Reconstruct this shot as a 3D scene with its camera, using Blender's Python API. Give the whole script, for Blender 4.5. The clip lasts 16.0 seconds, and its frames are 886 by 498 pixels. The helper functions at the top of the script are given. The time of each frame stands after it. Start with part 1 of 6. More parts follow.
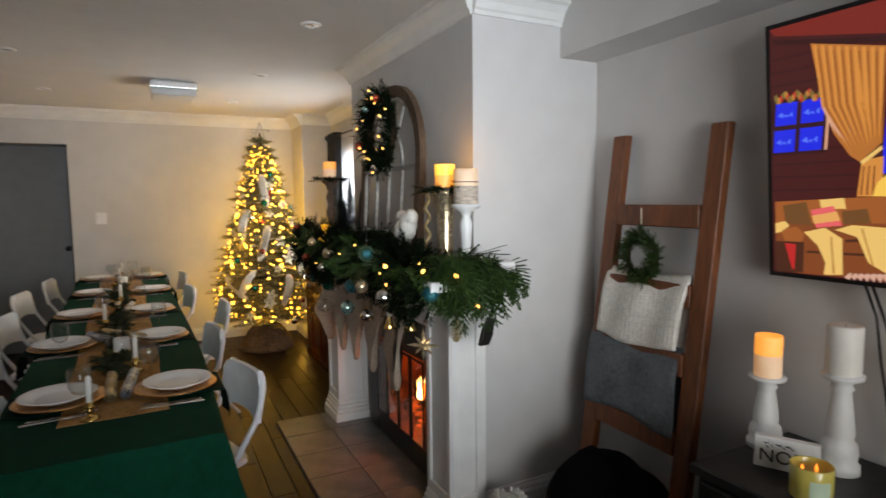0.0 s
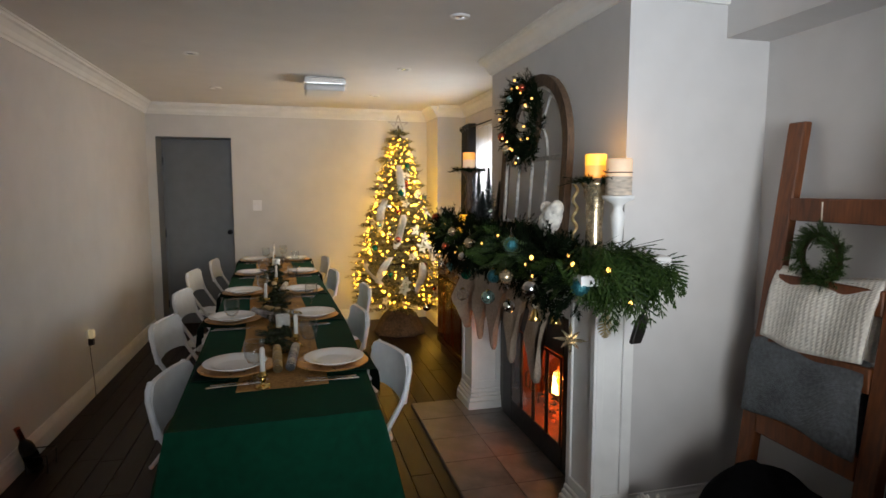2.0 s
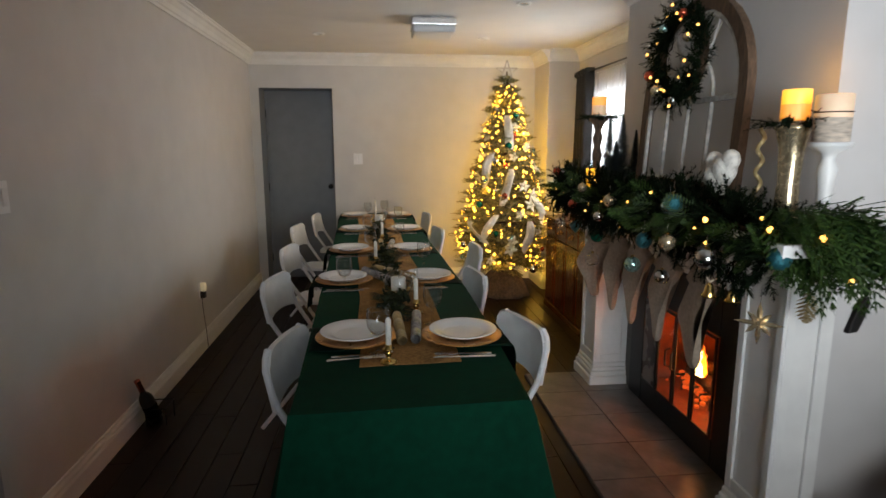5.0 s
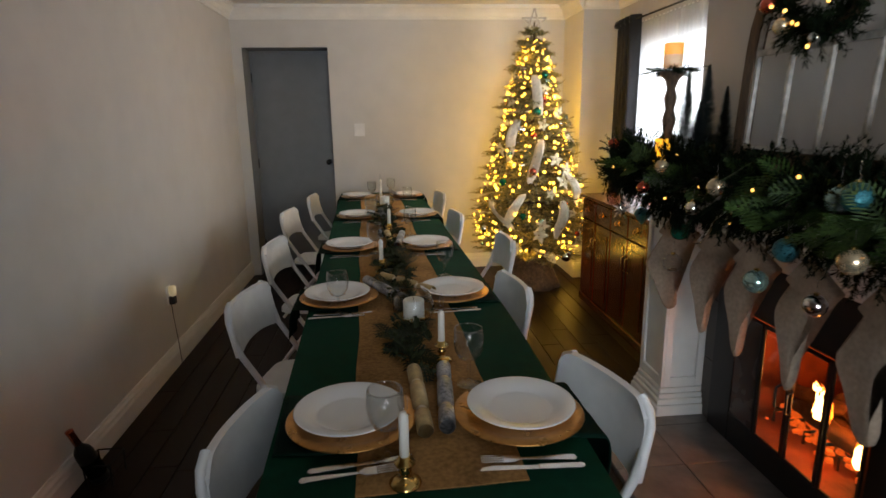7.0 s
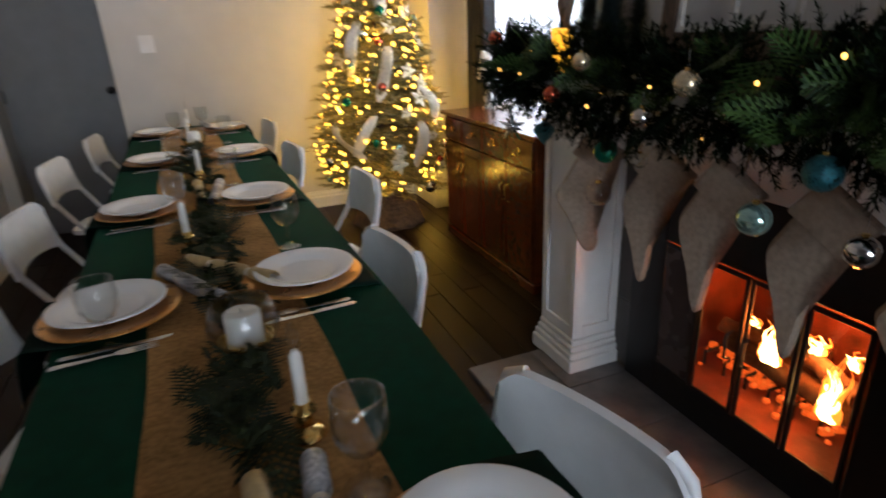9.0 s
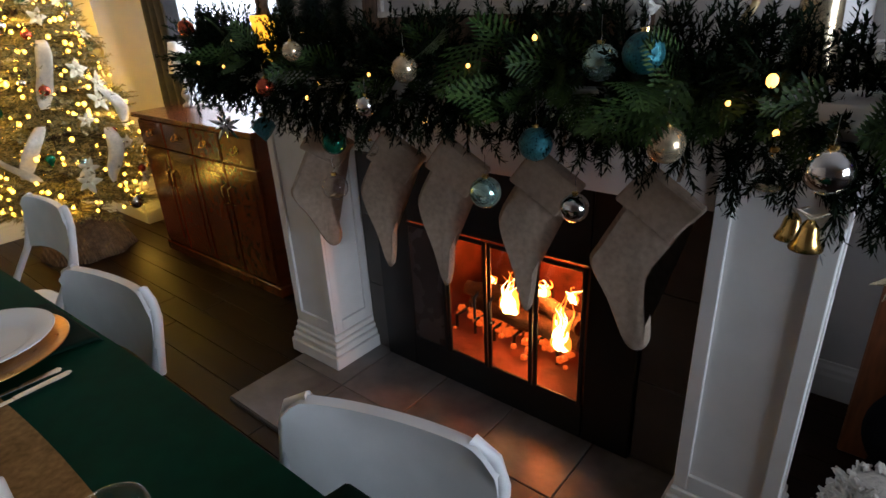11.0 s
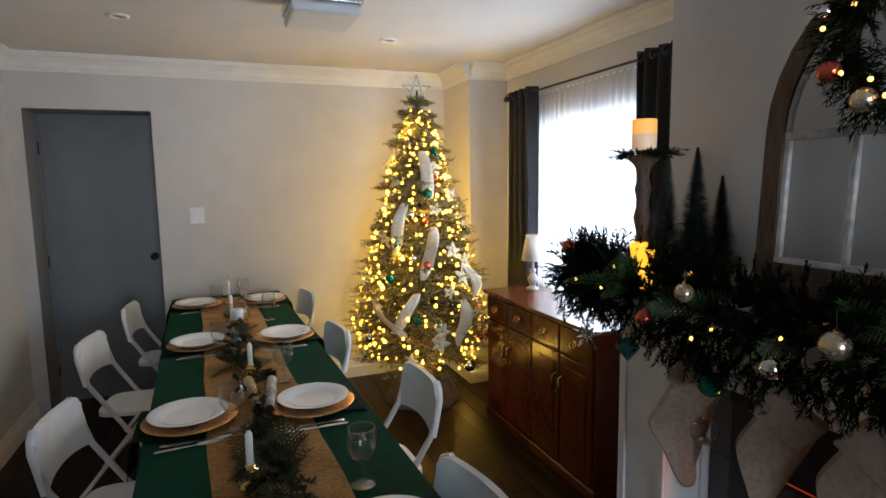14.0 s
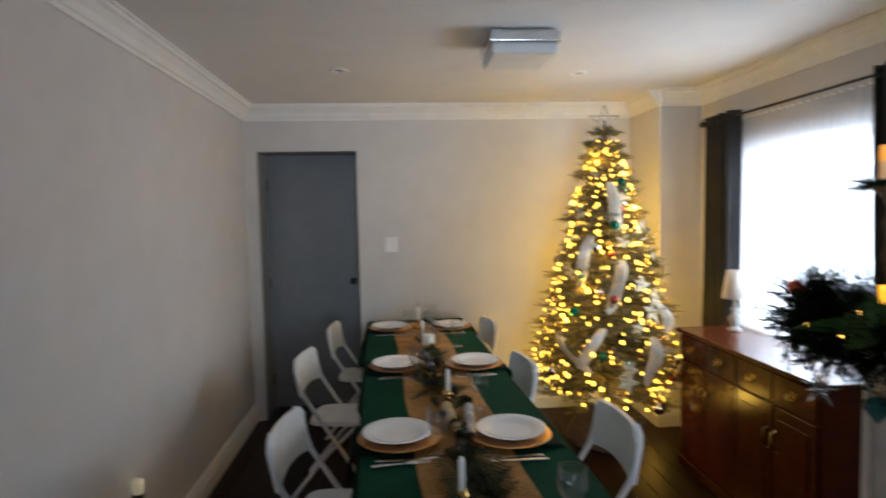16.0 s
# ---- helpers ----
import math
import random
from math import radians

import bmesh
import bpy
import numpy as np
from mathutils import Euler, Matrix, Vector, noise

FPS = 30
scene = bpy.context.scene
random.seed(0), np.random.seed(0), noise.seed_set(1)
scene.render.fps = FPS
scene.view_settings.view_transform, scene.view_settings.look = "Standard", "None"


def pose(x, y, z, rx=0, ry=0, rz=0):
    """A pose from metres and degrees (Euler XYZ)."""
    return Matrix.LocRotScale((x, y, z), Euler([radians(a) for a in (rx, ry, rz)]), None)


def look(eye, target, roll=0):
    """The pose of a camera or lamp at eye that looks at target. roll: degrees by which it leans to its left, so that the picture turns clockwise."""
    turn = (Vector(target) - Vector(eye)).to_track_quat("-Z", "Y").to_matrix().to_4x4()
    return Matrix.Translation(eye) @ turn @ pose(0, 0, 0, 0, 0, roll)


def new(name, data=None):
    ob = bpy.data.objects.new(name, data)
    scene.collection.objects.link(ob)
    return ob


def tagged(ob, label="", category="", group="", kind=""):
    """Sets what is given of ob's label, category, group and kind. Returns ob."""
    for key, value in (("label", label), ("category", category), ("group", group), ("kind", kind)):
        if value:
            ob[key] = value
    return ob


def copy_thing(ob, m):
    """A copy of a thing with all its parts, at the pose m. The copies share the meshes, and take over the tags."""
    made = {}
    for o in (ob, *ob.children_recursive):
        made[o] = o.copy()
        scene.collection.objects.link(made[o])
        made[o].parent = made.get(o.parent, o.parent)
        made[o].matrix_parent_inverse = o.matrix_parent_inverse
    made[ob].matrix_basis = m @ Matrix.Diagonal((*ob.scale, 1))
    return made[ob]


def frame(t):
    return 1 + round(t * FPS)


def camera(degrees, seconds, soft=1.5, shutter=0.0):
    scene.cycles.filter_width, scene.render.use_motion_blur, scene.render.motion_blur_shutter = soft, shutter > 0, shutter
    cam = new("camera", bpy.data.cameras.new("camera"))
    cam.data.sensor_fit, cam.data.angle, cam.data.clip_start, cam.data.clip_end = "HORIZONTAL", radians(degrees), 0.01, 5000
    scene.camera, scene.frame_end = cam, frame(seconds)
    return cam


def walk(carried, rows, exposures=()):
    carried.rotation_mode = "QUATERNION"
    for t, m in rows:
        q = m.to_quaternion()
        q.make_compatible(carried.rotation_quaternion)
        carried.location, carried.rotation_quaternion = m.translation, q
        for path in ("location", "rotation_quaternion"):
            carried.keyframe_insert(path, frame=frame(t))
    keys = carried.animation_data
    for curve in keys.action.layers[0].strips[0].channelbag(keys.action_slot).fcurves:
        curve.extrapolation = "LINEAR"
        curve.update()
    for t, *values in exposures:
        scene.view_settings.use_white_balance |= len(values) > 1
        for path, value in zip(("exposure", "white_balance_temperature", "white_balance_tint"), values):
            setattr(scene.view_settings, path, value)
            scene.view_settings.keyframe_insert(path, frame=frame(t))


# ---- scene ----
cam = camera(75.8, 16.0, shutter=0.5)
PATH = [
    (0, (0.14, -0.079, 1.522), (1.038, 1.7, 1.346), -0.6),
    (0.5, (0.105, -0.066, 1.535), (0.865, 1.777, 1.365), -0.8),
    (1, (0.067, -0.047, 1.526), (0.732, 1.831, 1.352), -0.5),
    (1.5, (0.038, -0.03, 1.524), (0.601, 1.88, 1.331), -0.2),
    (2, (0.039, -0.03, 1.516), (0.544, 1.895, 1.314), 0.0),
    (2.5, (0.02, -0.043, 1.506), (0.47, 1.893, 1.288), -0.1),
    (3, (0.009, -0.051, 1.499), (0.392, 1.898, 1.267), -0.3),
    (3.5, (0.001, -0.052, 1.49), (0.322, 1.905, 1.232), -0.2),
    (4, (-0.007, -0.029, 1.496), (0.238, 1.937, 1.224), -0.9),
    (4.5, (-0.056, 0.125, 1.474), (0.146, 2.095, 1.196), 0.2),
    (4.7, (-0.097, 0.212, 1.481), (0.11, 2.178, 1.173), 0.1),
    (6.8, (-0.089, 1.078, 1.49), (0.091, 3.021, 1.051), -1.2),
    (7, (-0.096, 1.151, 1.476), (0.086, 3.09, 1.02), -0.9),
    (7.5, (-0.069, 1.374, 1.465), (0.074, 3.306, 0.97), -1.3),
    (8, (-0.066, 1.544, 1.453), (0.184, 3.454, 0.915), -1.3),
    (8.5, (-0.079, 1.754, 1.439), (0.353, 3.605, 0.816), -2.0),
    (9, (-0.016, 1.893, 1.376), (0.657, 3.631, 0.652), -2.7),
    (9.5, (0.048, 1.979, 1.361), (0.963, 3.566, 0.557), -3.5),
    (9.7, (0.054, 1.977, 1.372), (1.086, 3.48, 0.549), -3.7),
    (11.8, (-0.022, 2.02, 1.387), (1.402, 3.18, 0.595), -2.9),
    (12, (-0.031, 2.042, 1.415), (1.324, 3.335, 0.713), -3.8),
    (12.1, (-0.078, 2.032, 1.423), (1.25, 3.39, 0.798), -3.7),
    (12.5, (-0.093, 2.097, 1.5), (1.021, 3.686, 1.015), -3.3),
    (13, (-0.133, 2.129, 1.551), (0.737, 3.895, 1.199), -2.6),
    (13.5, (-0.153, 2.139, 1.57), (0.588, 3.976, 1.297), -1.6),
    (14, (-0.167, 2.133, 1.577), (0.545, 3.987, 1.341), -0.9),
    (14.5, (-0.171, 2.13, 1.579), (0.54, 3.987, 1.364), -0.8),
    (15, (-0.169, 2.131, 1.581), (0.514, 4.0, 1.371), -0.9),
    (15.5, (-0.216, 2.145, 1.588), (0.279, 4.073, 1.4), -0.7),
    (16, (-0.294, 2.141, 1.603), (-0.137, 4.131, 1.475), -1.2),
]
walk(cam, [(t, look(eye, target, roll)) for t, eye, target, roll in PATH], [(0, -0.17, 6700, 11), (4.5, -0.19, 6600, 10), (7.5, -0.19, 6500, 10), (9.5, -0.08, 5950, 13), (12.5, -0.06, 5950, 12), (14, -0.16, 5750, 9), (16, -0.18, 5750, 9)])

# ---- world and large lights ----
world = bpy.data.worlds.new("world")
scene.world = world
world.use_nodes = True
wn = world.node_tree
sky = wn.nodes.new("ShaderNodeTexSky")
sky.sky_type, sky.sun_disc = "NISHITA", False
sky.sun_elevation, sky.sun_rotation = radians(25), radians(200)
wn.links.new(sky.outputs[0], wn.nodes["Background"].inputs[0])
wn.nodes["Background"].inputs[1].default_value = 0.12


def lamp(name, kind, m, energy, color, size=0.1, size_y=None, spread=None):
    d = bpy.data.lights.new(name, kind)
    d.energy, d.color = energy, color
    if kind == "AREA":
        d.size = size
        if size_y:
            d.shape, d.size_y = "RECTANGLE", size_y
    elif kind == "POINT":
        d.shadow_soft_size = size
    if spread:
        d.spread = radians(spread)
    ob = new(name, d)
    ob.matrix_world = m
    return ob


sun = lamp("sun", "SUN", look((0, 0, 0), (0.2, 0.5, -1.0)), 0.5, (1.0, 0.96, 0.9))
sun.data.angle = radians(12)
# daylight in the opening of the side window and of the big window behind the walk
lamp("side_window_daylight", "AREA", look((2.10, 5.02, 1.42), (0.0, 5.02, 1.52)), 42, (0.90, 0.95, 1.0), 1.05, 1.04)
lamp("front_window_daylight", "AREA", look((0.55, -1.30, 1.55), (1.29, 4, 1.98)), 19, (0.80, 0.90, 1.0), 1.7, 1.3, 60)

# ---- materials ----


def mat(name, color, rough=0.6, metal=0.0, scale=20.0, var=0.12, bump=0.0, bump_scale=None, second=None, spec=None,
        trans=0.0, sheen=0.0, stretch=None, objrand=0.0, mottle=0.5):
    """Principled material with two scales of variation and a fine relief."""
    m = bpy.data.materials.new(name)
    m.use_nodes = True
    nt = m.node_tree
    b = nt.nodes["Principled BSDF"]
    b.inputs["Roughness"].default_value = rough
    b.inputs["Metallic"].default_value = metal
    if spec is not None:
        b.inputs["Specular IOR Level"].default_value = spec
    if trans:
        b.inputs["Transmission Weight"].default_value = trans
    if sheen:
        b.inputs["Sheen Weight"].default_value = sheen
    tc = nt.nodes.new("ShaderNodeTexCoord")
    mp = nt.nodes.new("ShaderNodeMapping")
    nt.links.new(tc.outputs["Object"], mp.inputs[0])
    if stretch:
        mp.inputs["Scale"].default_value = stretch
    n1 = nt.nodes.new("ShaderNodeTexNoise")
    n1.inputs["Scale"].default_value, n1.inputs["Detail"].default_value = scale, 6
    n2 = nt.nodes.new("ShaderNodeTexNoise")
    n2.inputs["Scale"].default_value, n2.inputs["Detail"].default_value = scale * 0.09, 3
    for n in (n1, n2):
        nt.links.new(mp.outputs[0], n.inputs["Vector"])
    mx = nt.nodes.new("ShaderNodeMix")
    mx.data_type = "FLOAT"
    mx.inputs[0].default_value = mottle
    nt.links.new(n1.outputs[0], mx.inputs[2])
    nt.links.new(n2.outputs[0], mx.inputs[3])
    ramp = nt.nodes.new("ShaderNodeValToRGB")
    lo = [c * (1 - var * 1.6) for c in color]
    hi = list(second) if second else [min(1, c * (1 + var * 1.2)) for c in color]
    ramp.color_ramp.elements[0].position, ramp.color_ramp.elements[1].position = 0.36, 0.64
    ramp.color_ramp.elements[0].color = (*lo, 1)
    ramp.color_ramp.elements[1].color = (*hi, 1)
    nt.links.new(mx.outputs[0], ramp.inputs[0])
    out = ramp.outputs[0]
    if objrand:
        oi = nt.nodes.new("ShaderNodeObjectInfo")
        mr = nt.nodes.new("ShaderNodeMapRange")
        mr.inputs["To Min"].default_value, mr.inputs["To Max"].default_value = 1 - objrand, 1 + objrand
        nt.links.new(oi.outputs["Random"], mr.inputs[0])
        hs = nt.nodes.new("ShaderNodeHueSaturation")
        nt.links.new(mr.outputs[0], hs.inputs["Value"])
        nt.links.new(out, hs.inputs["Color"])
        out = hs.outputs[0]
    nt.links.new(out, b.inputs["Base Color"])
    if rough > 0.05:
        rr = nt.nodes.new("ShaderNodeMapRange")
        rr.inputs["To Min"].default_value, rr.inputs["To Max"].default_value = max(0, rough - 0.1), min(1, rough + 0.1)
        nt.links.new(n1.outputs[0], rr.inputs[0])
        nt.links.new(rr.outputs[0], b.inputs["Roughness"])
    if bump:
        nb = nt.nodes.new("ShaderNodeTexNoise")
        nb.inputs["Scale"].default_value, nb.inputs["Detail"].default_value = bump_scale or scale * 3, 4
        nt.links.new(mp.outputs[0], nb.inputs["Vector"])
        bp = nt.nodes.new("ShaderNodeBump")
        bp.inputs["Strength"].default_value, bp.inputs["Distance"].default_value = bump, 0.01
        nt.links.new(nb.outputs[0], bp.inputs["Height"])
        nt.links.new(bp.outputs[0], b.inputs["Normal"])
    return m


def island_mat(name, a, b_, rough=0.6, spec=0.5):
    """Leaves and needles: colour varies from piece to piece."""
    m = mat(name, a, rough, spec=spec)
    nt = m.node_tree
    g = nt.nodes.new("ShaderNodeNewGeometry")
    r = nt.nodes.new("ShaderNodeValToRGB")
    r.color_ramp.elements[0].color, r.color_ramp.elements[1].color = (*a, 1), (*b_, 1)
    nt.links.new(g.outputs["Random Per Island"], r.inputs[0])
    nt.links.new(r.outputs[0], nt.nodes["Principled BSDF"].inputs["Base Color"])
    return m


def glow(name, color, strength, base=(0.8, 0.8, 0.8)):
    m = mat(name, base, 0.5)
    b = m.node_tree.nodes["Principled BSDF"]
    b.inputs["Emission Color"].default_value = (*color, 1)
    b.inputs["Emission Strength"].default_value = strength
    return m


def weave(m, scale=220.0, strength=0.5, dist=0.002):
    """Adds a woven relief to a cloth."""
    nt = m.node_tree
    tc = nt.nodes.new("ShaderNodeTexCoord")
    w1, w2 = nt.nodes.new("ShaderNodeTexWave"), nt.nodes.new("ShaderNodeTexWave")
    w1.bands_direction, w2.bands_direction = "X", "Y"
    add = nt.nodes.new("ShaderNodeMath")
    for w in (w1, w2):
        w.inputs["Scale"].default_value, w.inputs["Distortion"].default_value = scale / 6.28, 1.0
        nt.links.new(tc.outputs["Object"], w.inputs["Vector"])
    nt.links.new(w1.outputs[1], add.inputs[0])
    nt.links.new(w2.outputs[1], add.inputs[1])
    bp = nt.nodes.new("ShaderNodeBump")
    bp.inputs["Strength"].default_value, bp.inputs["Distance"].default_value = strength, dist
    nt.links.new(add.outputs[0], bp.inputs["Height"])
    nt.links.new(bp.outputs[0], nt.nodes["Principled BSDF"].inputs["Normal"])
    return m


M = dict(
    wall=mat("wall_paint", (0.60, 0.59, 0.58), 0.75, scale=6, var=0.035, bump=0.12, bump_scale=260),
    wall_end=mat("end_wall_paint", (0.62, 0.61, 0.59), 0.75, scale=6, var=0.035, bump=0.12, bump_scale=260),
    ceiling=mat("ceiling_paint", (0.70, 0.69, 0.67), 0.85, scale=5, var=0.03, bump=0.15, bump_scale=180),
    trim=mat("trim_paint", (0.78, 0.78, 0.76), 0.45, scale=9, var=0.04, bump=0.05),
    mantel=mat("mantel_paint", (0.80, 0.80, 0.78), 0.42, scale=9, var=0.05, bump=0.06),
    door=mat("grey_door_paint", (0.20, 0.21, 0.225), 0.5, scale=8, var=0.06, bump=0.06),
    floor=mat("plank_wood", (0.017, 0.0068, 0.003), 0.40, scale=8, var=0.25, spec=0.16, bump=0.06, stretch=(7, 0.6, 1), objrand=0.10),
    grout=mat("grout", (0.12, 0.105, 0.095), 0.9),
    hearth=mat("hearth_tile", (0.15, 0.138, 0.130), 0.34, scale=9, var=0.25, bump=0.15, second=(0.24, 0.22, 0.205), objrand=0.10),
    stone=mat("surround_tile", (0.075, 0.066, 0.058), 0.4, scale=6, var=0.2, bump=0.1, objrand=0.1),
    black=mat("black_metal", (0.012, 0.012, 0.013), 0.42, 0.3, scale=30, var=0.2, bump=0.04),
    soot=mat("sooted_brick", (0.17, 0.052, 0.022), 0.9, scale=10, var=0.5, bump=0.5),
    green=weave(mat("green_cloth", (0.0025, 0.047, 0.024), 0.9, scale=30, var=0.16, spec=0.12), 2600, 0.25, 0.0008),
    napkin=weave(mat("dark_green_napkin", (0.002, 0.016, 0.010), 0.9, scale=30, var=0.2, spec=0.12), 2600, 0.25, 0.0008),
    burlap=weave(mat("burlap", (0.44, 0.24, 0.085), 0.95, scale=90, var=0.25, spec=0.1), 1700, 0.6, 0.0015),
    china=mat("white_china", (0.86, 0.86, 0.85), 0.16, scale=12, var=0.02),
    gold=mat("gold_charger", (0.58, 0.30, 0.09), 0.30, 0.95, scale=40, var=0.15, bump=0.08),
    brass=mat("brass", (0.75, 0.50, 0.16), 0.2, 1.0, scale=30, var=0.1),
    steel=mat("steel", (0.72, 0.72, 0.72), 0.2, 1.0, scale=50, var=0.08),
    chrome=mat("brushed_nickel", (0.62, 0.61, 0.6), 0.25, 1.0, scale=60, var=0.06),
    white=mat("white_plastic", (0.80, 0.80, 0.80), 0.4, scale=14, var=0.05, bump=0.05),
    chair_tube=mat("white_tube", (0.72, 0.72, 0.72), 0.4, scale=20, var=0.08),
    wax=mat("candle_wax", (0.80, 0.77, 0.70), 0.5, scale=12, var=0.05, bump=0.06),
    bark=mat("bark", (0.07, 0.04, 0.02), 0.9, scale=40, var=0.4, bump=0.5),
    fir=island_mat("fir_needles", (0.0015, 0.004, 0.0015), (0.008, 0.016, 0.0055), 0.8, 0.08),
    tablefir=island_mat("table_sprigs", (0.009, 0.013, 0.005), (0.036, 0.046, 0.015), 0.7, 0.2),
    cedar=island_mat("cedar_fronds", (0.007, 0.024, 0.004), (0.042, 0.080, 0.014), 0.6, 0.25),
    # the gold end of the needle colours paints in the bulbs' warm light
    tree=island_mat("frosted_gold_lit_needles", (0.022, 0.032, 0.012), (0.40, 0.33, 0.14), 0.6, 0.3),
    redwood=mat("cherry_wood", (0.095, 0.021, 0.007), 0.22, scale=6, var=0.15, bump=0.05, stretch=(1, 6, 6)),
    ladder=mat("ladder_wood", (0.155, 0.048, 0.014), 0.5, scale=11, var=0.35, bump=0.15, stretch=(6, 6, 0.7)),
    oldwood=mat("weathered_wood", (0.10, 0.06, 0.035), 0.7, scale=20, var=0.4, bump=0.3, stretch=(5, 5, 1)),
    palewood=mat("distressed_pale_wood", (0.52, 0.50, 0.46), 0.6, scale=30, var=0.3, bump=0.25),
    charcoal=mat("charcoal_curtain", (0.030, 0.030, 0.033), 0.9, scale=60, var=0.2),
    knit=mat("white_knit", (0.80, 0.77, 0.70), 0.95, scale=60, var=0.15, bump=0.9, bump_scale=120),
    # grey-mauve reflection on the far fire door, put into an opaque colour
    smoked=mat("pane_glare_grey", (0.075, 0.055, 0.052), 0.28, scale=6, var=0.2),
    petal=mat("cream_petal", (0.74, 0.66, 0.46), 0.75, scale=40, var=0.12, bump=0.1),
    greyblanket=weave(mat("grey_blanket", (0.13, 0.145, 0.16), 0.95, scale=70, var=0.3, sheen=0.1), 900, 0.8, 0.002),
    stocking=weave(mat("oatmeal_cloth", (0.38, 0.29, 0.215), 0.95, scale=70, var=0.16), 1300, 0.6, 0.0015),
    ribbon=weave(mat("cream_ribbon", (0.78, 0.70, 0.55), 0.7, scale=60, var=0.12), 1600, 0.5, 0.001),
    blackcloth=mat("black_cloth", (0.004, 0.004, 0.0045), 0.95, spec=0.05, scale=40, var=0.3, bump=0.3),
    darkwood=mat("black_wood", (0.008, 0.007, 0.0065), 0.45, scale=20, var=0.3, bump=0.1),
    basket=weave(mat("tree_skirt", (0.16, 0.10, 0.06), 0.95, scale=40, var=0.3), 120, 1.0, 0.006),
    silver=mat("silver_glass", (0.75, 0.75, 0.75), 0.12, 1.0, scale=40, var=0.1),
    teal=mat("teal_glitter", (0.028, 0.15, 0.18), 0.3, 0.6, scale=200, var=0.4, bump=0.3),
    mint=mat("mint_glass", (0.36, 0.55, 0.50), 0.14, 0.8, scale=30, var=0.1),
    emerald=mat("emerald_glass", (0.010, 0.16, 0.10), 0.12, 0.6, scale=40, var=0.2),
    copper=mat("copper_glass", (0.50, 0.10, 0.05), 0.18, 0.8, scale=40, var=0.2),
    champagne=mat("champagne_glass", (0.62, 0.50, 0.32), 0.25, 0.8, scale=60, var=0.2),
    bottlebrush=island_mat("bottlebrush", (0.008, 0.022, 0.022), (0.03, 0.06, 0.055), 0.7),
    frosted=island_mat("frosted_bottlebrush", (0.04, 0.07, 0.06), (0.16, 0.2, 0.18), 0.7),
    goldpaper=mat("gold_paper", (0.46, 0.34, 0.16), 0.42, 0.35, scale=70, var=0.2, bump=0.2),
    silverpaper=mat("silver_patterned_paper", (0.10, 0.10, 0.12), 0.35, 0.3, scale=110, var=0.3, second=(0.62, 0.62, 0.64)),
    lamp_shade=mat("cream_shade", (0.76, 0.72, 0.64), 0.8, scale=60, var=0.05),
    birch=mat("birch_bark", (0.62, 0.52, 0.42), 0.7, scale=22, var=0.35, bump=0.2, stretch=(1, 1, 4)),
    cable=mat("black_rubber", (0.015, 0.015, 0.015), 0.5),
    paper=mat("white_card", (0.78, 0.77, 0.74), 0.7, scale=20, var=0.03),
    ink=mat("black_ink", (0.015, 0.015, 0.015), 0.7),
    jar=mat("yellow_glass_jar", (0.62, 0.52, 0.12), 0.2, scale=20, var=0.12),
    label=mat("pale_green_label", (0.55, 0.68, 0.5), 0.6),
    bulb=glow("warm_bulb", (1.0, 0.52, 0.045), 8, (0.9, 0.7, 0.3)),
    bulb_soft=glow("warm_bulb_garland", (1.0, 0.46, 0.08), 4.5, (0.9, 0.7, 0.3)),
    flame=glow("flame", (1.0, 0.26, 0.02), 2.6, (0.9, 0.4, 0.1)),
    flame_core=glow("flame_core", (1.0, 0.62, 0.20), 16, (0.9, 0.6, 0.2)),
    ember=glow("ember", (1.0, 0.13, 0.01), 0.9, (0.2, 0.05, 0.02)),
    waxlit=glow("lit_wax", (1.0, 0.34, 0.02), 0.95, (0.8, 0.5, 0.2)),
    waxglow=glow("glowing_wax_rim", (1.0, 0.46, 0.02), 1.7, (0.85, 0.6, 0.2)),
    waxdim=glow("half_lit_wax", (1.0, 0.45, 0.12), 0.35, (0.8, 0.7, 0.55)),
    nightlight=glow("night_light_cap", (1.0, 0.8, 0.45), 0.22, (0.5, 0.45, 0.35)),
    red_led=glow("red_led", (1.0, 0.02, 0.02), 2.0, (0.4, 0.02, 0.02)),
    daylight=glow("overcast_daylight", (0.93, 0.97, 1.0), 1.5, (0.8, 0.8, 0.8)),
    diffuser=mat("opal_diffuser", (0.62, 0.62, 0.62), 0.35, scale=10, var=0.02),
)


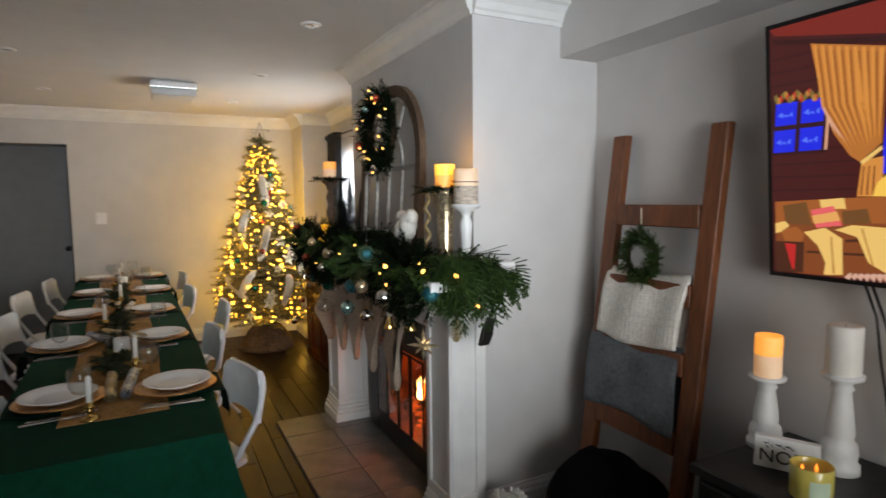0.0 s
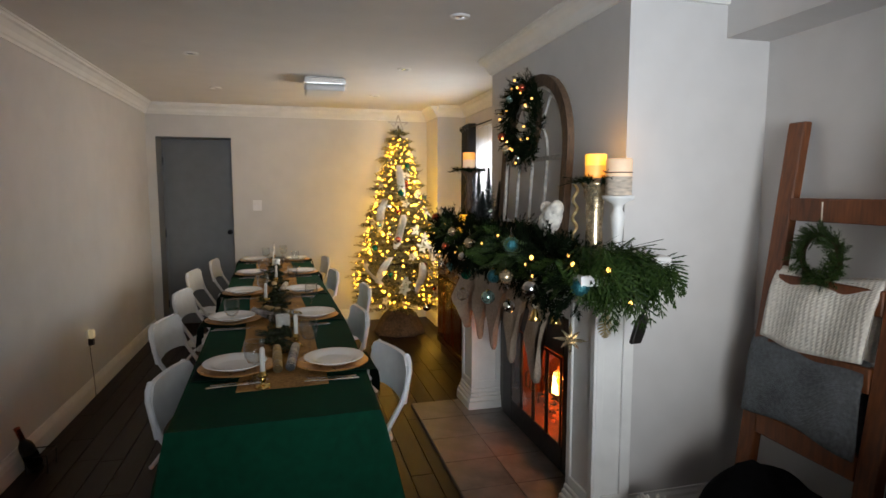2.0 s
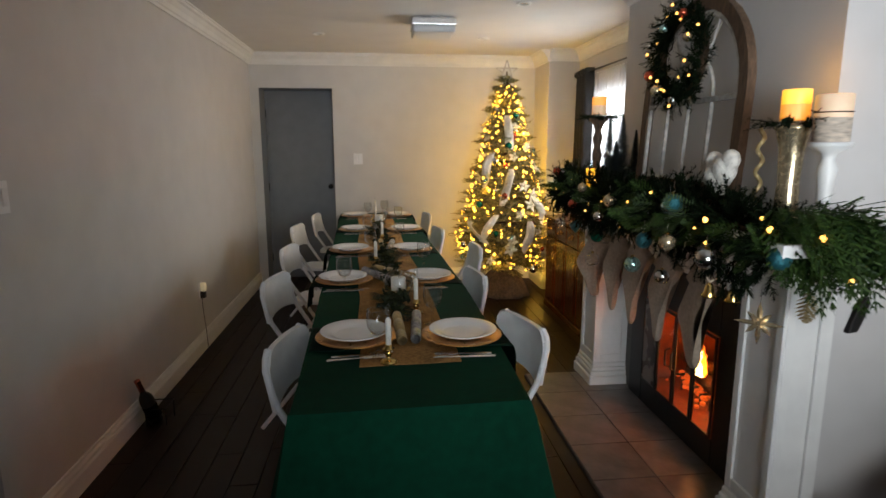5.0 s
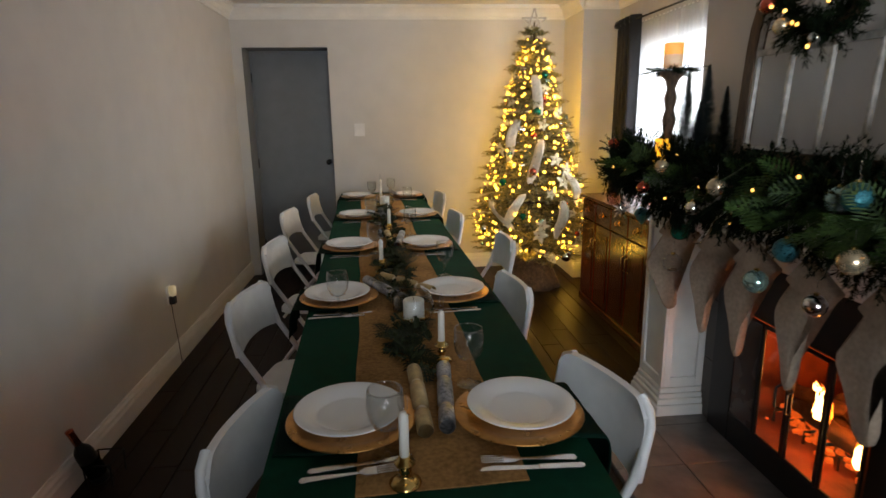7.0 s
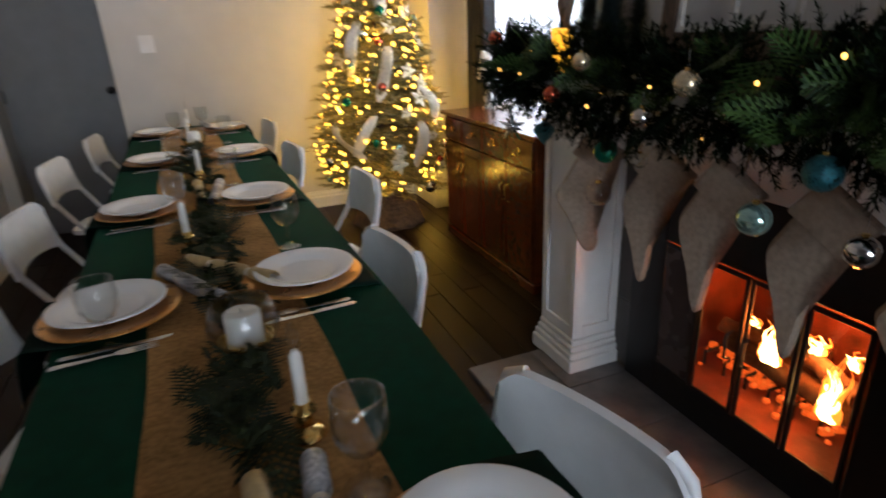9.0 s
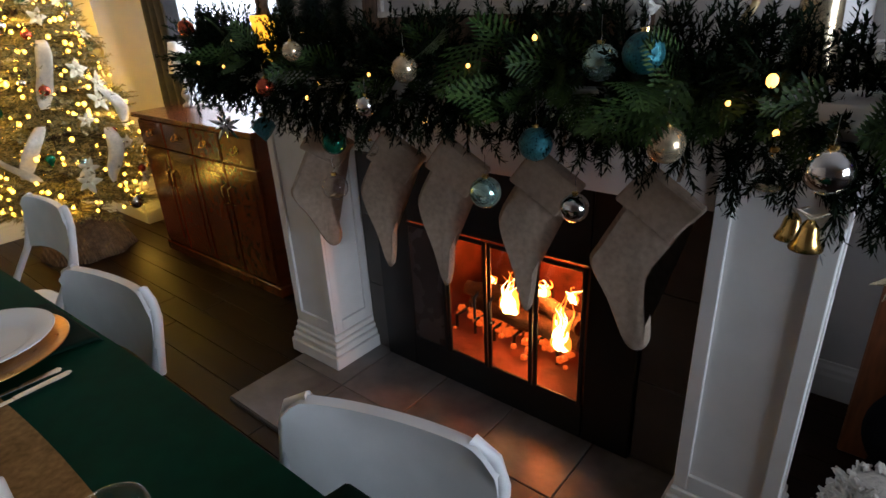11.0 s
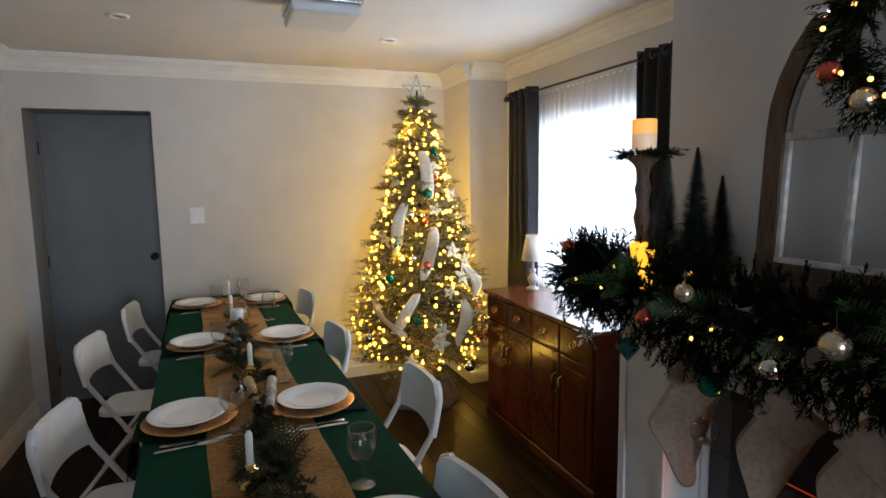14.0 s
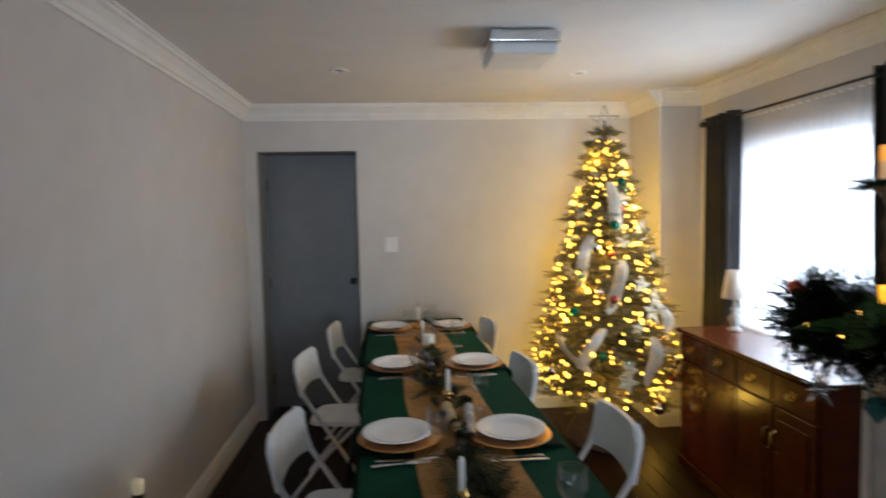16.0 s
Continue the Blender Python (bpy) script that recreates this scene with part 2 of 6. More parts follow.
def glass_mat(name, color=(1, 1, 1), rough=0.0):
    """Thin clear glass: mostly see-through, with a glossy skin."""
    m = bpy.data.materials.new(name)
    m.use_nodes = True
    nt = m.node_tree
    nt.nodes.remove(nt.nodes["Principled BSDF"])
    tr, gl, mx, fr = (nt.nodes.new(k) for k in ("ShaderNodeBsdfTransparent", "ShaderNodeBsdfGlossy", "ShaderNodeMixShader", "ShaderNodeLayerWeight"))
    tr.inputs[0].default_value = (*color, 1)
    gl.inputs["Roughness"].default_value = max(0.03, rough)
    fr.inputs[0].default_value = 0.5
    pw = nt.nodes.new("ShaderNodeMath")
    pw.operation = "POWER"
    pw.inputs[1].default_value = 3.0
    nt.links.new(fr.outputs["Facing"], pw.inputs[0])
    mr = nt.nodes.new("ShaderNodeMapRange")
    mr.inputs["To Min"].default_value, mr.inputs["To Max"].default_value = 0.035, 0.9
    nt.links.new(pw.outputs[0], mr.inputs[0])
    nt.links.new(mr.outputs[0], mx.inputs[0])
    nt.links.new(tr.outputs[0], mx.inputs[1])
    nt.links.new(gl.outputs[0], mx.inputs[2])
    nt.links.new(mx.outputs[0], nt.nodes["Material Output"].inputs[0])
    return m


def sheer_mat():
    m = bpy.data.materials.new("sheer_voile")
    m.use_nodes = True
    nt = m.node_tree
    nt.nodes.remove(nt.nodes["Principled BSDF"])
    tr, tl, df, m1, m2 = (nt.nodes.new(k) for k in ("ShaderNodeBsdfTransparent", "ShaderNodeBsdfTranslucent", "ShaderNodeBsdfDiffuse", "ShaderNodeMixShader", "ShaderNodeMixShader"))
    tl.inputs[0].default_value = df.inputs[0].default_value = (0.85, 0.86, 0.88, 1)
    m1.inputs[0].default_value, m2.inputs[0].default_value = 0.4, 0.5
    nt.links.new(tl.outputs[0], m1.inputs[1])
    nt.links.new(df.outputs[0], m1.inputs[2])
    nt.links.new(m1.outputs[0], m2.inputs[1])
    nt.links.new(tr.outputs[0], m2.inputs[2])
    nt.links.new(m2.outputs[0], nt.nodes["Material Output"].inputs[0])
    return m


M["cableknit"] = mat("cable_knit", (0.80, 0.77, 0.70), 0.95, scale=60, var=0.12)


def cables(m):
    """Twisted vertical cables in knitted cloth."""
    nt = m.node_tree
    tc = nt.nodes.new("ShaderNodeTexCoord")
    w1, w2 = nt.nodes.new("ShaderNodeTexWave"), nt.nodes.new("ShaderNodeTexWave")
    w1.bands_direction, w2.bands_direction = "Y", "DIAGONAL"
    w1.inputs["Scale"].default_value, w2.inputs["Scale"].default_value = 15.0, 40.0
    w1.inputs["Distortion"].default_value, w2.inputs["Distortion"].default_value = 1.5, 2.0
    mul = nt.nodes.new("ShaderNodeMath")
    mul.operation = "MULTIPLY_ADD"
    for w in (w1, w2):
        nt.links.new(tc.outputs["Object"], w.inputs["Vector"])
    nt.links.new(w1.outputs[1], mul.inputs[0])
    nt.links.new(w2.outputs[1], mul.inputs[1])
    nt.links.new(w1.outputs[1], mul.inputs[2])
    bp = nt.nodes.new("ShaderNodeBump")
    bp.inputs["Strength"].default_value, bp.inputs["Distance"].default_value = 0.28, 0.004
    nt.links.new(mul.outputs[0], bp.inputs["Height"])
    nt.links.new(bp.outputs[0], nt.nodes["Principled BSDF"].inputs["Normal"])


cables(M["cableknit"])
M["glass"] = glass_mat("clear_glass", (0.96, 0.97, 0.97))
M["ember_glass"] = glass_mat("fire_door_glass", (0.95, 0.93, 0.9), 0.05)
M["sheer"] = sheer_mat()

# ---- mesh helpers ----


def link(name, bm, material, parent=None, label="", smooth=False, at=None):
    me = bpy.data.meshes.new(name)
    if isinstance(bm, Soup):
        me.from_pydata(bm.v, [], bm.f)
    else:
        bmesh.ops.recalc_face_normals(bm, faces=bm.faces)
        bm.to_mesh(me)
        bm.free()
    if smooth:
        for p in me.polygons:
            p.use_smooth = True
        if smooth == "auto":
            me.set_sharp_from_angle(angle=radians(35))
    for k in material if isinstance(material, (list, tuple)) else [material]:
        me.materials.append(M[k])
    ob = new(name, me)
    if parent is not None:
        ob.parent = parent
    if at is not None:
        ob.matrix_basis = at
    if label:
        ob["label"] = label
    return ob


def part(name, bm, material, parent, label="", smooth=False, at=None):
    return link(name, bm, material, parent, label, smooth, at)


def thing(name, m, label, category, group="", kind=""):
    ob = new(name)
    ob.empty_display_size = 0.05
    ob.matrix_basis = m
    return tagged(ob, label, category, group, kind)


class Soup:
    """Vertices and faces gathered in lists, for many small pieces."""

    def __init__(self):
        self.v, self.f = [], []

    def add(self, vs, fs):
        n = len(self.v)
        self.v += [tuple(v) for v in vs]
        self.f += [tuple(i + n for i in f) for f in fs]

    def blade(self, p, d, length, width, side):
        """A thin pointed needle or leaf."""
        q, mid = p + d * length, p + d * (length * 0.45)
        s = side * width * 0.5
        self.add((p, mid - s, q, mid + s), ((0, 1, 2), (0, 2, 3)))

    def ball(self, c, r, n=6, rings=4, stretch=1.0):
        vs = [(c[0], c[1], c[2] - r * stretch)]
        for i in range(1, rings):
            a = math.pi * i / rings - math.pi / 2
            for j in range(n):
                b = 2 * math.pi * j / n
                vs.append((c[0] + r * math.cos(a) * math.cos(b), c[1] + r * math.cos(a) * math.sin(b), c[2] + r * math.sin(a) * stretch))
        vs.append((c[0], c[1], c[2] + r * stretch))
        fs = [(0, 1 + (j + 1) % n, 1 + j) for j in range(n)]
        for i in range(rings - 2):
            for j in range(n):
                a, b = 1 + i * n + j, 1 + i * n + (j + 1) % n
                fs.append((a, b, b + n, a + n))
        k = len(vs) - 1
        fs += [(k, k - n + j, k - n + (j + 1) % n) for j in range(n)]
        self.add(vs, fs)

    def tube(self, pts, r, n=6):
        """A tube of changing radius along points."""
        pts = [Vector(p) for p in pts]
        rr = r if isinstance(r, (list, tuple)) else [r] * len(pts)
        vs, fs = [], []
        a = None
        for i, p in enumerate(pts):
            d = (pts[min(i + 1, len(pts) - 1)] - pts[max(i - 1, 0)]).normalized()
            if a is None:
                a = d.cross(Vector((0.13, 0.21, 0.97)) if abs(d.z) < 0.9 else Vector((1, 0.1, 0)))
            a = (a - d * a.dot(d)).normalized()
            b = d.cross(a)
            for j in range(n):
                t = 2 * math.pi * j / n
                vs.append(p + (a * math.cos(t) + b * math.sin(t)) * rr[i])
            if i:
                for j in range(n):
                    k = (i - 1) * n
                    fs.append((k + j, k + (j + 1) % n, k + n + (j + 1) % n, k + n + j))
        fs.append(tuple(range(n)))
        fs.append(tuple(range(len(vs) - 1, len(vs) - n - 1, -1)))
        self.add(vs, fs)


def box(x0, x1, y0, y1, z0, z1, bevel=0.0, seg=1, bm=None):
    own = bmesh.new()
    bmesh.ops.create_cube(own, size=1)
    for v in own.verts:
        v.co = Vector(((x0 + x1) / 2 + v.co.x * (x1 - x0), (y0 + y1) / 2 + v.co.y * (y1 - y0), (z0 + z1) / 2 + v.co.z * (z1 - z0)))
    if bevel:
        bmesh.ops.bevel(own, geom=own.edges[:], offset=bevel, segments=seg, affect="EDGES", profile=0.7)
    if bm is None:
        return own
    me = bpy.data.meshes.new("tmp")
    own.to_mesh(me)
    own.free()
    bm.from_mesh(me)
    bpy.data.meshes.remove(me)
    return bm


def lathe(profile, n=24, bm=None, wobble=0.0, rng=None):
    """Turns (radius, height) pairs round z."""
    bm = bm or bmesh.new()
    rings = []
    for r, z in profile:
        if r < 1e-5:
            rings.append([bm.verts.new((0, 0, z))])
        else:
            rings.append([bm.verts.new(((r * (1 + (rng.uniform(-wobble, wobble) if wobble else 0))) * math.cos(2 * math.pi * j / n), r * math.sin(2 * math.pi * j / n), z)) for j in range(n)])
    for a, b in zip(rings, rings[1:]):
        for j in range(n):
            k = (j + 1) % n
            if len(a) == 1 and len(b) == 1:
                continue
            if len(a) == 1:
                bm.faces.new((a[0], b[j], b[k]))
            elif len(b) == 1:
                bm.faces.new((a[j], a[k], b[0]))
            else:
                bm.faces.new((a[j], a[k], b[k], b[j]))
    return bm


def tube(pts, r, n=8):
    s = Soup()
    s.tube(pts, r, n)
    return s


def prism(outline, x0, x1, axis="x", bevel=0.0):
    """Extrudes a 2D outline along an axis from x0 to x1."""
    bm = bmesh.new()

    def place(a, b, c):
        return {"x": (c, a, b), "y": (a, c, b), "z": (a, b, c)}[axis]
    lo = [bm.verts.new(place(a, b, x0)) for a, b in outline]
    hi = [bm.verts.new(place(a, b, x1)) for a, b in outline]
    n = len(outline)
    for i in range(n):
        j = (i + 1) % n
        bm.faces.new((lo[i], lo[j], hi[j], hi[i]))
    bm.faces.new(lo[::-1])
    bm.faces.new(hi)
    if bevel:
        bmesh.ops.bevel(bm, geom=bm.edges[:], offset=bevel, segments=1, affect="EDGES")
    return bm


def sheet(fn, nu, nv, thick=0.0):
    """A grid surface from fn(u, v), with thickness."""
    bm = bmesh.new()
    g = [[bm.verts.new(fn(i / nu, j / nv)) for j in range(nv + 1)] for i in range(nu + 1)]
    for i in range(nu):
        for j in range(nv):
            bm.faces.new((g[i][j], g[i + 1][j], g[i + 1][j + 1], g[i][j + 1]))
    if thick:
        bmesh.ops.recalc_face_normals(bm, faces=bm.faces)
        bmesh.ops.solidify(bm, geom=bm.faces[:], thickness=thick)
    return bm


def molding(name, path, profile, material, label, category="trim"):
    """Sweeps (out, up) pairs along a plan path; out is to the path's left side."""
    bm = bmesh.new()
    pts = [Vector((p[0], p[1])) for p in path]
    rows = []
    for i, p in enumerate(pts):
        d0 = (pts[i] - pts[i - 1]).normalized() if i else (pts[1] - pts[0]).normalized()
        d1 = (pts[i + 1] - pts[i]).normalized() if i + 1 < len(pts) else d0
        n0, n1 = Vector((-d0.y, d0.x)), Vector((-d1.y, d1.x))
        nn = (n0 + n1) / (1 + n0.dot(n1))
        rows.append([bm.verts.new((p.x + nn.x * o, p.y + nn.y * o, z)) for o, z in profile])
    k = len(profile)
    for a, b in zip(rows, rows[1:]):
        for j in range(k):
            bm.faces.new((a[j], a[(j + 1) % k], b[(j + 1) % k], b[j]))
    bm.faces.new(rows[0])
    bm.faces.new(rows[-1][::-1])
    return tagged(link(name, bm, material, smooth=False), label, category, kind="structure")


def around(v, rng, spread):
    """A random direction near v."""
    w = Vector((rng.gauss(0, 1), rng.gauss(0, 1), rng.gauss(0, 1))).normalized()
    return (v.normalized() + w * spread).normalized()


def sprig(s, p, d, length, rng, needles=26, nl=0.035, nw=0.004, forward=0.7):
    """A twig set with needles all round."""
    d = d.normalized()
    a = d.cross(Vector((0.3, 0.5, 0.8))).normalized()
    b = d.cross(a)
    s.tube((p, p + d * length), (0.0022, 0.0012), 3)
    for i in range(needles):
        t = (i + rng.random()) / needles
        an = rng.random() * 6.283
        r = a * math.cos(an) + b * math.sin(an)
        nd = (r + d * forward * (0.6 + 0.8 * rng.random())).normalized()
        s.blade(p + d * (length * t), nd, nl * (0.7 + 0.6 * rng.random()) * (1.15 - 0.5 * t), nw, nd.cross(r + d * 0.3 + Vector((0.01, 0, 0.02))).normalized())


def frond(s, p, d, length, rng, flat=None, droop=0.3):
    """A flat cedar frond: a bending rib with scaled side shoots."""
    d = d.normalized()
    flat = (flat or Vector((rng.gauss(0, 1), rng.gauss(0, 1), rng.gauss(0, 1)))).normalized()
    side = d.cross(flat).normalized()
    q = p.copy()
    n = 9
    step = length / n
    for i in range(n):
        dd = (d + Vector((0, 0, -droop * i / n))).normalized()
        nq = q + dd * step
        s.blade(q, dd, step * 1.3, 0.008, side)
        ln = length * 0.42 * (1 - i / n) * (0.8 + 0.4 * rng.random()) + 0.012
        for sg in (-1, 1):
            sd = (dd * 0.9 + side * sg * 0.8).normalized()
            m = max(2, int(ln / 0.014))
            r = q.copy()
            for j in range(m):
                s.blade(r, (sd + Vector((0, 0, -0.1 * j / m))).normalized(), ln / m * 1.7, 0.009, side)
                for sg2 in (-1, 1):
                    s.blade(r, (sd * 0.8 + side.cross(sd).cross(sd) * 0 + dd * 0.3 * sg2 + side * 0.5 * sg * sg2).normalized(), 0.018, 0.006, flat.cross(sd).normalized())
                r = r + sd * (ln / m)
        q = nq

# ---- structure ----
H = 2.44
LX, FY, RX, BX, WX = -1.44, 6.62, 2.13, 1.42, 1.90   # dining wall, end wall, living wall, chimney breast, window wall
BS, BN = 2.15, 3.86                                     # chimney breast, south and north side
CX, CY = 1.585, 6.10                                    # boxed corner column


def wall(name, x0, x1, y0, y1, z0=0.0, z1=H, material="wall", label="pale grey painted wall"):
    return tagged(link(name, box(x0, x1, y0, y1, z0, z1), material), label, "wall", kind="structure")


floor = tagged(link("floor", box(-4.2, 2.4, -1.5, 7.9, -0.12, -0.012), "darkwood"), "dark brown wooden plank floor", "floor", kind="structure")
tagged(link("ceiling", box(-4.2, 2.4, -1.5, 7.4, H, H + 0.12), "ceiling"), "off-white painted ceiling", "ceiling", kind="structure")
# dining side wall, with its outside corner near the living room
wall("wall_west", LX - 0.14, LX, 2.32, FY + 0.4)
wall("wall_corner", -4.2, LX - 0.14, 2.32, 2.46)
wall("wall_far_west", -4.2, -4.06, -1.5, 2.32)
# end wall with the deep door recess
DX0, DX1, DH, DD = -1.352, -0.599, 2.093, 0.29
wall("wall_north_west", LX, DX0, FY, FY + 0.4, material="wall_end")
wall("wall_north_head", DX0, DX1, FY, FY + 0.4, DH, H, material="wall_end")
wall("wall_north", DX1, CX, FY, FY + 0.4, material="wall_end")
wall("column_corner", CX, WX + 0.14, CY, FY + 0.4, label="grey painted boxed column in the corner")
# window wall with its opening
WY0, WY1, WZ0, WZ1 = 4.42, 5.62, 0.86, 1.97
wall("wall_east_south", WX, WX + 0.22, BN - 0.2, WY0)
wall("wall_east_north", WX, WX + 0.22, WY1, CY)
wall("wall_east_sill", WX, WX + 0.22, WY0, WY1, 0, WZ0)
wall("wall_east_head", WX, WX + 0.22, WY0, WY1, WZ1, H)
# chimney breast round the fire opening
FY0, FY1, FZ1 = 2.62, 3.34, 0.66
wall("chimney_breast_south", BX, RX + 0.14, BS, FY0, label="pale grey painted chimney breast")
wall("chimney_breast_north", BX, WX, FY1, BN, label="pale grey painted chimney breast")
wall("chimney_breast_head", BX, WX, FY0, FY1, FZ1, H, label="pale grey painted chimney breast")
wall("chimney_back", WX - 0.06, WX, FY0, FY1, 0, FZ1, "soot", "sooted back of the fire opening")
# living room walls behind the walk
wall("wall_south_east", RX, RX + 0.14, -1.5, BS)
wall("wall_back_head", -4.2, 2.4, -1.5, -1.36, 2.22, H)
wall("wall_back_sill", -4.2, 2.4, -1.5, -1.36, 0, 0.78)
wall("wall_back_west", -4.2, -0.35, -1.5, -1.36, 0.78, 2.22)
wall("wall_back_east", 1.45, 2.4, -1.5, -1.36, 0.78, 2.22)
tagged(link("ceiling_soffit", box(1.90, RX, -1.36, BS, 2.185, H), "wall"), "grey boxed soffit under the ceiling", "soffit", kind="structure")
tagged(link("backdrop", box(2.9, 2.95, 3.6, 6.6, -0.2, 3.4), "daylight"), "bright overcast daylight outside the window", "backdrop", kind="structure")

# crown moulding and baseboards
CROWN = [(0, H - 0.115), (0.012, H - 0.115), (0.016, H - 0.098), (0.024, H - 0.09), (0.034, H - 0.062), (0.058, H - 0.034), (0.074, H - 0.026), (0.078, H - 0.012), (0.088, H - 0.010), (0.088, H), (0, H)]
molding("crown_molding_1", [(CX, CY), (CX, FY), (LX, FY), (LX, 2.32)], CROWN, "trim", "white painted crown moulding")
molding("crown_molding_2", [(BX, BS), (BX, BN), (WX, BN), (WX, CY), (CX, CY)], CROWN, "trim", "white painted crown moulding")
molding("crown_molding_3", [(1.90, BS), (BX + 0.001, BS)], CROWN, "trim", "white painted crown moulding")
BASE = [(0, 0), (0.020, 0), (0.020, 0.085), (0.015, 0.098), (0.015, 0.112), (0.009, 0.126), (0.009, 0.138), (0, 0.138)]
molding("baseboard_1", [(LX, FY), (LX, 2.32)], BASE, "trim", "white painted stepped baseboard")
molding("baseboard_2", [(WX, CY), (CX, CY), (CX, FY), (DX1, FY)], BASE, "trim", "white painted stepped baseboard")
molding("baseboard_3", [(WX, BN), (WX, CY)], BASE, "trim", "white painted stepped baseboard")
molding("baseboard_4", [(RX, -1.36), (RX, BS), (1.44, BS)], BASE, "trim", "white painted stepped baseboard")

# ---- door in its recess ----
door = thing("door_1", pose(DX0, FY + DD, 0), "closed grey painted flush door in a deep recess", "door", kind="structure")
w = DX1 - DX0
part("door_leaf", box(0.005, w - 0.005, 0, 0.04, 0.008, DH - 0.012, 0.003), "door", door)
for x0, x1 in ((0.002, 0.022), (w - 0.022, w - 0.002)):
    part("door_stop", box(x0, x1, -0.015, -0.002, 0.0, DH - 0.004), "door", door)
part("door_stop_head", box(0.022, w - 0.022, -0.015, -0.002, DH - 0.024, DH - 0.004), "door", door)
knob = part("door_knob", lathe([(0, 0), (0.027, 0), (0.027, 0.006), (0.010, 0.010), (0.010, 0.032), (0.020, 0.040), (0.026, 0.052), (0.022, 0.064), (0, 0.068)], 20), "black", door, "dark metal knob", True, pose(w - 0.07, -0.001, 1.05, 90))
for z in (0.25, 1.05, 1.85):
    part("hinge", box(0.0, 0.012, -0.020, -0.003, z - 0.045, z + 0.045, 0.003), "black", door)
wall("recess_west", DX0 - 0.004, DX0 + 0.002, FY + 0.004, FY + 0.39, 0, DH, "door", "grey painted side of the door recess")
wall("recess_east", DX1 - 0.002, DX1 + 0.004, FY + 0.004, FY + 0.39, 0, DH, "door", "grey painted side of the door recess")
wall("recess_head", DX0 + 0.002, DX1 - 0.002, FY + 0.004, FY + 0.39, DH - 0.003, DH + 0.003, "door", "grey painted head of the door recess")
wall("hall_back", -1.7, -0.2, FY + 0.6, FY + 0.7, material="door", label="dark wall behind the door")


def wall_switch(m, label, gangs=1):
    sw = thing("light_switch", m, label, "switch")
    hw = 0.035 + 0.013 * (gangs - 1)
    part("cover_plate", box(-hw, hw, -0.007, 0, -0.058, 0.058, 0.003, 2), "white", sw)
    for g in range(gangs):
        cx = (g - (gangs - 1) / 2) * 0.038
        part("rocker", box(cx - 0.014, cx + 0.014, -0.012, -0.0075, -0.033, 0.033, 0.002), "white", sw)
    return sw


wall_switch(pose(-0.346, FY - 0.001, 1.36), "white double light switch on the end wall", 2)
wall_switch(pose(LX + 0.001, 2.50, 1.31, 0, 0, 90), "white light switch on the side wall", 2)

# ---- ceiling fittings ----
cl = thing("ceiling_light", pose(0.315, 4.93, H), "square flush ceiling light, nickel band over an opal diffuser", "ceiling light")
part("back_plate", box(-0.15, 0.15, -0.15, 0.15, -0.012, -0.001, 0.003), "chrome", cl)
part("band", box(-0.165, 0.165, -0.165, 0.165, -0.058, -0.013, 0.004, 2), "chrome", cl, "brushed nickel band")
part("diffuser", box(-0.158, 0.158, -0.158, 0.158, -0.112, -0.0585, 0.024, 4), "diffuser", cl, "frosted white glass", True)


def pot_light():
    p = thing("recessed_light", pose(0, 0, 0), "small unlit recessed ceiling light with a white ring", "recessed light", "ceiling lights")
    part("trim_ring", lathe([(0.034, -0.002), (0.036, -0.010), (0.050, -0.009), (0.054, -0.001)], 24), "trim", p, smooth=True)
    part("bulb", lathe([(0, -0.006), (0.02, -0.006), (0.032, -0.003), (0.032, -0.001)], 20), "chrome", p, smooth=True)
    return p


POTS = [(-0.605, 4.20), (0.92, 2.97), (-0.61, 5.53), (0.83, 5.60), (0.878, 4.33), (-0.60, 2.95)]
first = pot_light()
first.matrix_basis = pose(*POTS[0], H)
for x, y in POTS[1:]:
    copy_thing(first, pose(x, y, H))

# ---- window, curtains ----
win = thing("window_1", pose(WX, 0, 0), "white framed window behind a sheer curtain", "window", kind="structure")
for y0, y1, z0, z1 in ((WY0, WY1, WZ0, WZ0 + 0.06), (WY0, WY1, WZ1 - 0.06, WZ1)):
    part("window_frame", box(0.10, 0.16, y0, y1, z0, z1, 0.004), "trim", win)
for y in (WY0, (WY0 + WY1) / 2 - 0.03, WY1 - 0.06):
    part("window_frame", box(0.102, 0.158, y, y + 0.06, WZ0 + 0.06, WZ1 - 0.06, 0.004), "trim", win)
part("window_sill", box(-0.03, 0.10, WY0 - 0.03, WY1 + 0.03, WZ0 - 0.03, WZ0 - 0.002, 0.006), "trim", win)
for y0, y1 in ((WY0 + 0.06, (WY0 + WY1) / 2 - 0.03), ((WY0 + WY1) / 2 + 0.03, WY1 - 0.06)):
    pn = part("pane", box(0.128, 0.132, y0, y1, WZ0 + 0.06, WZ1 - 0.06), "glass", win)
    pn.visible_shadow = False
rod = thing("curtain_rod", pose(1.81, 0, 2.165), "dark metal curtain rod with ball ends", "curtain rod")
part("rod", tube([(0, 4.10, 0), (0, 5.92, 0)], 0.007, 10), "black", rod, smooth=True)
part("finial", lathe([(0, -0.022), (0.016, -0.016), (0.022, 0), (0.016, 0.016), (0, 0.022)], 14), "black", rod, smooth=True, at=pose(0, 5.935, 0))
for y in (4.15, 5.88):
    part("bracket", box(0.0, 0.09, y - 0.008, y + 0.008, -0.008, 0.008), "black", rod)


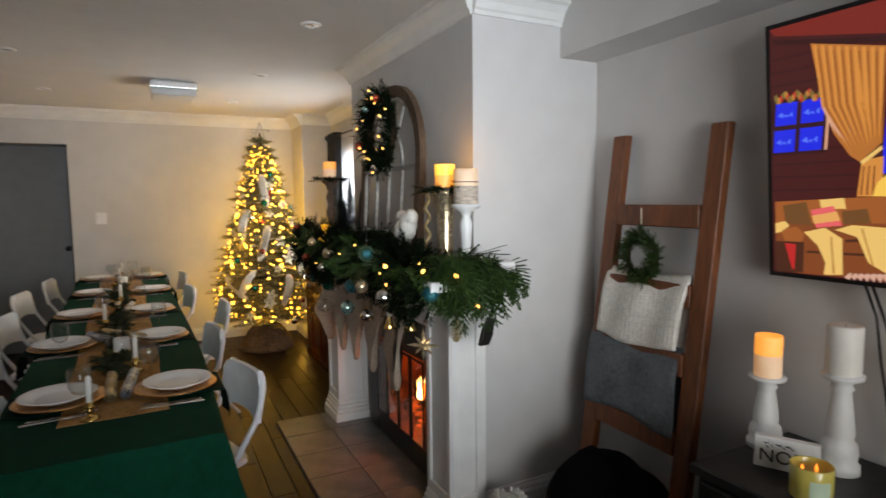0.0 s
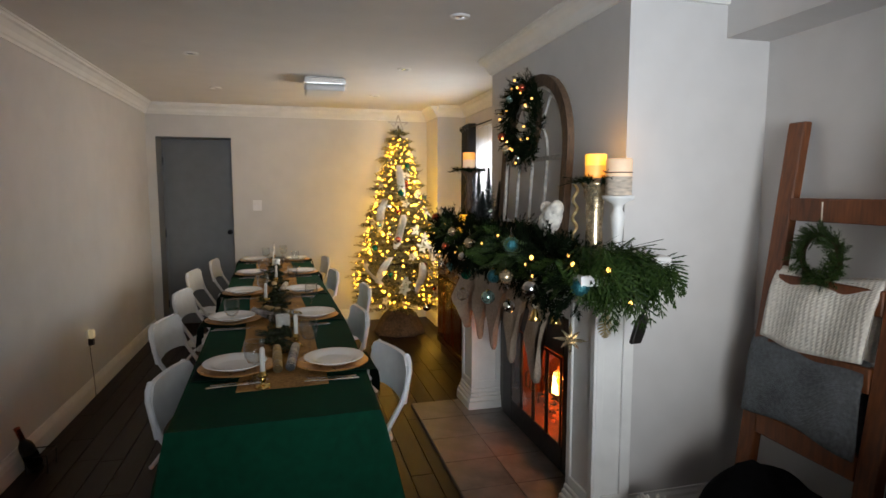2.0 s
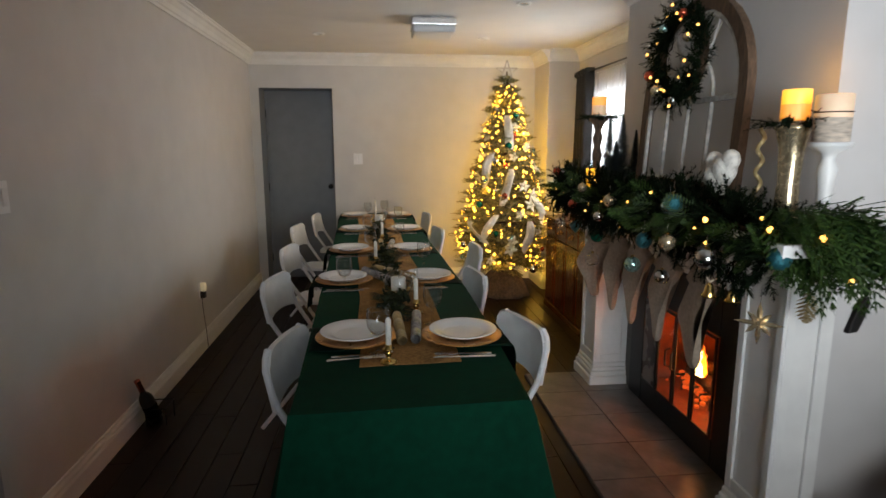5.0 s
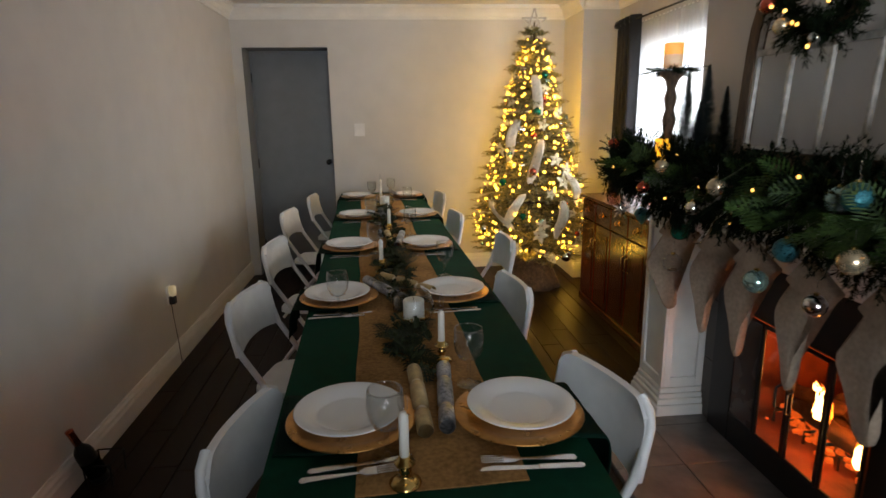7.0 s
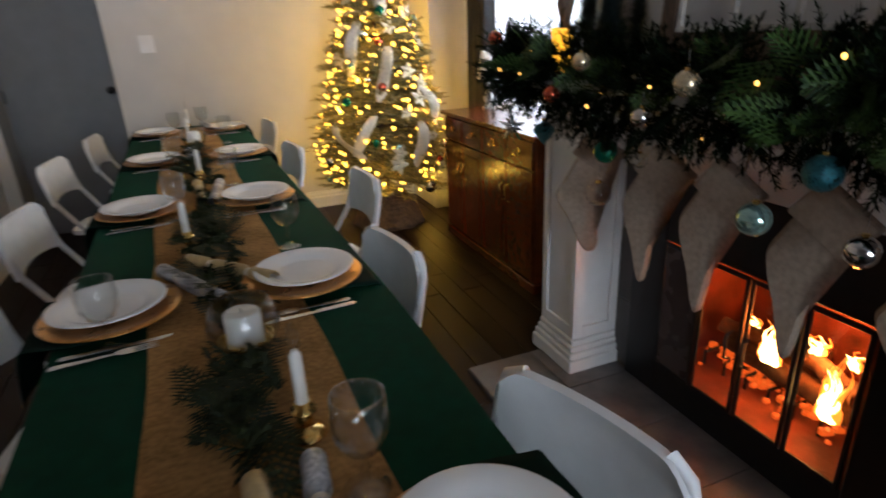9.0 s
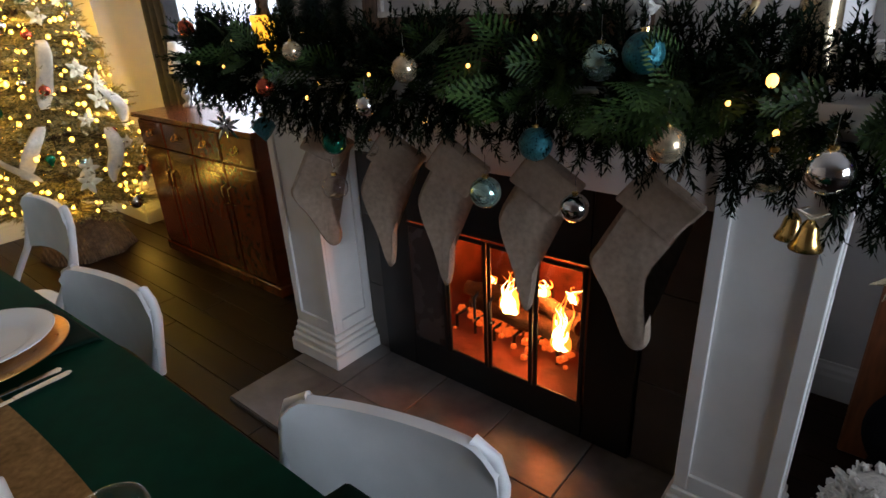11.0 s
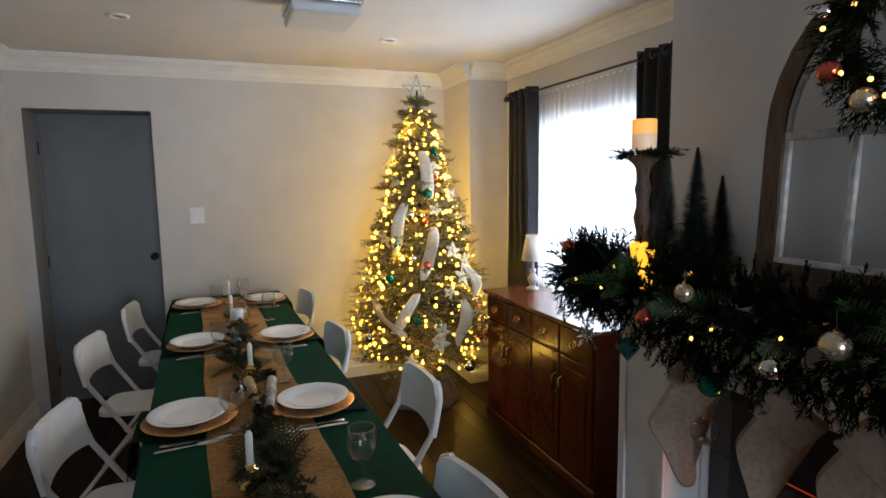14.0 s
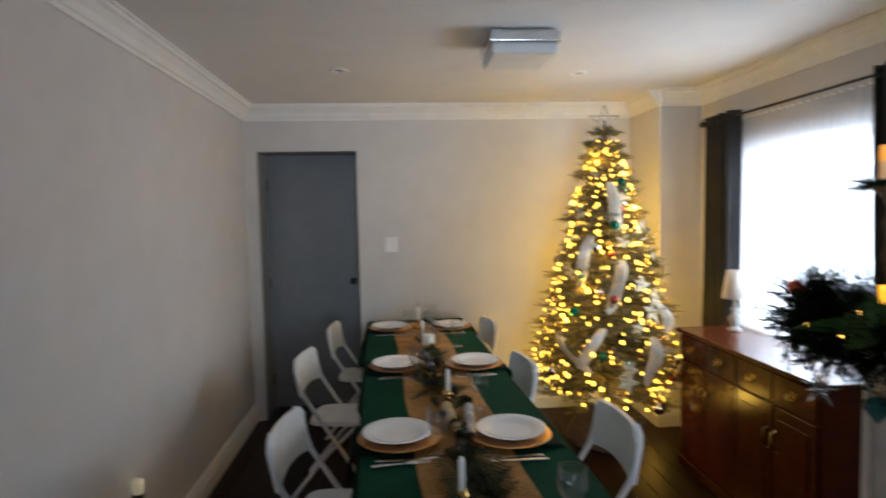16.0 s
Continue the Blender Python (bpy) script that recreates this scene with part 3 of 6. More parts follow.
def curtain(name, x, y0, y1, z0, z1, waves, depth, material, label, seed):
    r = random.Random(seed)
    ph = r.random() * 6

    def fn(u, v):
        wv = math.sin(u * waves * 2 * math.pi + ph + 0.5 * math.sin(v * 3 + u * 4))
        return (x + depth * wv * (0.8 + 0.3 * (1 - v)) + 0.3 * depth * math.sin(u * waves * 5.1 + v * 2), y0 + (y1 - y0) * u + 0.012 * math.sin(v * 4 + u * 9) * (1 - v), z0 + (z1 - z0) * v)
    return fn


dl = thing("curtain", pose(0, 0, 0), "charcoal grommet curtain hanging in deep folds beside the window", "curtain", "curtains")
part("panel", sheet(curtain("c", 1.81, 5.54, 5.90, 0.04, 2.20, 4, 0.032, "charcoal", "", 3), 64, 10, 0.004), "charcoal", dl, smooth=True)
dr = thing("curtain", pose(0, 0, 0), "charcoal grommet curtain gathered beside the chimney breast", "curtain", "curtains")
part("panel", sheet(curtain("c", 1.81, 4.16, 4.50, 0.04, 2.20, 4, 0.032, "charcoal", "", 5), 64, 10, 0.004), "charcoal", dr, smooth=True)
for c, ys in ((dl, (5.585, 5.675, 5.765, 5.855)), (dr, (4.20, 4.285, 4.37, 4.455))):
    for y in ys:
        part("grommet", lathe([(0.020, -0.003), (0.026, -0.003), (0.026, 0.003), (0.020, 0.003), (0.020, -0.003)], 16), "black", c, smooth=True, at=pose(1.775, y, 2.165, 0, 90))
sh = thing("sheer_curtain", pose(0, 0, 0), "white sheer voile curtain glowing with daylight", "curtain")
sp = part("panel", sheet(curtain("s", 1.862, 4.36, 5.66, 0.30, 2.150, 23, 0.017, "sheer", "", 8), 240, 8), "sheer", sh, smooth=True)
sr = part("rod", tube([(1.862, 4.34, 2.148), (1.862, 5.68, 2.148)], 0.006, 8), "white", sh)

# ---- fireplace ----
fp = thing("fireplace_mantel", pose(0, 0, 0), "white painted wooden fireplace mantel with panelled pilasters", "mantel")
PX = 1.195


def pilaster(y0, y1, px):
    """A pilaster with a recessed panel on its face and side, and a stepped base."""
    bm = bmesh.new()
    box(px + 0.012, BX - 0.001, y0 + 0.012, y1 - 0.012, 0.02, 1.08, bm=bm)
    st = 0.035
    for a, b in ((y0, y0 + st), (y1 - st, y1)):
        box(px, px + 0.0115, a, b, 0.16, 1.08, 0.002, bm=bm)
    for a, b in ((0.16, 0.16 + 0.05), (1.02, 1.08)):
        box(px + 0.0005, px + 0.0118, y0 + st, y1 - st, a, b, 0.002, bm=bm)
    for ya, yb in ((y0, y0 + 0.0115), (y1 - 0.0115, y1)):
        for a, b in ((px + 0.012, px + 0.045), (BX - 0.05, BX - 0.001)):
            box(a, b, ya, yb, 0.16, 1.08, 0.002, bm=bm)
        for a, b in ((0.16, 0.21), (1.02, 1.08)):
            box(px + 0.045, BX - 0.05, ya, yb, a, b, 0.002, bm=bm)
    p = part("pilaster", bm, "mantel", fp)
    b2 = bmesh.new()
    for o, a, b in ((0.030, 0.012, 0.075), (0.022, 0.076, 0.105), (0.013, 0.106, 0.13), (0.006, 0.131, 0.158)):
        box(px - o, BX - 0.001, y0 - o, y1 + o, a, b, 0.005, bm=b2)
    part("plinth", b2, "mantel", p)
    return p


pilaster(2.045, 2.28, 1.235)
pilaster(3.60, 3.84, PX)
part("frieze", box(PX + 0.05, BX - 0.001, 2.281, 3.599, 0.93, 1.08, 0.003), "mantel", fp)
bm = bmesh.new()
for o, a, b in ((0.02, 1.081, 1.105), (0.045, 1.106, 1.13), (0.075, 1.131, 1.158)):
    box(PX - o, BX - 0.001, 2.00 - o * 0.8, 3.84 + o * 0.8, a, b, 0.006, bm=bm)
part("cornice", bm, "mantel", fp)
part("shelf", box(1.07, BX - 0.001, 1.87, 3.93, 1.159, 1.20, 0.006, 2), "mantel", fp)
part("shelf_return", box(BX - 0.03, 1.462, 1.872, BS - 0.002, 1.2005, 1.262, 0.005), "mantel", fp)

ins = thing("fireplace_insert", pose(0, 0, 0), "black metal fireplace insert with glass doors and a lit fire", "fireplace")
bm = bmesh.new()
for y0, y1, z0, z1 in ((2.46, 2.62, 0.022, 0.90), (3.34, 3.50, 0.022, 0.90), (2.62, 3.34, 0.65, 0.90), (2.62, 3.34, 0.022, 0.158)):
    box(BX - 0.035, BX - 0.003, y0, y1, z0, z1, 0.004, bm=bm)
part("surround_frame", bm, "black", ins)
bm = bmesh.new()
box(BX - 0.03, WX - 0.07, FY0 + 0.001, FY0 + 0.012, 0.165, 0.655, bm=bm)
box(BX - 0.03, WX - 0.07, FY1 - 0.012, FY1 - 0.001, 0.165, 0.655, bm=bm)
box(WX - 0.08, WX - 0.065, FY0, FY1, 0.165, 0.655, bm=bm)
box(BX - 0.03, WX - 0.07, FY0, FY1, 0.155, 0.165, bm=bm)
box(BX - 0.03, WX - 0.07, FY0, FY1, 0.648, 0.658, bm=bm)
part("firebox", bm, "soot", ins, "sooty brick firebox")
dw = (FY1 - FY0) / 4
for i in range(4):
    y0 = FY0 + i * dw
    d = part("glass_door", bm := box(BX - 0.046, BX - 0.036, y0 + 0.002, y0 + 0.016, 0.16, 0.648, 0.002), "black", ins)
    b2 = bmesh.new()
    box(BX - 0.046, BX - 0.036, y0 + dw - 0.016, y0 + dw - 0.002, 0.16, 0.648, 0.002, bm=b2)
    box(BX - 0.046, BX - 0.036, y0 + 0.016, y0 + dw - 0.016, 0.16, 0.174, 0.002, bm=b2)
    box(BX - 0.046, BX - 0.036, y0 + 0.016, y0 + dw - 0.016, 0.634, 0.648, 0.002, bm=b2)
    part("frame", b2, "black", d)
    # the far pane is opaque: its colour stands in for a reflection
    g = part("pane", box(BX - 0.042, BX - 0.039, y0 + 0.016, y0 + dw - 0.016, 0.174, 0.634), "smoked" if i == 3 else "ember_glass", d)
    g.visible_shadow = False
for y in (FY0 + 2 * dw - 0.03, FY0 + 2 * dw + 0.03):
    part("handle", tube([(BX - 0.05, y, 0.36), (BX - 0.075, y, 0.37), (BX - 0.075, y, 0.45), (BX - 0.05, y, 0.46)], 0.005, 8), "black", ins, smooth=True)
rng = random.Random(5)
grate = thing("fire_grate", pose(1.62, 2.97, 0.165), "black iron grate holding the logs", "grate")
for i in range(7):
    part("bar", tube([(-0.09, -0.27 + i * 0.09, 0.0), (-0.09, -0.27 + i * 0.09, 0.05), (0.1, -0.27 + i * 0.09, 0.05), (0.1, -0.27 + i * 0.09, 0.0)], 0.007, 6), "black", grate)
for i, (x, y, z, a, L, r) in enumerate(((1.60, 2.97, 0.255, 86, 0.50, 0.04), (1.66, 2.99, 0.26, 95, 0.46, 0.038), (1.63, 2.90, 0.325, 70, 0.40, 0.032), (1.63, 3.06, 0.328, 112, 0.34, 0.03))):
    s = Soup()
    s.tube([(-L / 2 + L * k / 9, rng.uniform(-0.006, 0.006), rng.uniform(-0.006, 0.006)) for k in range(10)], [r * rng.uniform(0.9, 1.1) for k in range(10)], 10)
    lg = link("log", s, "bark", smooth=True, at=pose(x, y, z, 0, 0, a))
    tagged(lg, "charred split log burning in the grate", "log", "logs in the fire")
s = Soup()
for k in range(160):
    s.ball((1.62 + rng.gauss(0, 0.07), 2.97 + rng.uniform(-0.30, 0.30), 0.175 + rng.random() * 0.05), rng.uniform(0.008, 0.022), 5, 3, 0.8)
tagged(link("embers", s, "ember"), "glowing orange embers under the logs", "embers", kind="stuff")


def flame(y, x, z, h, w, seed):
    """Flickering tongues: thin wavy sheets of fire round a bright core."""
    r = random.Random(seed)
    f = thing("flame", pose(x, y, z), "bright orange and yellow flame over the logs", "flame", "flames")
    for nm, mt, sc, n in (("outer_flame", "flame", 1.0, 5), ("inner_flame", "flame_core", 0.86, 6)):
        s = Soup()
        for k in range(n):
            oy = (k - (n - 1) / 2) * w * 0.85 / n * sc
            hh = h * sc * (1 - 0.75 * abs(k - (n - 1) * 0.42) / n) * r.uniform(0.7, 1.12)
            ph, lean = r.random() * 6, r.uniform(-0.03, 0.03)
            ox = r.uniform(-0.012, 0.012) - (0.012 if sc < 1 else 0)
            pts, rr = [], []
            for q in range(13):
                t = q / 12
                pts.append((ox, oy * (1 - 0.55 * t) + lean * t * t + 0.013 * math.sin(t * 7 + ph) * (0.3 + t), hh * t))
                rr.append(max(0.001, w * 0.21 * sc * (0.45 + 0.55 * math.sin(math.pi * min(1, t * 1.2 + 0.15))) * (1 - t) ** 0.8 * (1 + 0.25 * math.sin(t * 19 + ph * 2))))
            s.tube(pts, rr, 8)
        part(nm, s, mt, f, smooth=True)
    return f


flame(2.99, 1.54, 0.315, 0.19, 0.075, 1)
flame(2.775, 1.53, 0.245, 0.225, 0.085, 2)
flame(2.75, 1.56, 0.42, 0.06, 0.03, 6)
flame(2.91, 1.64, 0.36, 0.07, 0.04, 3)
flame(3.14, 1.64, 0.34, 0.05, 0.03, 4)
lamp("fire_glow", "POINT", pose(1.60, 2.86, 0.39), 11, (1.0, 0.20, 0.025), 0.05)
# tiled surround and hearth
sur = tagged(link("fireplace_surround", box(BX - 0.010, BX - 0.0005, 2.281, 2.459, 0.02, 0.929), "grout"), "grey stone tile surround beside the insert", "tile surround", kind="structure")
link("surround_side", box(BX - 0.010, BX - 0.0005, 3.501, 3.599, 0.02, 0.929), "grout", sur)
for y0, y1 in ((2.285, 2.456), (3.503, 3.597)):
    for k in range(3):
        link("tile", box(BX - 0.018, BX - 0.0105, y0, y1, 0.024 + k * 0.30, 0.32 + k * 0.30, 0.002), "stone", sur)
link("surround_head", box(BX - 0.018, BX - 0.0105, 2.461, 3.499, 0.902, 0.929, 0.002), "stone", sur)
hearth = tagged(link("hearth", box(0.81, BX - 0.012, 1.96, 3.80, -0.011, 0.013), "grout"), "low tiled hearth of warm grey stone tiles", "hearth", kind="structure")
tm = box(0, 0.297, 0, 0.303, 0, 0.009, 0.0025)
tile0 = link("tile", tm, "hearth", hearth, at=pose(0.812, 1.963, 0.0135))
for i in range(2):
    for j in range(6):
        if i or j:
            o = new("tile", tile0.data)
            o.parent, o.matrix_basis = hearth, pose(0.812 + i * 0.300, 1.963 + j * 0.306, 0.0135)

# ---- dining table ----
TX, TY, TR, TW, TL, TZ = -0.085, 4.10, 2.25, 0.72, 4.66, 0.795
TM = pose(TX, TY, 0, 0, 0, TR)


def at_table(x, y, z=TZ, rz=0.0):
    """A pose on the table from world x, y."""
    return pose(x, y, z, 0, 0, TR + rz)


def folding_table(y0):
    t = thing("folding_table", TM, "folding banquet table with grey tube legs under the cloth", "table", "tables end to end")
    L = TL / 2 - 0.02
    part("tabletop", box(-TW / 2 + 0.02, TW / 2 - (0.085 if y0 < -1 else 0.02), y0 + 0.01, y0 + L, TZ - 0.048, TZ - 0.006, 0.008, 2), "white", t)
    for ye, sg in ((y0 + 0.16, 1), (y0 + L - 0.16, -1)):
        for x in (-0.26, 0.26):
            lg = part("leg", tube([(x, ye + sg * 0.24, TZ - 0.06), (x, ye + sg * 0.02, 0.40), (x * 1.05, ye - sg * 0.03, 0.012)], 0.013, 10), "chair_tube", t, smooth=True)
            part("foot_cap", lathe([(0, 0), (0.018, 0), (0.018, 0.03), (0.014, 0.036)], 12), "black", lg, at=pose(x * 1.05, ye - sg * 0.03, 0))
        part("crossbar", tube([(-0.27, ye - sg * 0.01, 0.13), (0.27, ye - sg * 0.01, 0.13)], 0.011, 8), "chair_tube", t, smooth=True)
        part("brace", tube([(-0.25, ye + sg * 0.02, 0.42), (0.0, ye + sg * 0.42, TZ - 0.055)], 0.009, 8), "chair_tube", t, smooth=True)
        part("brace", tube([(0.25, ye + sg * 0.02, 0.42), (0.0, ye + sg * 0.42, TZ - 0.055)], 0.009, 8), "chair_tube", t, smooth=True)
    return t


folding_table(-TL / 2 + 0.01)
folding_table(0.01)


def cloth():
    """Tablecloth: flat top, hanging sides with soft folds that flare at the corners."""
    bm = bmesh.new()
    hw, hl, drop = TW / 2, TL / 2, 0.262
    loop, corner = [], []
    n_long, n_short = 150, 34
    for i in range(n_short):
        t = i / n_short
        loop.append((-hw + 2 * hw * t, -hl, 0, -1))
    for i in range(n_long):
        t = i / n_long
        loop.append((hw, -hl + 2 * hl * t, 1, 0))
    for i in range(n_short):
        t = i / n_short
        loop.append((hw - 2 * hw * t, hl, 0, 1))
    for i in range(n_long):
        t = i / n_long
        loop.append((-hw, hl - 2 * hl * t, -1, 0))
    # the near end is drawn in a little on the hearth side
    loop = [(x - (0.058 * max(0.0, (-1.0 - y) / 1.33) ** 1.3 if x > 0 else 0) * x / hw, y, nx, ny) for x, y, nx, ny in loop]
    rows = []
    r = random.Random(4)
    ph = [r.random() * 6 for _ in range(4)]
    for k in range(9):
        v = k / 8
        ring = []
        for x, y, nx, ny in loop:
            cx, cy = hw - abs(x), hl - abs(y)
            near = math.exp(-((cx + cy) / 0.13) ** 2)
            s = y * 5.2 if nx else x * 9
            wave = (0.5 + 0.5 * math.sin(s + ph[0])) * 0.018 + 0.008 * math.sin(s * 2.3 + ph[1]) + 0.006 * math.sin(s * 5 + ph[2])
            out = v * 0.022 + v * wave + near * 0.062 * v
            d = drop + near * 0.10
            dx, dy = nx, ny
            if near > 0.05:
                dx = nx + near * 0.8 * (1 if x > 0 else -1) * (1 - abs(nx))
                dy = ny + near * 0.8 * (1 if y > 0 else -1) * (1 - abs(ny))
            soft = 0.006 * (1 - min(1, v * 12))
            ring.append(bm.verts.new((x + dx * out - nx * soft, y + dy * out - ny * soft, TZ - 0.0035 * (k > 0) - d * v)))
        rows.append(ring)
    n = len(loop)
    for a, b in zip(rows, rows[1:]):
        for j in range(n):
            bm.faces.new((a[j], a[(j + 1) % n], b[(j + 1) % n], b[j]))
    # top as strips between opposite long edges
    top = rows[0]
    bm.faces.new(top)
    bmesh.ops.triangulate(bm, faces=[f for f in bm.faces if len(f.verts) > 4])
    return bm


tc = link("tablecloth", cloth(), "green", smooth="auto", at=TM)
tagged(tc, "dark green cloth hanging over the long banquet table", "tablecloth")

# burlap runner, with a little unevenness
rn = link("table_runner", sheet(lambda u, v: (-0.165 + 0.33 * u + 0.004 * math.sin(v * 40), -2.02 + 4.22 * v, 0.0015 + 0.0012 * math.sin(v * 70 + u * 5) ** 2), 6, 90, 0.002), "burlap", at=TM @ pose(-0.008, 0, TZ + 0.0015))
tagged(rn, "coarse tan burlap table runner along the table", "table runner")

SETTINGS = [(0.188, 2.325, 1), (0.135, 3.257, 1), (0.092, 4.111, 1), (0.094, 5.068, 1), (0.056, 6.054, 1),
            (-0.204, 2.345, -1), (-0.305, 3.255, -1), (-0.314, 4.128, -1), (-0.320, 5.082, -1), (-0.367, 6.074, -1)]


def make_plate():
    p = thing("dinner_plate", pose(0, 0, 0), "round white china dinner plate on a gold charger", "plate", "dinner plates")
    part("dish", lathe([(0, 0.004), (0.066, 0.004), (0.072, 0.001), (0.078, 0.004), (0.084, 0.010), (0.122, 0.021), (0.124, 0.024), (0.121, 0.025), (0.086, 0.0145), (0.076, 0.0085), (0.070, 0.0075), (0, 0.0075)], 48), "china", p, smooth=True)
    return p


def make_charger():
    p = thing("charger_plate", pose(0, 0, 0), "matte gold charger plate under the dinner plate", "charger plate", "charger plates")
    part("disc", lathe([(0, 0.002), (0.098, 0.002), (0.106, 0.004), (0.143, 0.013), (0.148, 0.015), (0.146, 0.017), (0.108, 0.0095), (0.098, 0.0065), (0, 0.0065)], 56), "gold", p, smooth=True)
    return p


def make_napkin():
    p = thing("napkin", pose(0, 0, 0), "dark green napkin under the charger, hanging over the table edge", "napkin", "napkins")

    def fn(u, v):
        x = -0.02 + 0.30 * u
        over = max(0.0, x - 0.158)
        return (min(x, 0.158 + 0.012 * (1 - math.exp(-over * 30)) + 0.01 * math.sin(v * 9) * over * 6), -0.13 + 0.26 * v + 0.01 * math.sin(u * 7), 0.0035 - over * 0.95 + 0.001 * math.sin(v * 20))
    part("cloth", sheet(fn, 26, 16, 0.002), "napkin", p, smooth=True)
    return p


def flatware(kind):
    p = thing(kind, pose(0, 0, 0), "polished steel table " + kind + " beside the plate", kind, "cutlery")
    if kind == "knife":
        part("handle", prism([(0.0, -0.007), (0.085, -0.008), (0.092, -0.004), (0.092, 0.004), (0.085, 0.008), (0, 0.007)], 0.0, 0.005, "z", 0.0012), "steel", p)
        part("blade", prism([(0.0, -0.006), (0.0, 0.006), (-0.09, 0.010), (-0.112, 0.004), (-0.118, -0.006)], 0.001, 0.003, "z"), "steel", p)
    else:
        part("handle", prism([(-0.02, -0.003), (0.07, -0.008), (0.09, -0.009), (0.095, 0.0), (0.09, 0.009), (0.07, 0.008), (-0.02, 0.003)], 0.001, 0.004, "z", 0.001), "steel", p)
        part("head", prism([(-0.02, -0.004), (-0.032, -0.012), (-0.056, -0.013), (-0.056, 0.013), (-0.032, 0.012), (-0.02, 0.004)], 0.002, 0.005, "z", 0.001), "steel", p)
        for k in range(4):
            y = -0.0105 + k * 0.007
            part("tine", prism([(-0.056, y - 0.0018), (-0.056, y + 0.0018), (-0.100, y + 0.001), (-0.100, y - 0.001)], 0.0025, 0.0045, "z"), "steel", p)
    return p


def make_goblet():
    p = thing("wine_goblet", pose(0, 0, 0), "clear stemmed glass goblet standing empty on the table", "glass", "glasses")
    part("foot", lathe([(0, 0.0), (0.032, 0.0), (0.033, 0.002), (0.012, 0.007), (0.005, 0.014), (0, 0.015)], 28), "glass", p, smooth=True)
    part("stem", lathe([(0.005, 0.015), (0.0045, 0.03), (0.007, 0.038), (0.0045, 0.046), (0.005, 0.062), (0.009, 0.067)], 16), "glass", p, smooth=True)
    part("bowl", lathe([(0.008, 0.066), (0.024, 0.075), (0.034, 0.094), (0.037, 0.118), (0.034, 0.150), (0.0345, 0.152), (0.036, 0.150), (0.0388, 0.118), (0.036, 0.093), (0.026, 0.073), (0.009, 0.064)], 32), "glass", p, smooth=True)
    part("rim", lathe([(0.0335, 0.151), (0.0355, 0.151), (0.0355, 0.1535), (0.0335, 0.1535), (0.0335, 0.151)], 32), "glass", p, smooth=True)
    return p


def make_candlestick():
    p = thing("candlestick", pose(0, 0, 0), "small brass candlestick with a white flameless taper", "candlestick", "candlesticks")
    st = part("base", lathe([(0, 0), (0.030, 0), (0.031, 0.004), (0.020, 0.010), (0.009, 0.014), (0.008, 0.022), (0.013, 0.028), (0.008, 0.034), (0.009, 0.040), (0.020, 0.044), (0.020, 0.047), (0.012, 0.050), (0.012, 0.060), (0.009, 0.060), (0, 0.056)], 28), "brass", p, "polished brass base", True)
    cd = part("taper", lathe([(0, 0.056), (0.0095, 0.056), (0.0095, 0.142), (0.006, 0.145), (0.006, 0.149), (0, 0.149)], 20), "wax", p, "white plastic taper", True)
    part("bulb", lathe([(0.005, 0.149), (0.009, 0.158), (0.010, 0.168), (0.007, 0.182), (0.003, 0.194), (0, 0.197)], 16), "glass", cd, "clear flame-shaped bulb", True)
    return p


base = dict(plate=make_plate(), charger=make_charger(), napkin=make_napkin(), knife=flatware("knife"), fork=flatware("fork"), goblet=make_goblet(), stick=make_candlestick())
used = set()


def put(kind, m):
    """First use moves the thing itself, later ones copy it."""
    if kind in used:
        return copy_thing(base[kind], m)
    used.add(kind)
    base[kind].matrix_basis = m
    return base[kind]


jit = random.Random(12)
for x, y, sd in SETTINGS:
    f = 0 if sd > 0 else 180
    put("napkin", at_table(x, y + 0.01, TZ + 0.004, f + jit.uniform(-2, 2)))
    put("charger", at_table(x - 0.008 * sd, y - 0.012, TZ + 0.008, jit.uniform(0, 90)))
    put("plate", at_table(x, y, TZ + 0.0165, jit.uniform(0, 90)))
    put("fork" if sd > 0 else "knife", at_table(x - 0.02 * sd, y - 0.175, TZ + 0.004, f + jit.uniform(-4, 4) - 3 * sd))
    put("knife" if sd > 0 else "fork", at_table(x - 0.01 * sd, y - 0.205, TZ + 0.004, f + jit.uniform(-5, 5)))
for x, y in ((0.092, 2.496), (-0.119, 2.19), (-0.286, 3.085), (0.132, 3.515), (-0.177, 3.995), (0.02, 4.40), (-0.218, 4.885), (-0.075, 6.12), (-0.237, 5.911), (0.045, 5.50)):
    put("goblet", at_table(x, y, TZ + 0.0045))
for x, y in ((-0.085, 2.10), (0.036, 2.645), (-0.14, 3.615), (-0.101, 4.475), (-0.158, 5.57), (-0.165, 6.09)):
    put("stick", at_table(x, y, TZ + 0.0055))


def cracker(m, paper, label):
    p = thing("christmas_cracker", m, label, "cracker", "crackers")
    prof = [(0.017, -0.155), (0.019, -0.150), (0.019, -0.085), (0.0105, -0.070), (0.0105, -0.066), (0.0195, -0.052), (0.020, 0.0), (0.0195, 0.052), (0.0105, 0.066), (0.0105, 0.070), (0.019, 0.085), (0.019, 0.150), (0.017, 0.155)]
    part("tube", lathe(prof, 20), paper, p, smooth="auto")
    for z in (-0.068, 0.068):
        part("ribbon_tie", lathe([(0.0108, z - 0.005), (0.0125, z - 0.005), (0.0125, z + 0.005), (0.0108, z + 0.005)], 16), "ribbon", p)
    return p


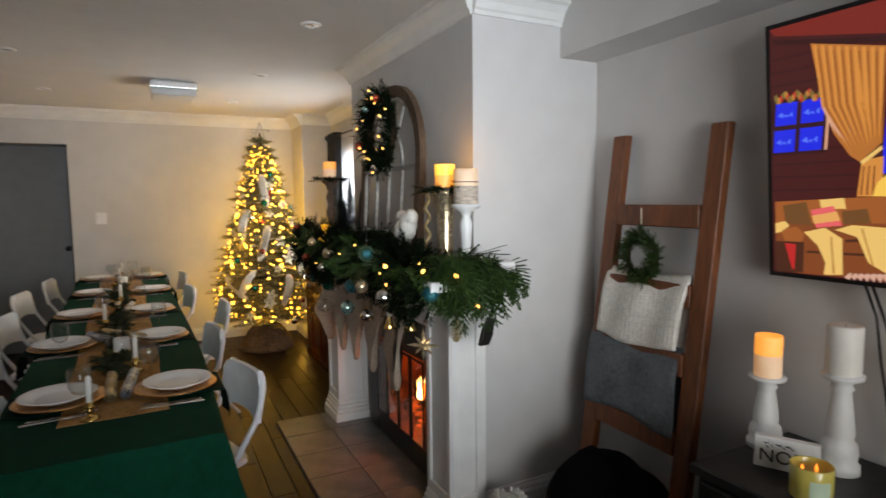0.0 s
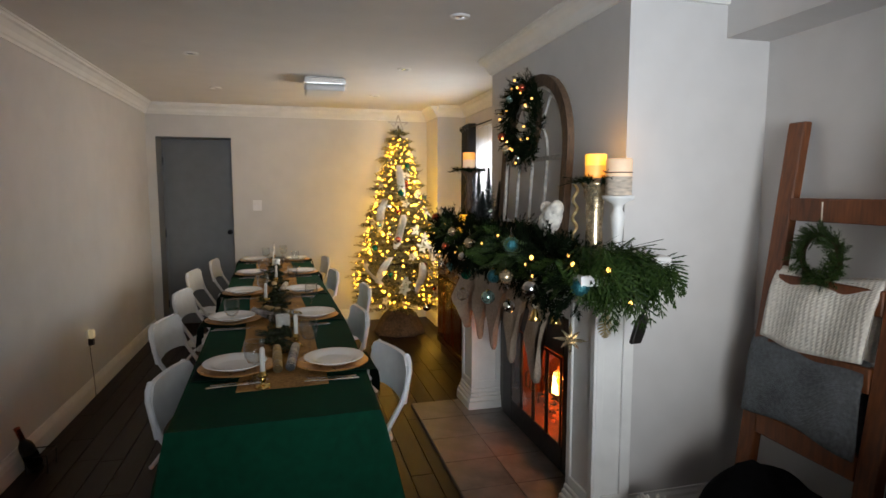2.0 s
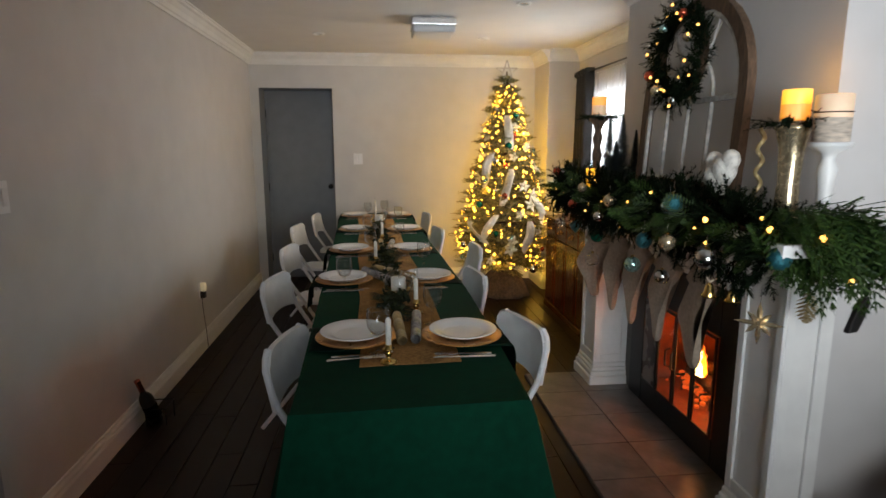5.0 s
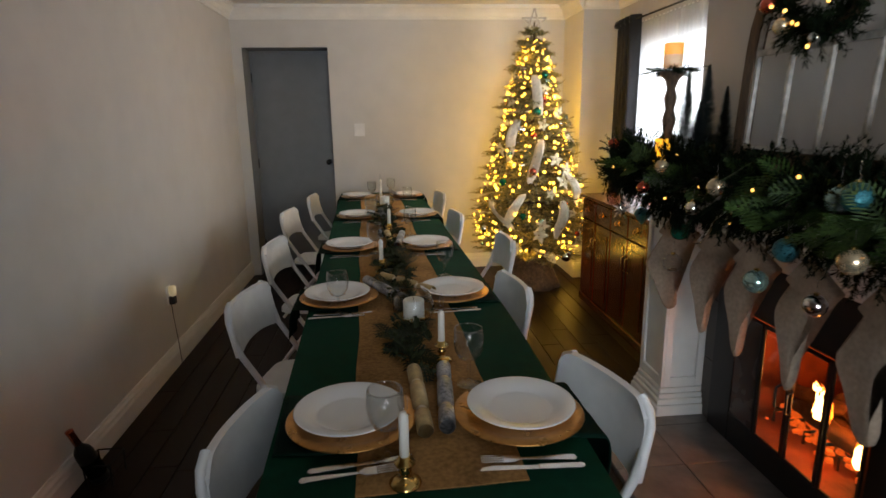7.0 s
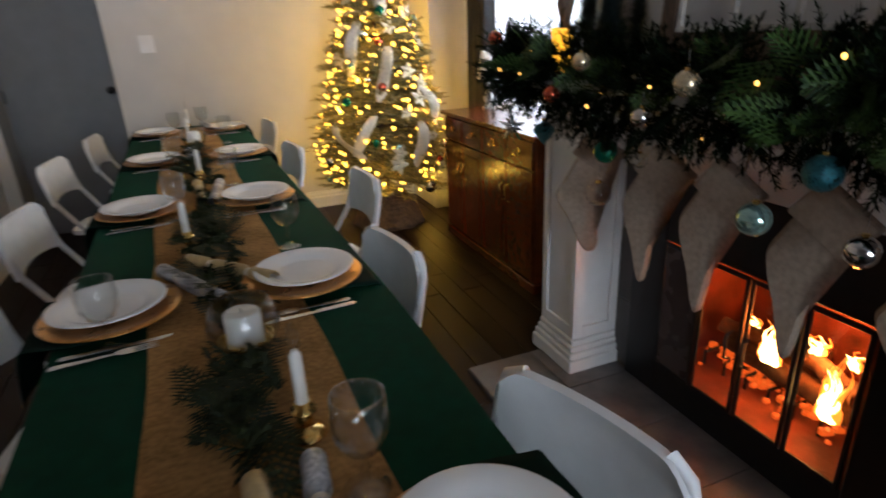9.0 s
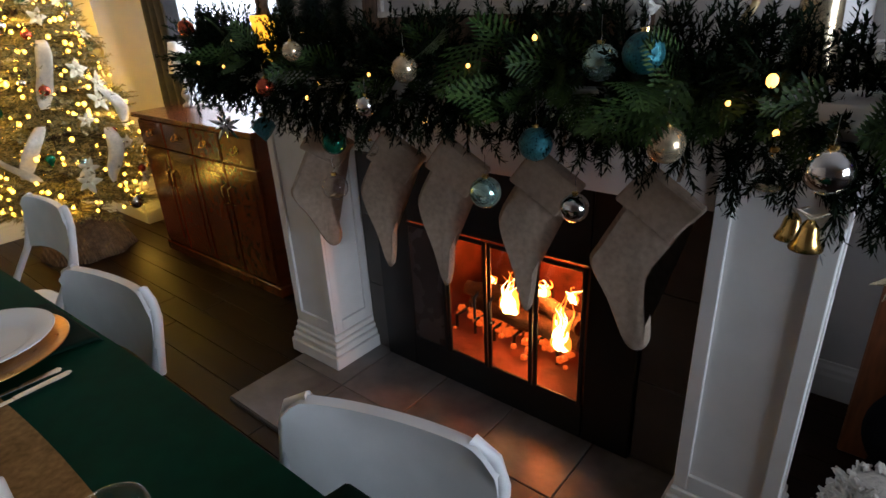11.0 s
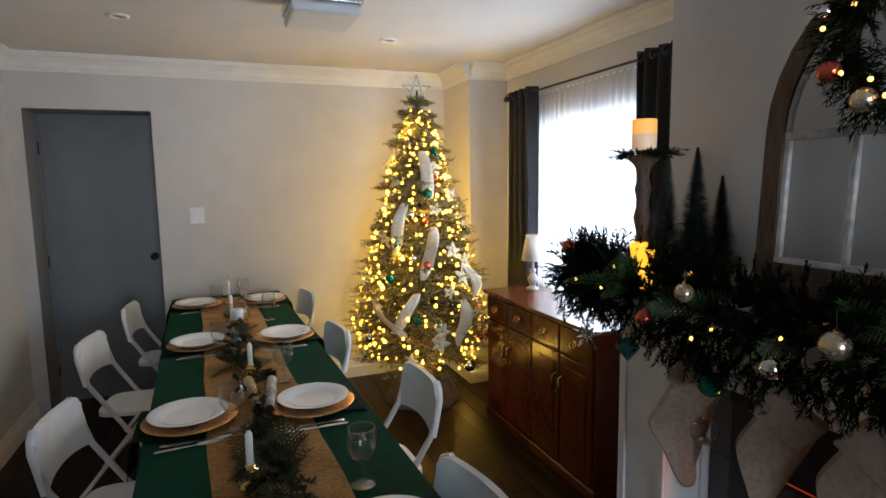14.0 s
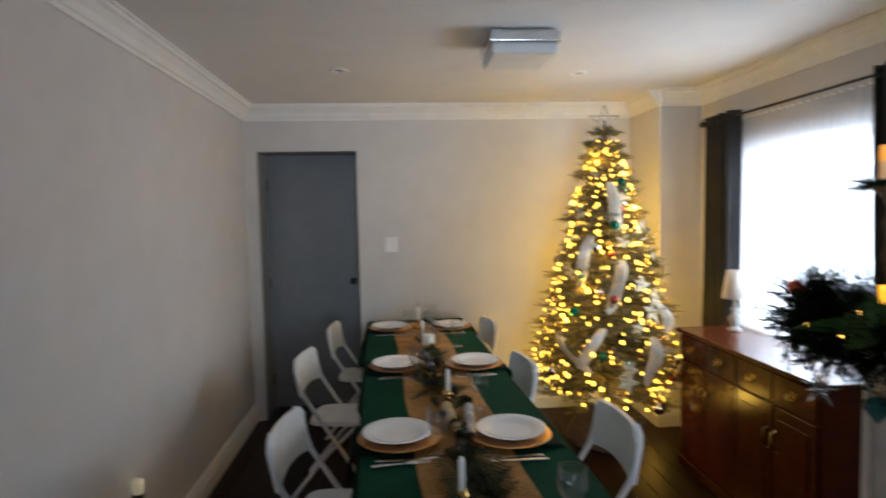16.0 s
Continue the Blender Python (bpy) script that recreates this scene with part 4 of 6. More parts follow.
for x, y, a, k in ((-0.042, 2.40, 2, 0), (0.022, 2.41, -4, 1), (-0.13, 3.30, 28, 1), (-0.04, 3.36, 40, 0), (-0.105, 4.25, 4, 0), (-0.045, 4.22, -6, 1), (-0.15, 5.12, 5, 1), (-0.06, 6.2, 8, 1)):
    cracker(pose(x, y, TZ + 0.026, 90, 0, a), ("goldpaper", "silverpaper")[k], ("gold paper party cracker lying on the runner", "silver and navy patterned party cracker lying on the runner")[k])


def candle_bowl(x, y):
    p = thing("candle_bowl", at_table(x, y, TZ + 0.0055), "round clear glass bowl holding a white pillar candle and beads", "candle bowl", "candle bowls")
    part("bowl", lathe([(0, 0.004), (0.034, 0.003), (0.052, 0.016), (0.066, 0.045), (0.068, 0.065), (0.060, 0.092), (0.050, 0.108), (0.052, 0.109), (0.062, 0.093), (0.070, 0.065), (0.068, 0.043), (0.054, 0.013), (0.036, 0.0), (0, 0.0)], 40), "glass", p, smooth=True)
    part("candle", lathe([(0, 0.012), (0.034, 0.012), (0.035, 0.015), (0.035, 0.082), (0.031, 0.086), (0.018, 0.083), (0, 0.082)], 28), "wax", p, "white wax pillar candle", True)
    part("wick", tube([(0, 0, 0.082), (0.001, 0, 0.092)], 0.001, 5), "ink", p)
    s = Soup()
    r = random.Random(int(y * 100))
    for ring, n, z in ((0.043, 30, 0.018), (0.050, 34, 0.026)):
        for k in range(n):
            a = 6.283 * k / n + r.random() * 0.1
            s.ball((ring * math.cos(a), ring * math.sin(a), z + r.random() * 0.006), 0.0045, 6, 4)
    part("bead_string", s, "brass", p, "gold beads round the candle", True)
    return p


candle_bowl(-0.028, 2.95)
candle_bowl(-0.13, 5.47)

# greenery lying along the runner
r = random.Random(31)
s = Soup()
for k in range(170):
    y = r.choice((r.gauss(2.78, 0.16), r.gauss(3.2, 0.25), r.gauss(3.75, 0.25), r.gauss(4.7, 0.22), r.gauss(5.3, 0.3)))
    p = Vector((-0.06 - 0.038 * (y - 3.2) + r.gauss(0, 0.028), y, TZ + 0.012 + r.random() * 0.025))
    if any((p.x - bx) ** 2 + (p.y - by) ** 2 < 0.011 for bx, by in ((-0.028, 2.95), (-0.13, 5.47))) or y < 2.5:
        continue
    d = Vector((r.gauss(0, 0.38), r.choice((-1, 1)) * r.uniform(0.5, 1), r.uniform(0.0, 0.25)))
    if k % 3 == 0:
        frond(s, p, d, r.uniform(0.10, 0.19), r, Vector((r.gauss(0, 0.25), r.gauss(0, 0.25), 1)), 0.12)
    else:
        sprig(s, p, d, r.uniform(0.07, 0.12), r, 56, 0.022, 0.005)
tagged(link("table_greenery", s, "tablefir"), "loose fir and cedar sprigs along the table runner", "greenery", kind="stuff")

# ---- folding chairs ----


def folding_chair():
    c = thing("folding_chair", pose(0, 0, 0), "white plastic folding chair tucked in at the table", "chair", "chairs at the table")
    # backrest: a curved sheet with a rolled top and clipped corners

    def back(u, v):
        x = (u - 0.5) * 0.385
        e = abs(u - 0.5) * 2
        z0 = 0.595 + 0.02 * (1 - e * e)
        z1 = 0.800 - 0.035 * max(0, (e - 0.72) / 0.28) ** 2
        bow = -0.026 * (1 - e ** 2.2)
        roll = 0.010 * max(0, (v - 0.85) / 0.15)
        return (x, -0.185 + bow - 0.030 * v + roll, z0 + (z1 - z0) * v)
    bk = part("backrest", sheet(back, 20, 8, 0.018), "white", c, smooth="auto")
    for sx in (-1, 1):
        part("rim", tube([(sx * 0.191, -0.178, 0.60), (sx * 0.192, -0.206, 0.74), (sx * 0.180, -0.210, 0.776), (sx * 0.142, -0.218, 0.794)], 0.012, 8), "white", bk, smooth=True)

    def seat(u, v):
        e, f = (u - 0.5) * 2, (v - 0.5) * 2
        k = 1 - 0.13 * (abs(e) ** 4) * (abs(f) ** 4)
        return (0.164 * e * k * (1 - 0.06 * (1 - v)), 0.02 + 0.186 * f * k, 0.440 - 0.012 * (1 - e * e) * (1 - f * f))
    part("seat", sheet(seat, 14, 14, 0.022), "white", c, smooth="auto")
    for sx in (-1, 1):
        part("front_leg", tube([(sx * 0.187, -0.200, 0.70), (sx * 0.187, -0.168, 0.60), (sx * 0.187, 0.02, 0.315), (sx * 0.187, 0.225, 0.008)], 0.0125, 8), "chair_tube", c, smooth=True)
        part("rear_leg", tube([(sx * 0.167, 0.12, 0.425), (sx * 0.167, -0.05, 0.26), (sx * 0.167, -0.255, 0.008)], 0.0115, 8), "chair_tube", c, smooth=True)
    part("front_stretcher", tube([(-0.187, 0.16, 0.13), (0.187, 0.16, 0.13)], 0.009, 8), "chair_tube", c, smooth=True)
    part("rear_stretcher", tube([(-0.167, -0.17, 0.115), (0.167, -0.17, 0.115)], 0.009, 8), "chair_tube", c, smooth=True)
    return c


CHAIRS = [(0.455, 2.515, 106), (0.413, 3.43, 99), (0.556, 4.295, 93), (0.377, 5.20, 98), (0.366, 6.31, 98),
          (-0.455, 2.40, -103), (-0.673, 3.41, -101), (-0.752, 4.39, -98), (-0.850, 5.49, -98), (-0.775, 6.32, -95)]
ch = folding_chair()
for i, (x, y, a) in enumerate(CHAIRS):
    back = Vector((0, -0.205))
    back.rotate(Matrix.Rotation(radians(a), 2))
    m = pose(x - back.x, y - back.y, 0, 0, 0, a)
    if i:
        copy_thing(ch, m)
    else:
        ch.matrix_basis = m

# ---- christmas tree ----
def tree_radius(z):
    """Outline of the crown over its height."""
    if z < 0.5:
        return 0.40 + 0.08 * (z - 0.28) / 0.22
    return 0.48 * (1 - (z - 0.5) / 1.66) ** 0.85 + 0.035


TC = Vector((1.125, 5.955, 0))
tree = thing("christmas_tree", pose(0, 0, 0), "tall frosted artificial christmas tree wrapped in warm lights", "christmas tree")
part("trunk", tube([(TC.x, TC.y, 0.02), (TC.x, TC.y, 1.2), (TC.x + 0.005, TC.y, 2.10)], [0.028, 0.02, 0.006], 10), "bark", tree, smooth=True)
rt = random.Random(77)
crown, tips, woods = Soup(), [], Soup()


def fits(p):
    return p.y < FY - 0.03 and not (p.x > CX - 0.03 and p.y > CY - 0.03) and p.z > 0.2


levels = 30
for k in range(levels):
    z = 0.34 + (2.10 - 0.34) * (k / (levels - 1)) ** 0.95
    R = tree_radius(z)
    n = max(4, int(6 + 15 * R / 0.48))
    for j in range(n):
        a = 6.283 * (j + rt.random() * 0.8) / n + k * 0.7
        rr = R * rt.uniform(0.80, 1.10)
        out = Vector((math.cos(a), math.sin(a), 0))
        p0 = TC + Vector((0, 0, z))
        tip = TC + out * rr + Vector((0, 0, z + rt.uniform(-0.05, 0.05) - 0.02))
        if not fits(tip):
            tip = TC + out * rr * 0.62 + Vector((0, 0, z))
            if not fits(tip):
                continue
        woods.tube((p0, (p0 + tip) / 2 + Vector((0, 0, 0.012)), tip), (0.004, 0.003, 0.0015), 4)
        d = (tip - p0).normalized()
        L = (tip - p0).length
        for t in (0.30, 0.45, 0.58, 0.70, 0.80, 0.90, 1.0):
            q = p0.lerp(tip, t)
            for sg in (-1, 1) if t < 1 else (0,):
                sd = (d + d.cross(Vector((0, 0, 1))) * sg * 0.85 + Vector((0, 0, rt.uniform(-0.15, 0.3)))).normalized()
                ln = (0.05 + 0.07 * (1 - t) * L / 0.45 + rt.random() * 0.035)
                e = q + sd * ln
                if fits(e):
                    sprig(crown, q, sd, ln, rt, 19, 0.030, 0.0046, 0.8)
                    tips.append((e, sd))
for k in range(7):
    sprig(crown, TC + Vector((0, 0, 2.04 + 0.01 * k)), Vector((rt.gauss(0, 0.35), rt.gauss(0, 0.35), 1)), 0.10, rt, 18, 0.03, 0.004)
part("branch_frame", woods, "bark", tree)
part("crown", crown, "tree", tree, "frosted green needles, many tinted gold as if lit by the bulbs")
lights, wire = Soup(), Soup()
bulbs = []
for k in range(600):
    t = k / 600
    z = 0.33 + 1.72 * t ** 1.05
    a = k * 2.399 + rt.uniform(-0.3, 0.3)
    R = tree_radius(z) * rt.uniform(0.82, 1.02)
    p = TC + Vector((math.cos(a) * R, math.sin(a) * R, z + rt.uniform(-0.04, 0.04)))
    if fits(p):
        bulbs.append(p)
        lights.ball(p, rt.choice((0.006, 0.0075, 0.0095, 0.012)), 7, 5, 1.15)
tagged(part("light_string", lights, "bulb", tree, "hundreds of warm white bulbs"), kind="stuff")
for i in range(0, len(bulbs), 28):
    lamp("tree_bulb", "POINT", Matrix.Translation(bulbs[i] + (bulbs[i] - TC - Vector((0, 0, bulbs[i].z))).normalized() * 0.03), 2.05, (1.0, 0.54, 0.06), 0.03)
# star on top
st = thing("tree_star", pose(TC.x, TC.y, 2.200), "rustic twig star on top of the tree", "tree topper")
for i in range(5):
    a0, a1 = radians(90 + i * 72), radians(90 + i * 72 + 144)
    part("twig", tube([(0.108 * math.cos(a0), -0.005 * (i % 3 - 1), 0.108 * math.sin(a0)), (0.108 * math.cos(a1), 0.005 * (i % 3 - 1), 0.108 * math.sin(a1))], 0.0065, 6), "palewood", st)
    part("twig", tube([(0.088 * math.cos(a0 + 0.05), 0.008, 0.088 * math.sin(a0 + 0.05)), (0.095 * math.cos(a1), -0.006, 0.095 * math.sin(a1))], 0.004, 6), "palewood", st)
part("stem", tube([(0, 0, -0.15), (0, 0, 0.0)], 0.006, 6), "bark", st)
sk = thing("tree_skirt", pose(TC.x, TC.y, 0), "low brown burlap skirt round the tree stand", "tree skirt")
rk = random.Random(9)
part("cloth", sheet(lambda u, v: ((0.10 + 0.17 * v ** 0.7 + 0.012 * math.sin(u * 6.283 * 9) * v) * math.cos(u * 6.283), (0.10 + 0.17 * v ** 0.7 + 0.012 * math.sin(u * 6.283 * 9) * v) * math.sin(u * 6.283), 0.25 - 0.246 * v ** 1.3), 72, 10, 0.004), "basket", sk, smooth=True)


def ornament(name, m, material, label, r, kind="ball", cat="ornament", group="ornaments"):
    o = thing(name, m, label, cat, group)
    if kind == "ball":
        part("ball", lathe([(0, -r)] + [(r * math.cos(radians(a)), r * math.sin(radians(a))) for a in range(-75, 80, 15)] + [(0, r)], 22), material, o, smooth=True)
    elif kind == "diamond":
        part("body", lathe([(0, -r * 1.2), (r * 0.55, -r * 0.6), (r, 0), (r * 0.8, r * 0.45), (r * 0.3, r * 0.8), (0, r * 0.85)], 8), material, o)
    elif kind == "drop":
        part("body", lathe([(0, -r * 1.7), (r * 0.3, -r * 1.1), (r * 0.8, -r * 0.3), (r, 0.2 * r), (r * 0.7, 0.8 * r), (0, r)], 18), material, o, smooth=True)
    elif kind == "clear":
        part("ball", lathe([(0, -r)] + [(r * math.cos(radians(a)), r * math.sin(radians(a))) for a in range(-75, 80, 15)] + [(0, r)], 22), "glass", o, "clear glass", True)
        part("snow", lathe([(0, -r * 0.9), (r * 0.5, -r * 0.75), (r * 0.55, -r * 0.65), (0, -r * 0.55)], 14), material, o)
    part("cap", lathe([(0, r * 0.9), (r * 0.22, r * 0.92), (r * 0.22, r * 1.15), (0, r * 1.18)], 10), "brass", o)
    part("hook", tube([(0, 0, r * 1.15), (r * 0.12, 0, r * 1.4), (0, 0, r * 1.6), (0, 0, r * 2.4)], 0.0008, 5), "steel", o)
    return o


TINTS = [("silver", "silver glass ball"), ("mint", "pale mint glass ball"), ("emerald", "deep green glass ball"), ("champagne", "champagne glitter ball"), ("copper", "copper red ball"), ("silver", "silver glass ball")]
ro = random.Random(15)
for k in range(34):
    z = 0.38 + 1.5 * (k / 34) ** 1.1
    a = -1.57 + ro.uniform(-1.9, 1.7)
    R = tree_radius(z) * ro.uniform(0.92, 1.02)
    p = TC + Vector((math.cos(a) * R, math.sin(a) * R, z))
    if fits(p):
        mt, lb = TINTS[k % 6]
        ornament("christmas_ball", Matrix.Translation(p), mt, lb + " hanging in the lit tree", ro.uniform(0.020, 0.034), "drop" if k % 5 == 3 else "ball", group="tree ornaments")
ornament("christmas_ball", pose(1.33, 5.56, 0.34), "silver", "large pale silver ball low on the tree", 0.045, group="tree ornaments")
ornament("christmas_ball", pose(1.53, 5.72, 0.52), "champagne", "large champagne ball low on the tree", 0.042, group="tree ornaments")
# ribbons draped down the crown
for k, (a, z, L, tw, lean) in enumerate(((-100, 1.78, 0.34, 0.4, 0.10), (-128, 1.44, 0.34, -0.5, -0.12), (-92, 1.28, 0.34, 0.6, -0.15), (-60, 1.02, 0.30, 0.5, 0.22), (-112, 0.86, 0.26, -0.4, -0.20), (-70, 0.80, 0.30, 0.8, -0.1), (-150, 0.80, 0.22, 0.3, 0.3), (-35, 1.30, 0.26, -0.3, 0.2))):
    a0 = radians(a)

    def rib(u, v, a0=a0, z=z, L=L, tw=tw, lean=lean):
        zz = z - L * u
        aa = a0 + lean * u * 1.6
        R = tree_radius(zz) * 1.0 + 0.035 * math.sin(u * math.pi * 1.6) + 0.005
        wv = (v - 0.5) * 0.082 * (1 - 0.45 * (2 * u - 1) ** 4)
        t = tw * math.sin(u * 4)
        tang = Vector((-math.sin(aa), math.cos(aa), 0))
        rad = Vector((math.cos(aa), math.sin(aa), 0))
        return TC + rad * R + Vector((0, 0, zz)) + tang * (wv * math.cos(t)) + rad * (wv * math.sin(t))
    o = link("ribbon", sheet(rib, 18, 3, 0.0012), "ribbon", smooth=True)
    tagged(o, "wide cream mesh ribbon draped down the tree", "ribbon", "tree ribbons")

# cream cloth flowers set among the needles


def flower(m, r, seed, label):
    """A flower of two rings of pointed, cupped petals."""
    q = random.Random(seed)
    o = thing("tree_flower", m, label, "artificial flower", "tree flowers")
    for k in range(9):
        a = 6.283 * k / 5 if k < 5 else 6.283 * (k - 4.5) / 4
        L = r * (1.0 if k < 5 else 0.62) * q.uniform(0.85, 1.1)
        ca, sa = math.cos(a), math.sin(a)
        up = 0.25 if k < 5 else 0.55

        def fn(u, v, ca=ca, sa=sa, L=L, up=up):
            w = (v - 0.5) * L * 0.52 * math.sin(math.pi * (0.06 + 0.94 * u) ** 0.8)
            d = L * u
            return (ca * d - sa * w, -up * d * (1 - 0.5 * u) - 0.15 * abs(w) - 0.004, sa * d + ca * w)
        part("petal", sheet(fn, 5, 2, 0.0008), "petal", o, smooth=True)
    part("heart", lathe([(0, -0.006), (0.007, -0.004), (0.008, 0.004), (0, 0.008)], 10), "champagne", o, smooth=True, at=pose(0, -0.008, 0))
    return o


rq = random.Random(41)
for k in range(17):
    z = 0.42 + 1.45 * (k / 17) ** 1.15
    a = radians(-100 + rq.uniform(-68, 62))
    R = tree_radius(z) * 0.99
    p = TC + Vector((math.cos(a) * R, math.sin(a) * R, z))
    if fits(p):
        flower(Matrix.Translation(p) @ Matrix.Rotation(a + math.pi / 2, 4, "Z") @ Matrix.Rotation(rq.uniform(-0.4, 0.4), 4, "X"), rq.uniform(0.050, 0.078), k, "cream cloth flower set in the lit tree")

# ---- sideboard and lamp ----
SX0, SX1, SY0, SY1, SH = 1.425, 1.775, 4.30, 5.52, 0.862
sb = thing("sideboard", pose(0, 0, 0), "dark cherry wood sideboard with brass pulls", "sideboard")
part("body", box(SX0 + 0.02, SX1 - 0.01, SY0 + 0.02, SY1 - 0.02, 0.06, SH - 0.025, 0.003), "redwood", sb)
part("top", box(SX0 - 0.012, SX1, SY0, SY1, SH - 0.0245, SH, 0.007, 3), "redwood", sb, "polished cherry top")
part("plinth", box(SX0 + 0.005, SX1 - 0.012, SY0 + 0.008, SY1 - 0.008, 0.0, 0.0595, 0.006), "redwood", sb)
n = 4
wy = (SY1 - SY0 - 0.06) / n
for i in range(n):
    y0 = SY0 + 0.03 + i * wy
    dr_ = part("drawer", box(SX0 + 0.004, SX0 + 0.0195, y0 + 0.006, y0 + wy - 0.006, 0.685, 0.825, 0.004, 2), "redwood", sb)
    part("pull", tube([(SX0 - 0.002, y0 + wy / 2 - 0.03, 0.765), (SX0 - 0.018, y0 + wy / 2 - 0.02, 0.748), (SX0 - 0.02, y0 + wy / 2, 0.742), (SX0 - 0.018, y0 + wy / 2 + 0.02, 0.748), (SX0 - 0.002, y0 + wy / 2 + 0.03, 0.765)], 0.004, 8), "brass", dr_, "antique brass bail pull", True)
    part("backplate", lathe([(0, 0), (0.02, 0), (0.02, 0.002), (0, 0.003)], 14), "brass", dr_, at=pose(SX0 + 0.003, y0 + wy / 2, 0.762, 0, -90))
    d_ = part("door", box(SX0 + 0.006, SX0 + 0.0195, y0 + 0.006, y0 + wy - 0.006, 0.075, 0.672, 0.003), "redwood", sb)
    part("panel", box(SX0 + 0.001, SX0 + 0.0055, y0 + 0.05, y0 + wy - 0.05, 0.13, 0.62, 0.002), "redwood", d_)
    hy = y0 + (wy - 0.03 if i % 2 == 0 else 0.03)
    part("handle", tube([(SX0 + 0.004, hy, 0.56), (SX0 - 0.018, hy, 0.55), (SX0 - 0.018, hy, 0.47), (SX0 + 0.004, hy, 0.46)], 0.004, 8), "brass", d_, "slim brass handle", True)
tl = thing("table_lamp", pose(1.70, 5.36, SH), "small table lamp with a cream shade, unlit, on the sideboard", "lamp")
part("base", lathe([(0, 0), (0.042, 0), (0.042, 0.012), (0.024, 0.020), (0.020, 0.035), (0.034, 0.060), (0.036, 0.075), (0.022, 0.100), (0.014, 0.112), (0.022, 0.125), (0.022, 0.135), (0.010, 0.145), (0.008, 0.20), (0, 0.20)], 24), "palewood", tl, "distressed turned wood base", True)
part("shade", lathe([(0.074, 0.195), (0.075, 0.196), (0.046, 0.362), (0.044, 0.362), (0.0725, 0.197)], 36), "lamp_shade", tl, "cream fabric shade", True)

# ---- small things along the dining wall ----
nl = thing("night_light", pose(LX, 4.57, 0.45, 0, 0, 90), "plug-in night light glowing on a wall socket", "night light")
part("socket_plate", box(-0.035, 0.035, -0.006, 0, -0.058, 0.058, 0.003), "white", nl)
part("body", box(-0.02, 0.02, -0.04, -0.0065, -0.055, -0.005, 0.005, 2), "black", nl, "black plug body")
part("shade", lathe([(0, -0.005), (0.018, -0.004), (0.022, 0.015), (0.021, 0.05), (0.014, 0.058), (0, 0.06)], 18), "nightlight", nl, "lit frosted cap", True, pose(0, -0.028, 0))
part("cord", tube([(0, -0.012, -0.055), (0.002, -0.012, -0.12), (0.004, -0.024, -0.30), (0.002, -0.03, -0.44)], 0.0025, 6), "cable", nl)
lamp("night_light_glow", "POINT", pose(LX + 0.07, 4.57, 0.50), 0.03, (1.0, 0.78, 0.45), 0.02)
wb = thing("wine_bottle", pose(-1.345, 3.40, 0.006, 14, -12, 0), "dark wine bottle with a red capsule, by the baseboard", "bottle")
part("glass", lathe([(0, 0.003), (0.034, 0.003), (0.037, 0.01), (0.037, 0.15), (0.032, 0.175), (0.016, 0.20), (0.0135, 0.215), (0.0135, 0.25)], 24), "black", wb, "dark green glass", True)
part("capsule", lathe([(0.0138, 0.21), (0.0148, 0.21), (0.0145, 0.272), (0.0155, 0.274), (0.0155, 0.282), (0, 0.284)], 18), "copper", wb, "red foil capsule", True)
part("label_band", lathe([(0.0372, 0.04), (0.0376, 0.04), (0.0376, 0.12), (0.0372, 0.12)], 24), "blackcloth", wb, "dark paper label")
rk = thing("bottle_rack", pose(-1.33, 3.40, 0), "small black wire stand on the floor holding a bottle", "bottle rack")
for dx, dy in ((-0.05, -0.05), (0.05, -0.05), (-0.05, 0.07), (0.05, 0.07)):
    part("leg", tube([(dx, dy, 0), (dx * 1.05, dy * 1.05, 0.10)], 0.004, 6), "black", rk)
part("hoop", tube([(0.053, -0.053, 0.1), (0.053, 0.074, 0.1), (-0.053, 0.074, 0.1), (-0.053, -0.053, 0.1), (0.053, -0.053, 0.1)], 0.004, 6), "black", rk)
# tufted pouf by the dining table
pf = thing("pouf", pose(-0.92, 1.53, 0), "white tufted knit pouf on the floor", "pouf")
part("body", lathe([(0, 0.0), (0.24, 0.0), (0.29, 0.06), (0.31, 0.22), (0.30, 0.42), (0.27, 0.53), (0.20, 0.575), (0.10, 0.59), (0, 0.592)], 40), "knit", pf, smooth=True)
rp = random.Random(3)
s = Soup()
for k in range(900):
    u = rp.random()
    a = rp.random() * 6.283
    if u < 0.45:
        rr = 0.27 * math.sqrt(rp.random())
        c = Vector((rr * math.cos(a), rr * math.sin(a), 0.593 - 0.9 * rr ** 3 * 3))
        nn = Vector((rr * math.cos(a), rr * math.sin(a), 0.3))
    else:
        z = rp.uniform(0.12, 0.52)
        rr = 0.302 - 0.5 * max(0, z - 0.4) ** 2
        c = Vector((rr * math.cos(a), rr * math.sin(a), z))
        nn = Vector((math.cos(a), math.sin(a), 0.2))
    for q in range(3):
        d = around(nn, rp, 0.6)
        s.tube((c, c + d * 0.018, c + around(d, rp, 0.5) * 0.028), (0.007, 0.008, 0.004), 5)
tagged(part("yarn_pile", s, "knit", pf, "looped yarn tufts"), kind="stuff")

# ---- mantel decoration ----
SHELF = 1.20
rg = random.Random(21)


def garland_centre(t):
    """From the far end (t=0) to the near end (t=1) along the shelf."""
    y = 3.97 - 2.06 * t
    x = 1.13 + 0.02 * math.sin(t * 9)
    z = 1.205 + 0.02 * math.sin(t * 11 + 1) - 0.05 * max(0, t - 0.85) / 0.15
    return Vector((x, y, z))


gl = thing("mantel_garland", pose(0, 0, 0), "thick fir and cedar garland with small warm lights along the mantel", "garland")
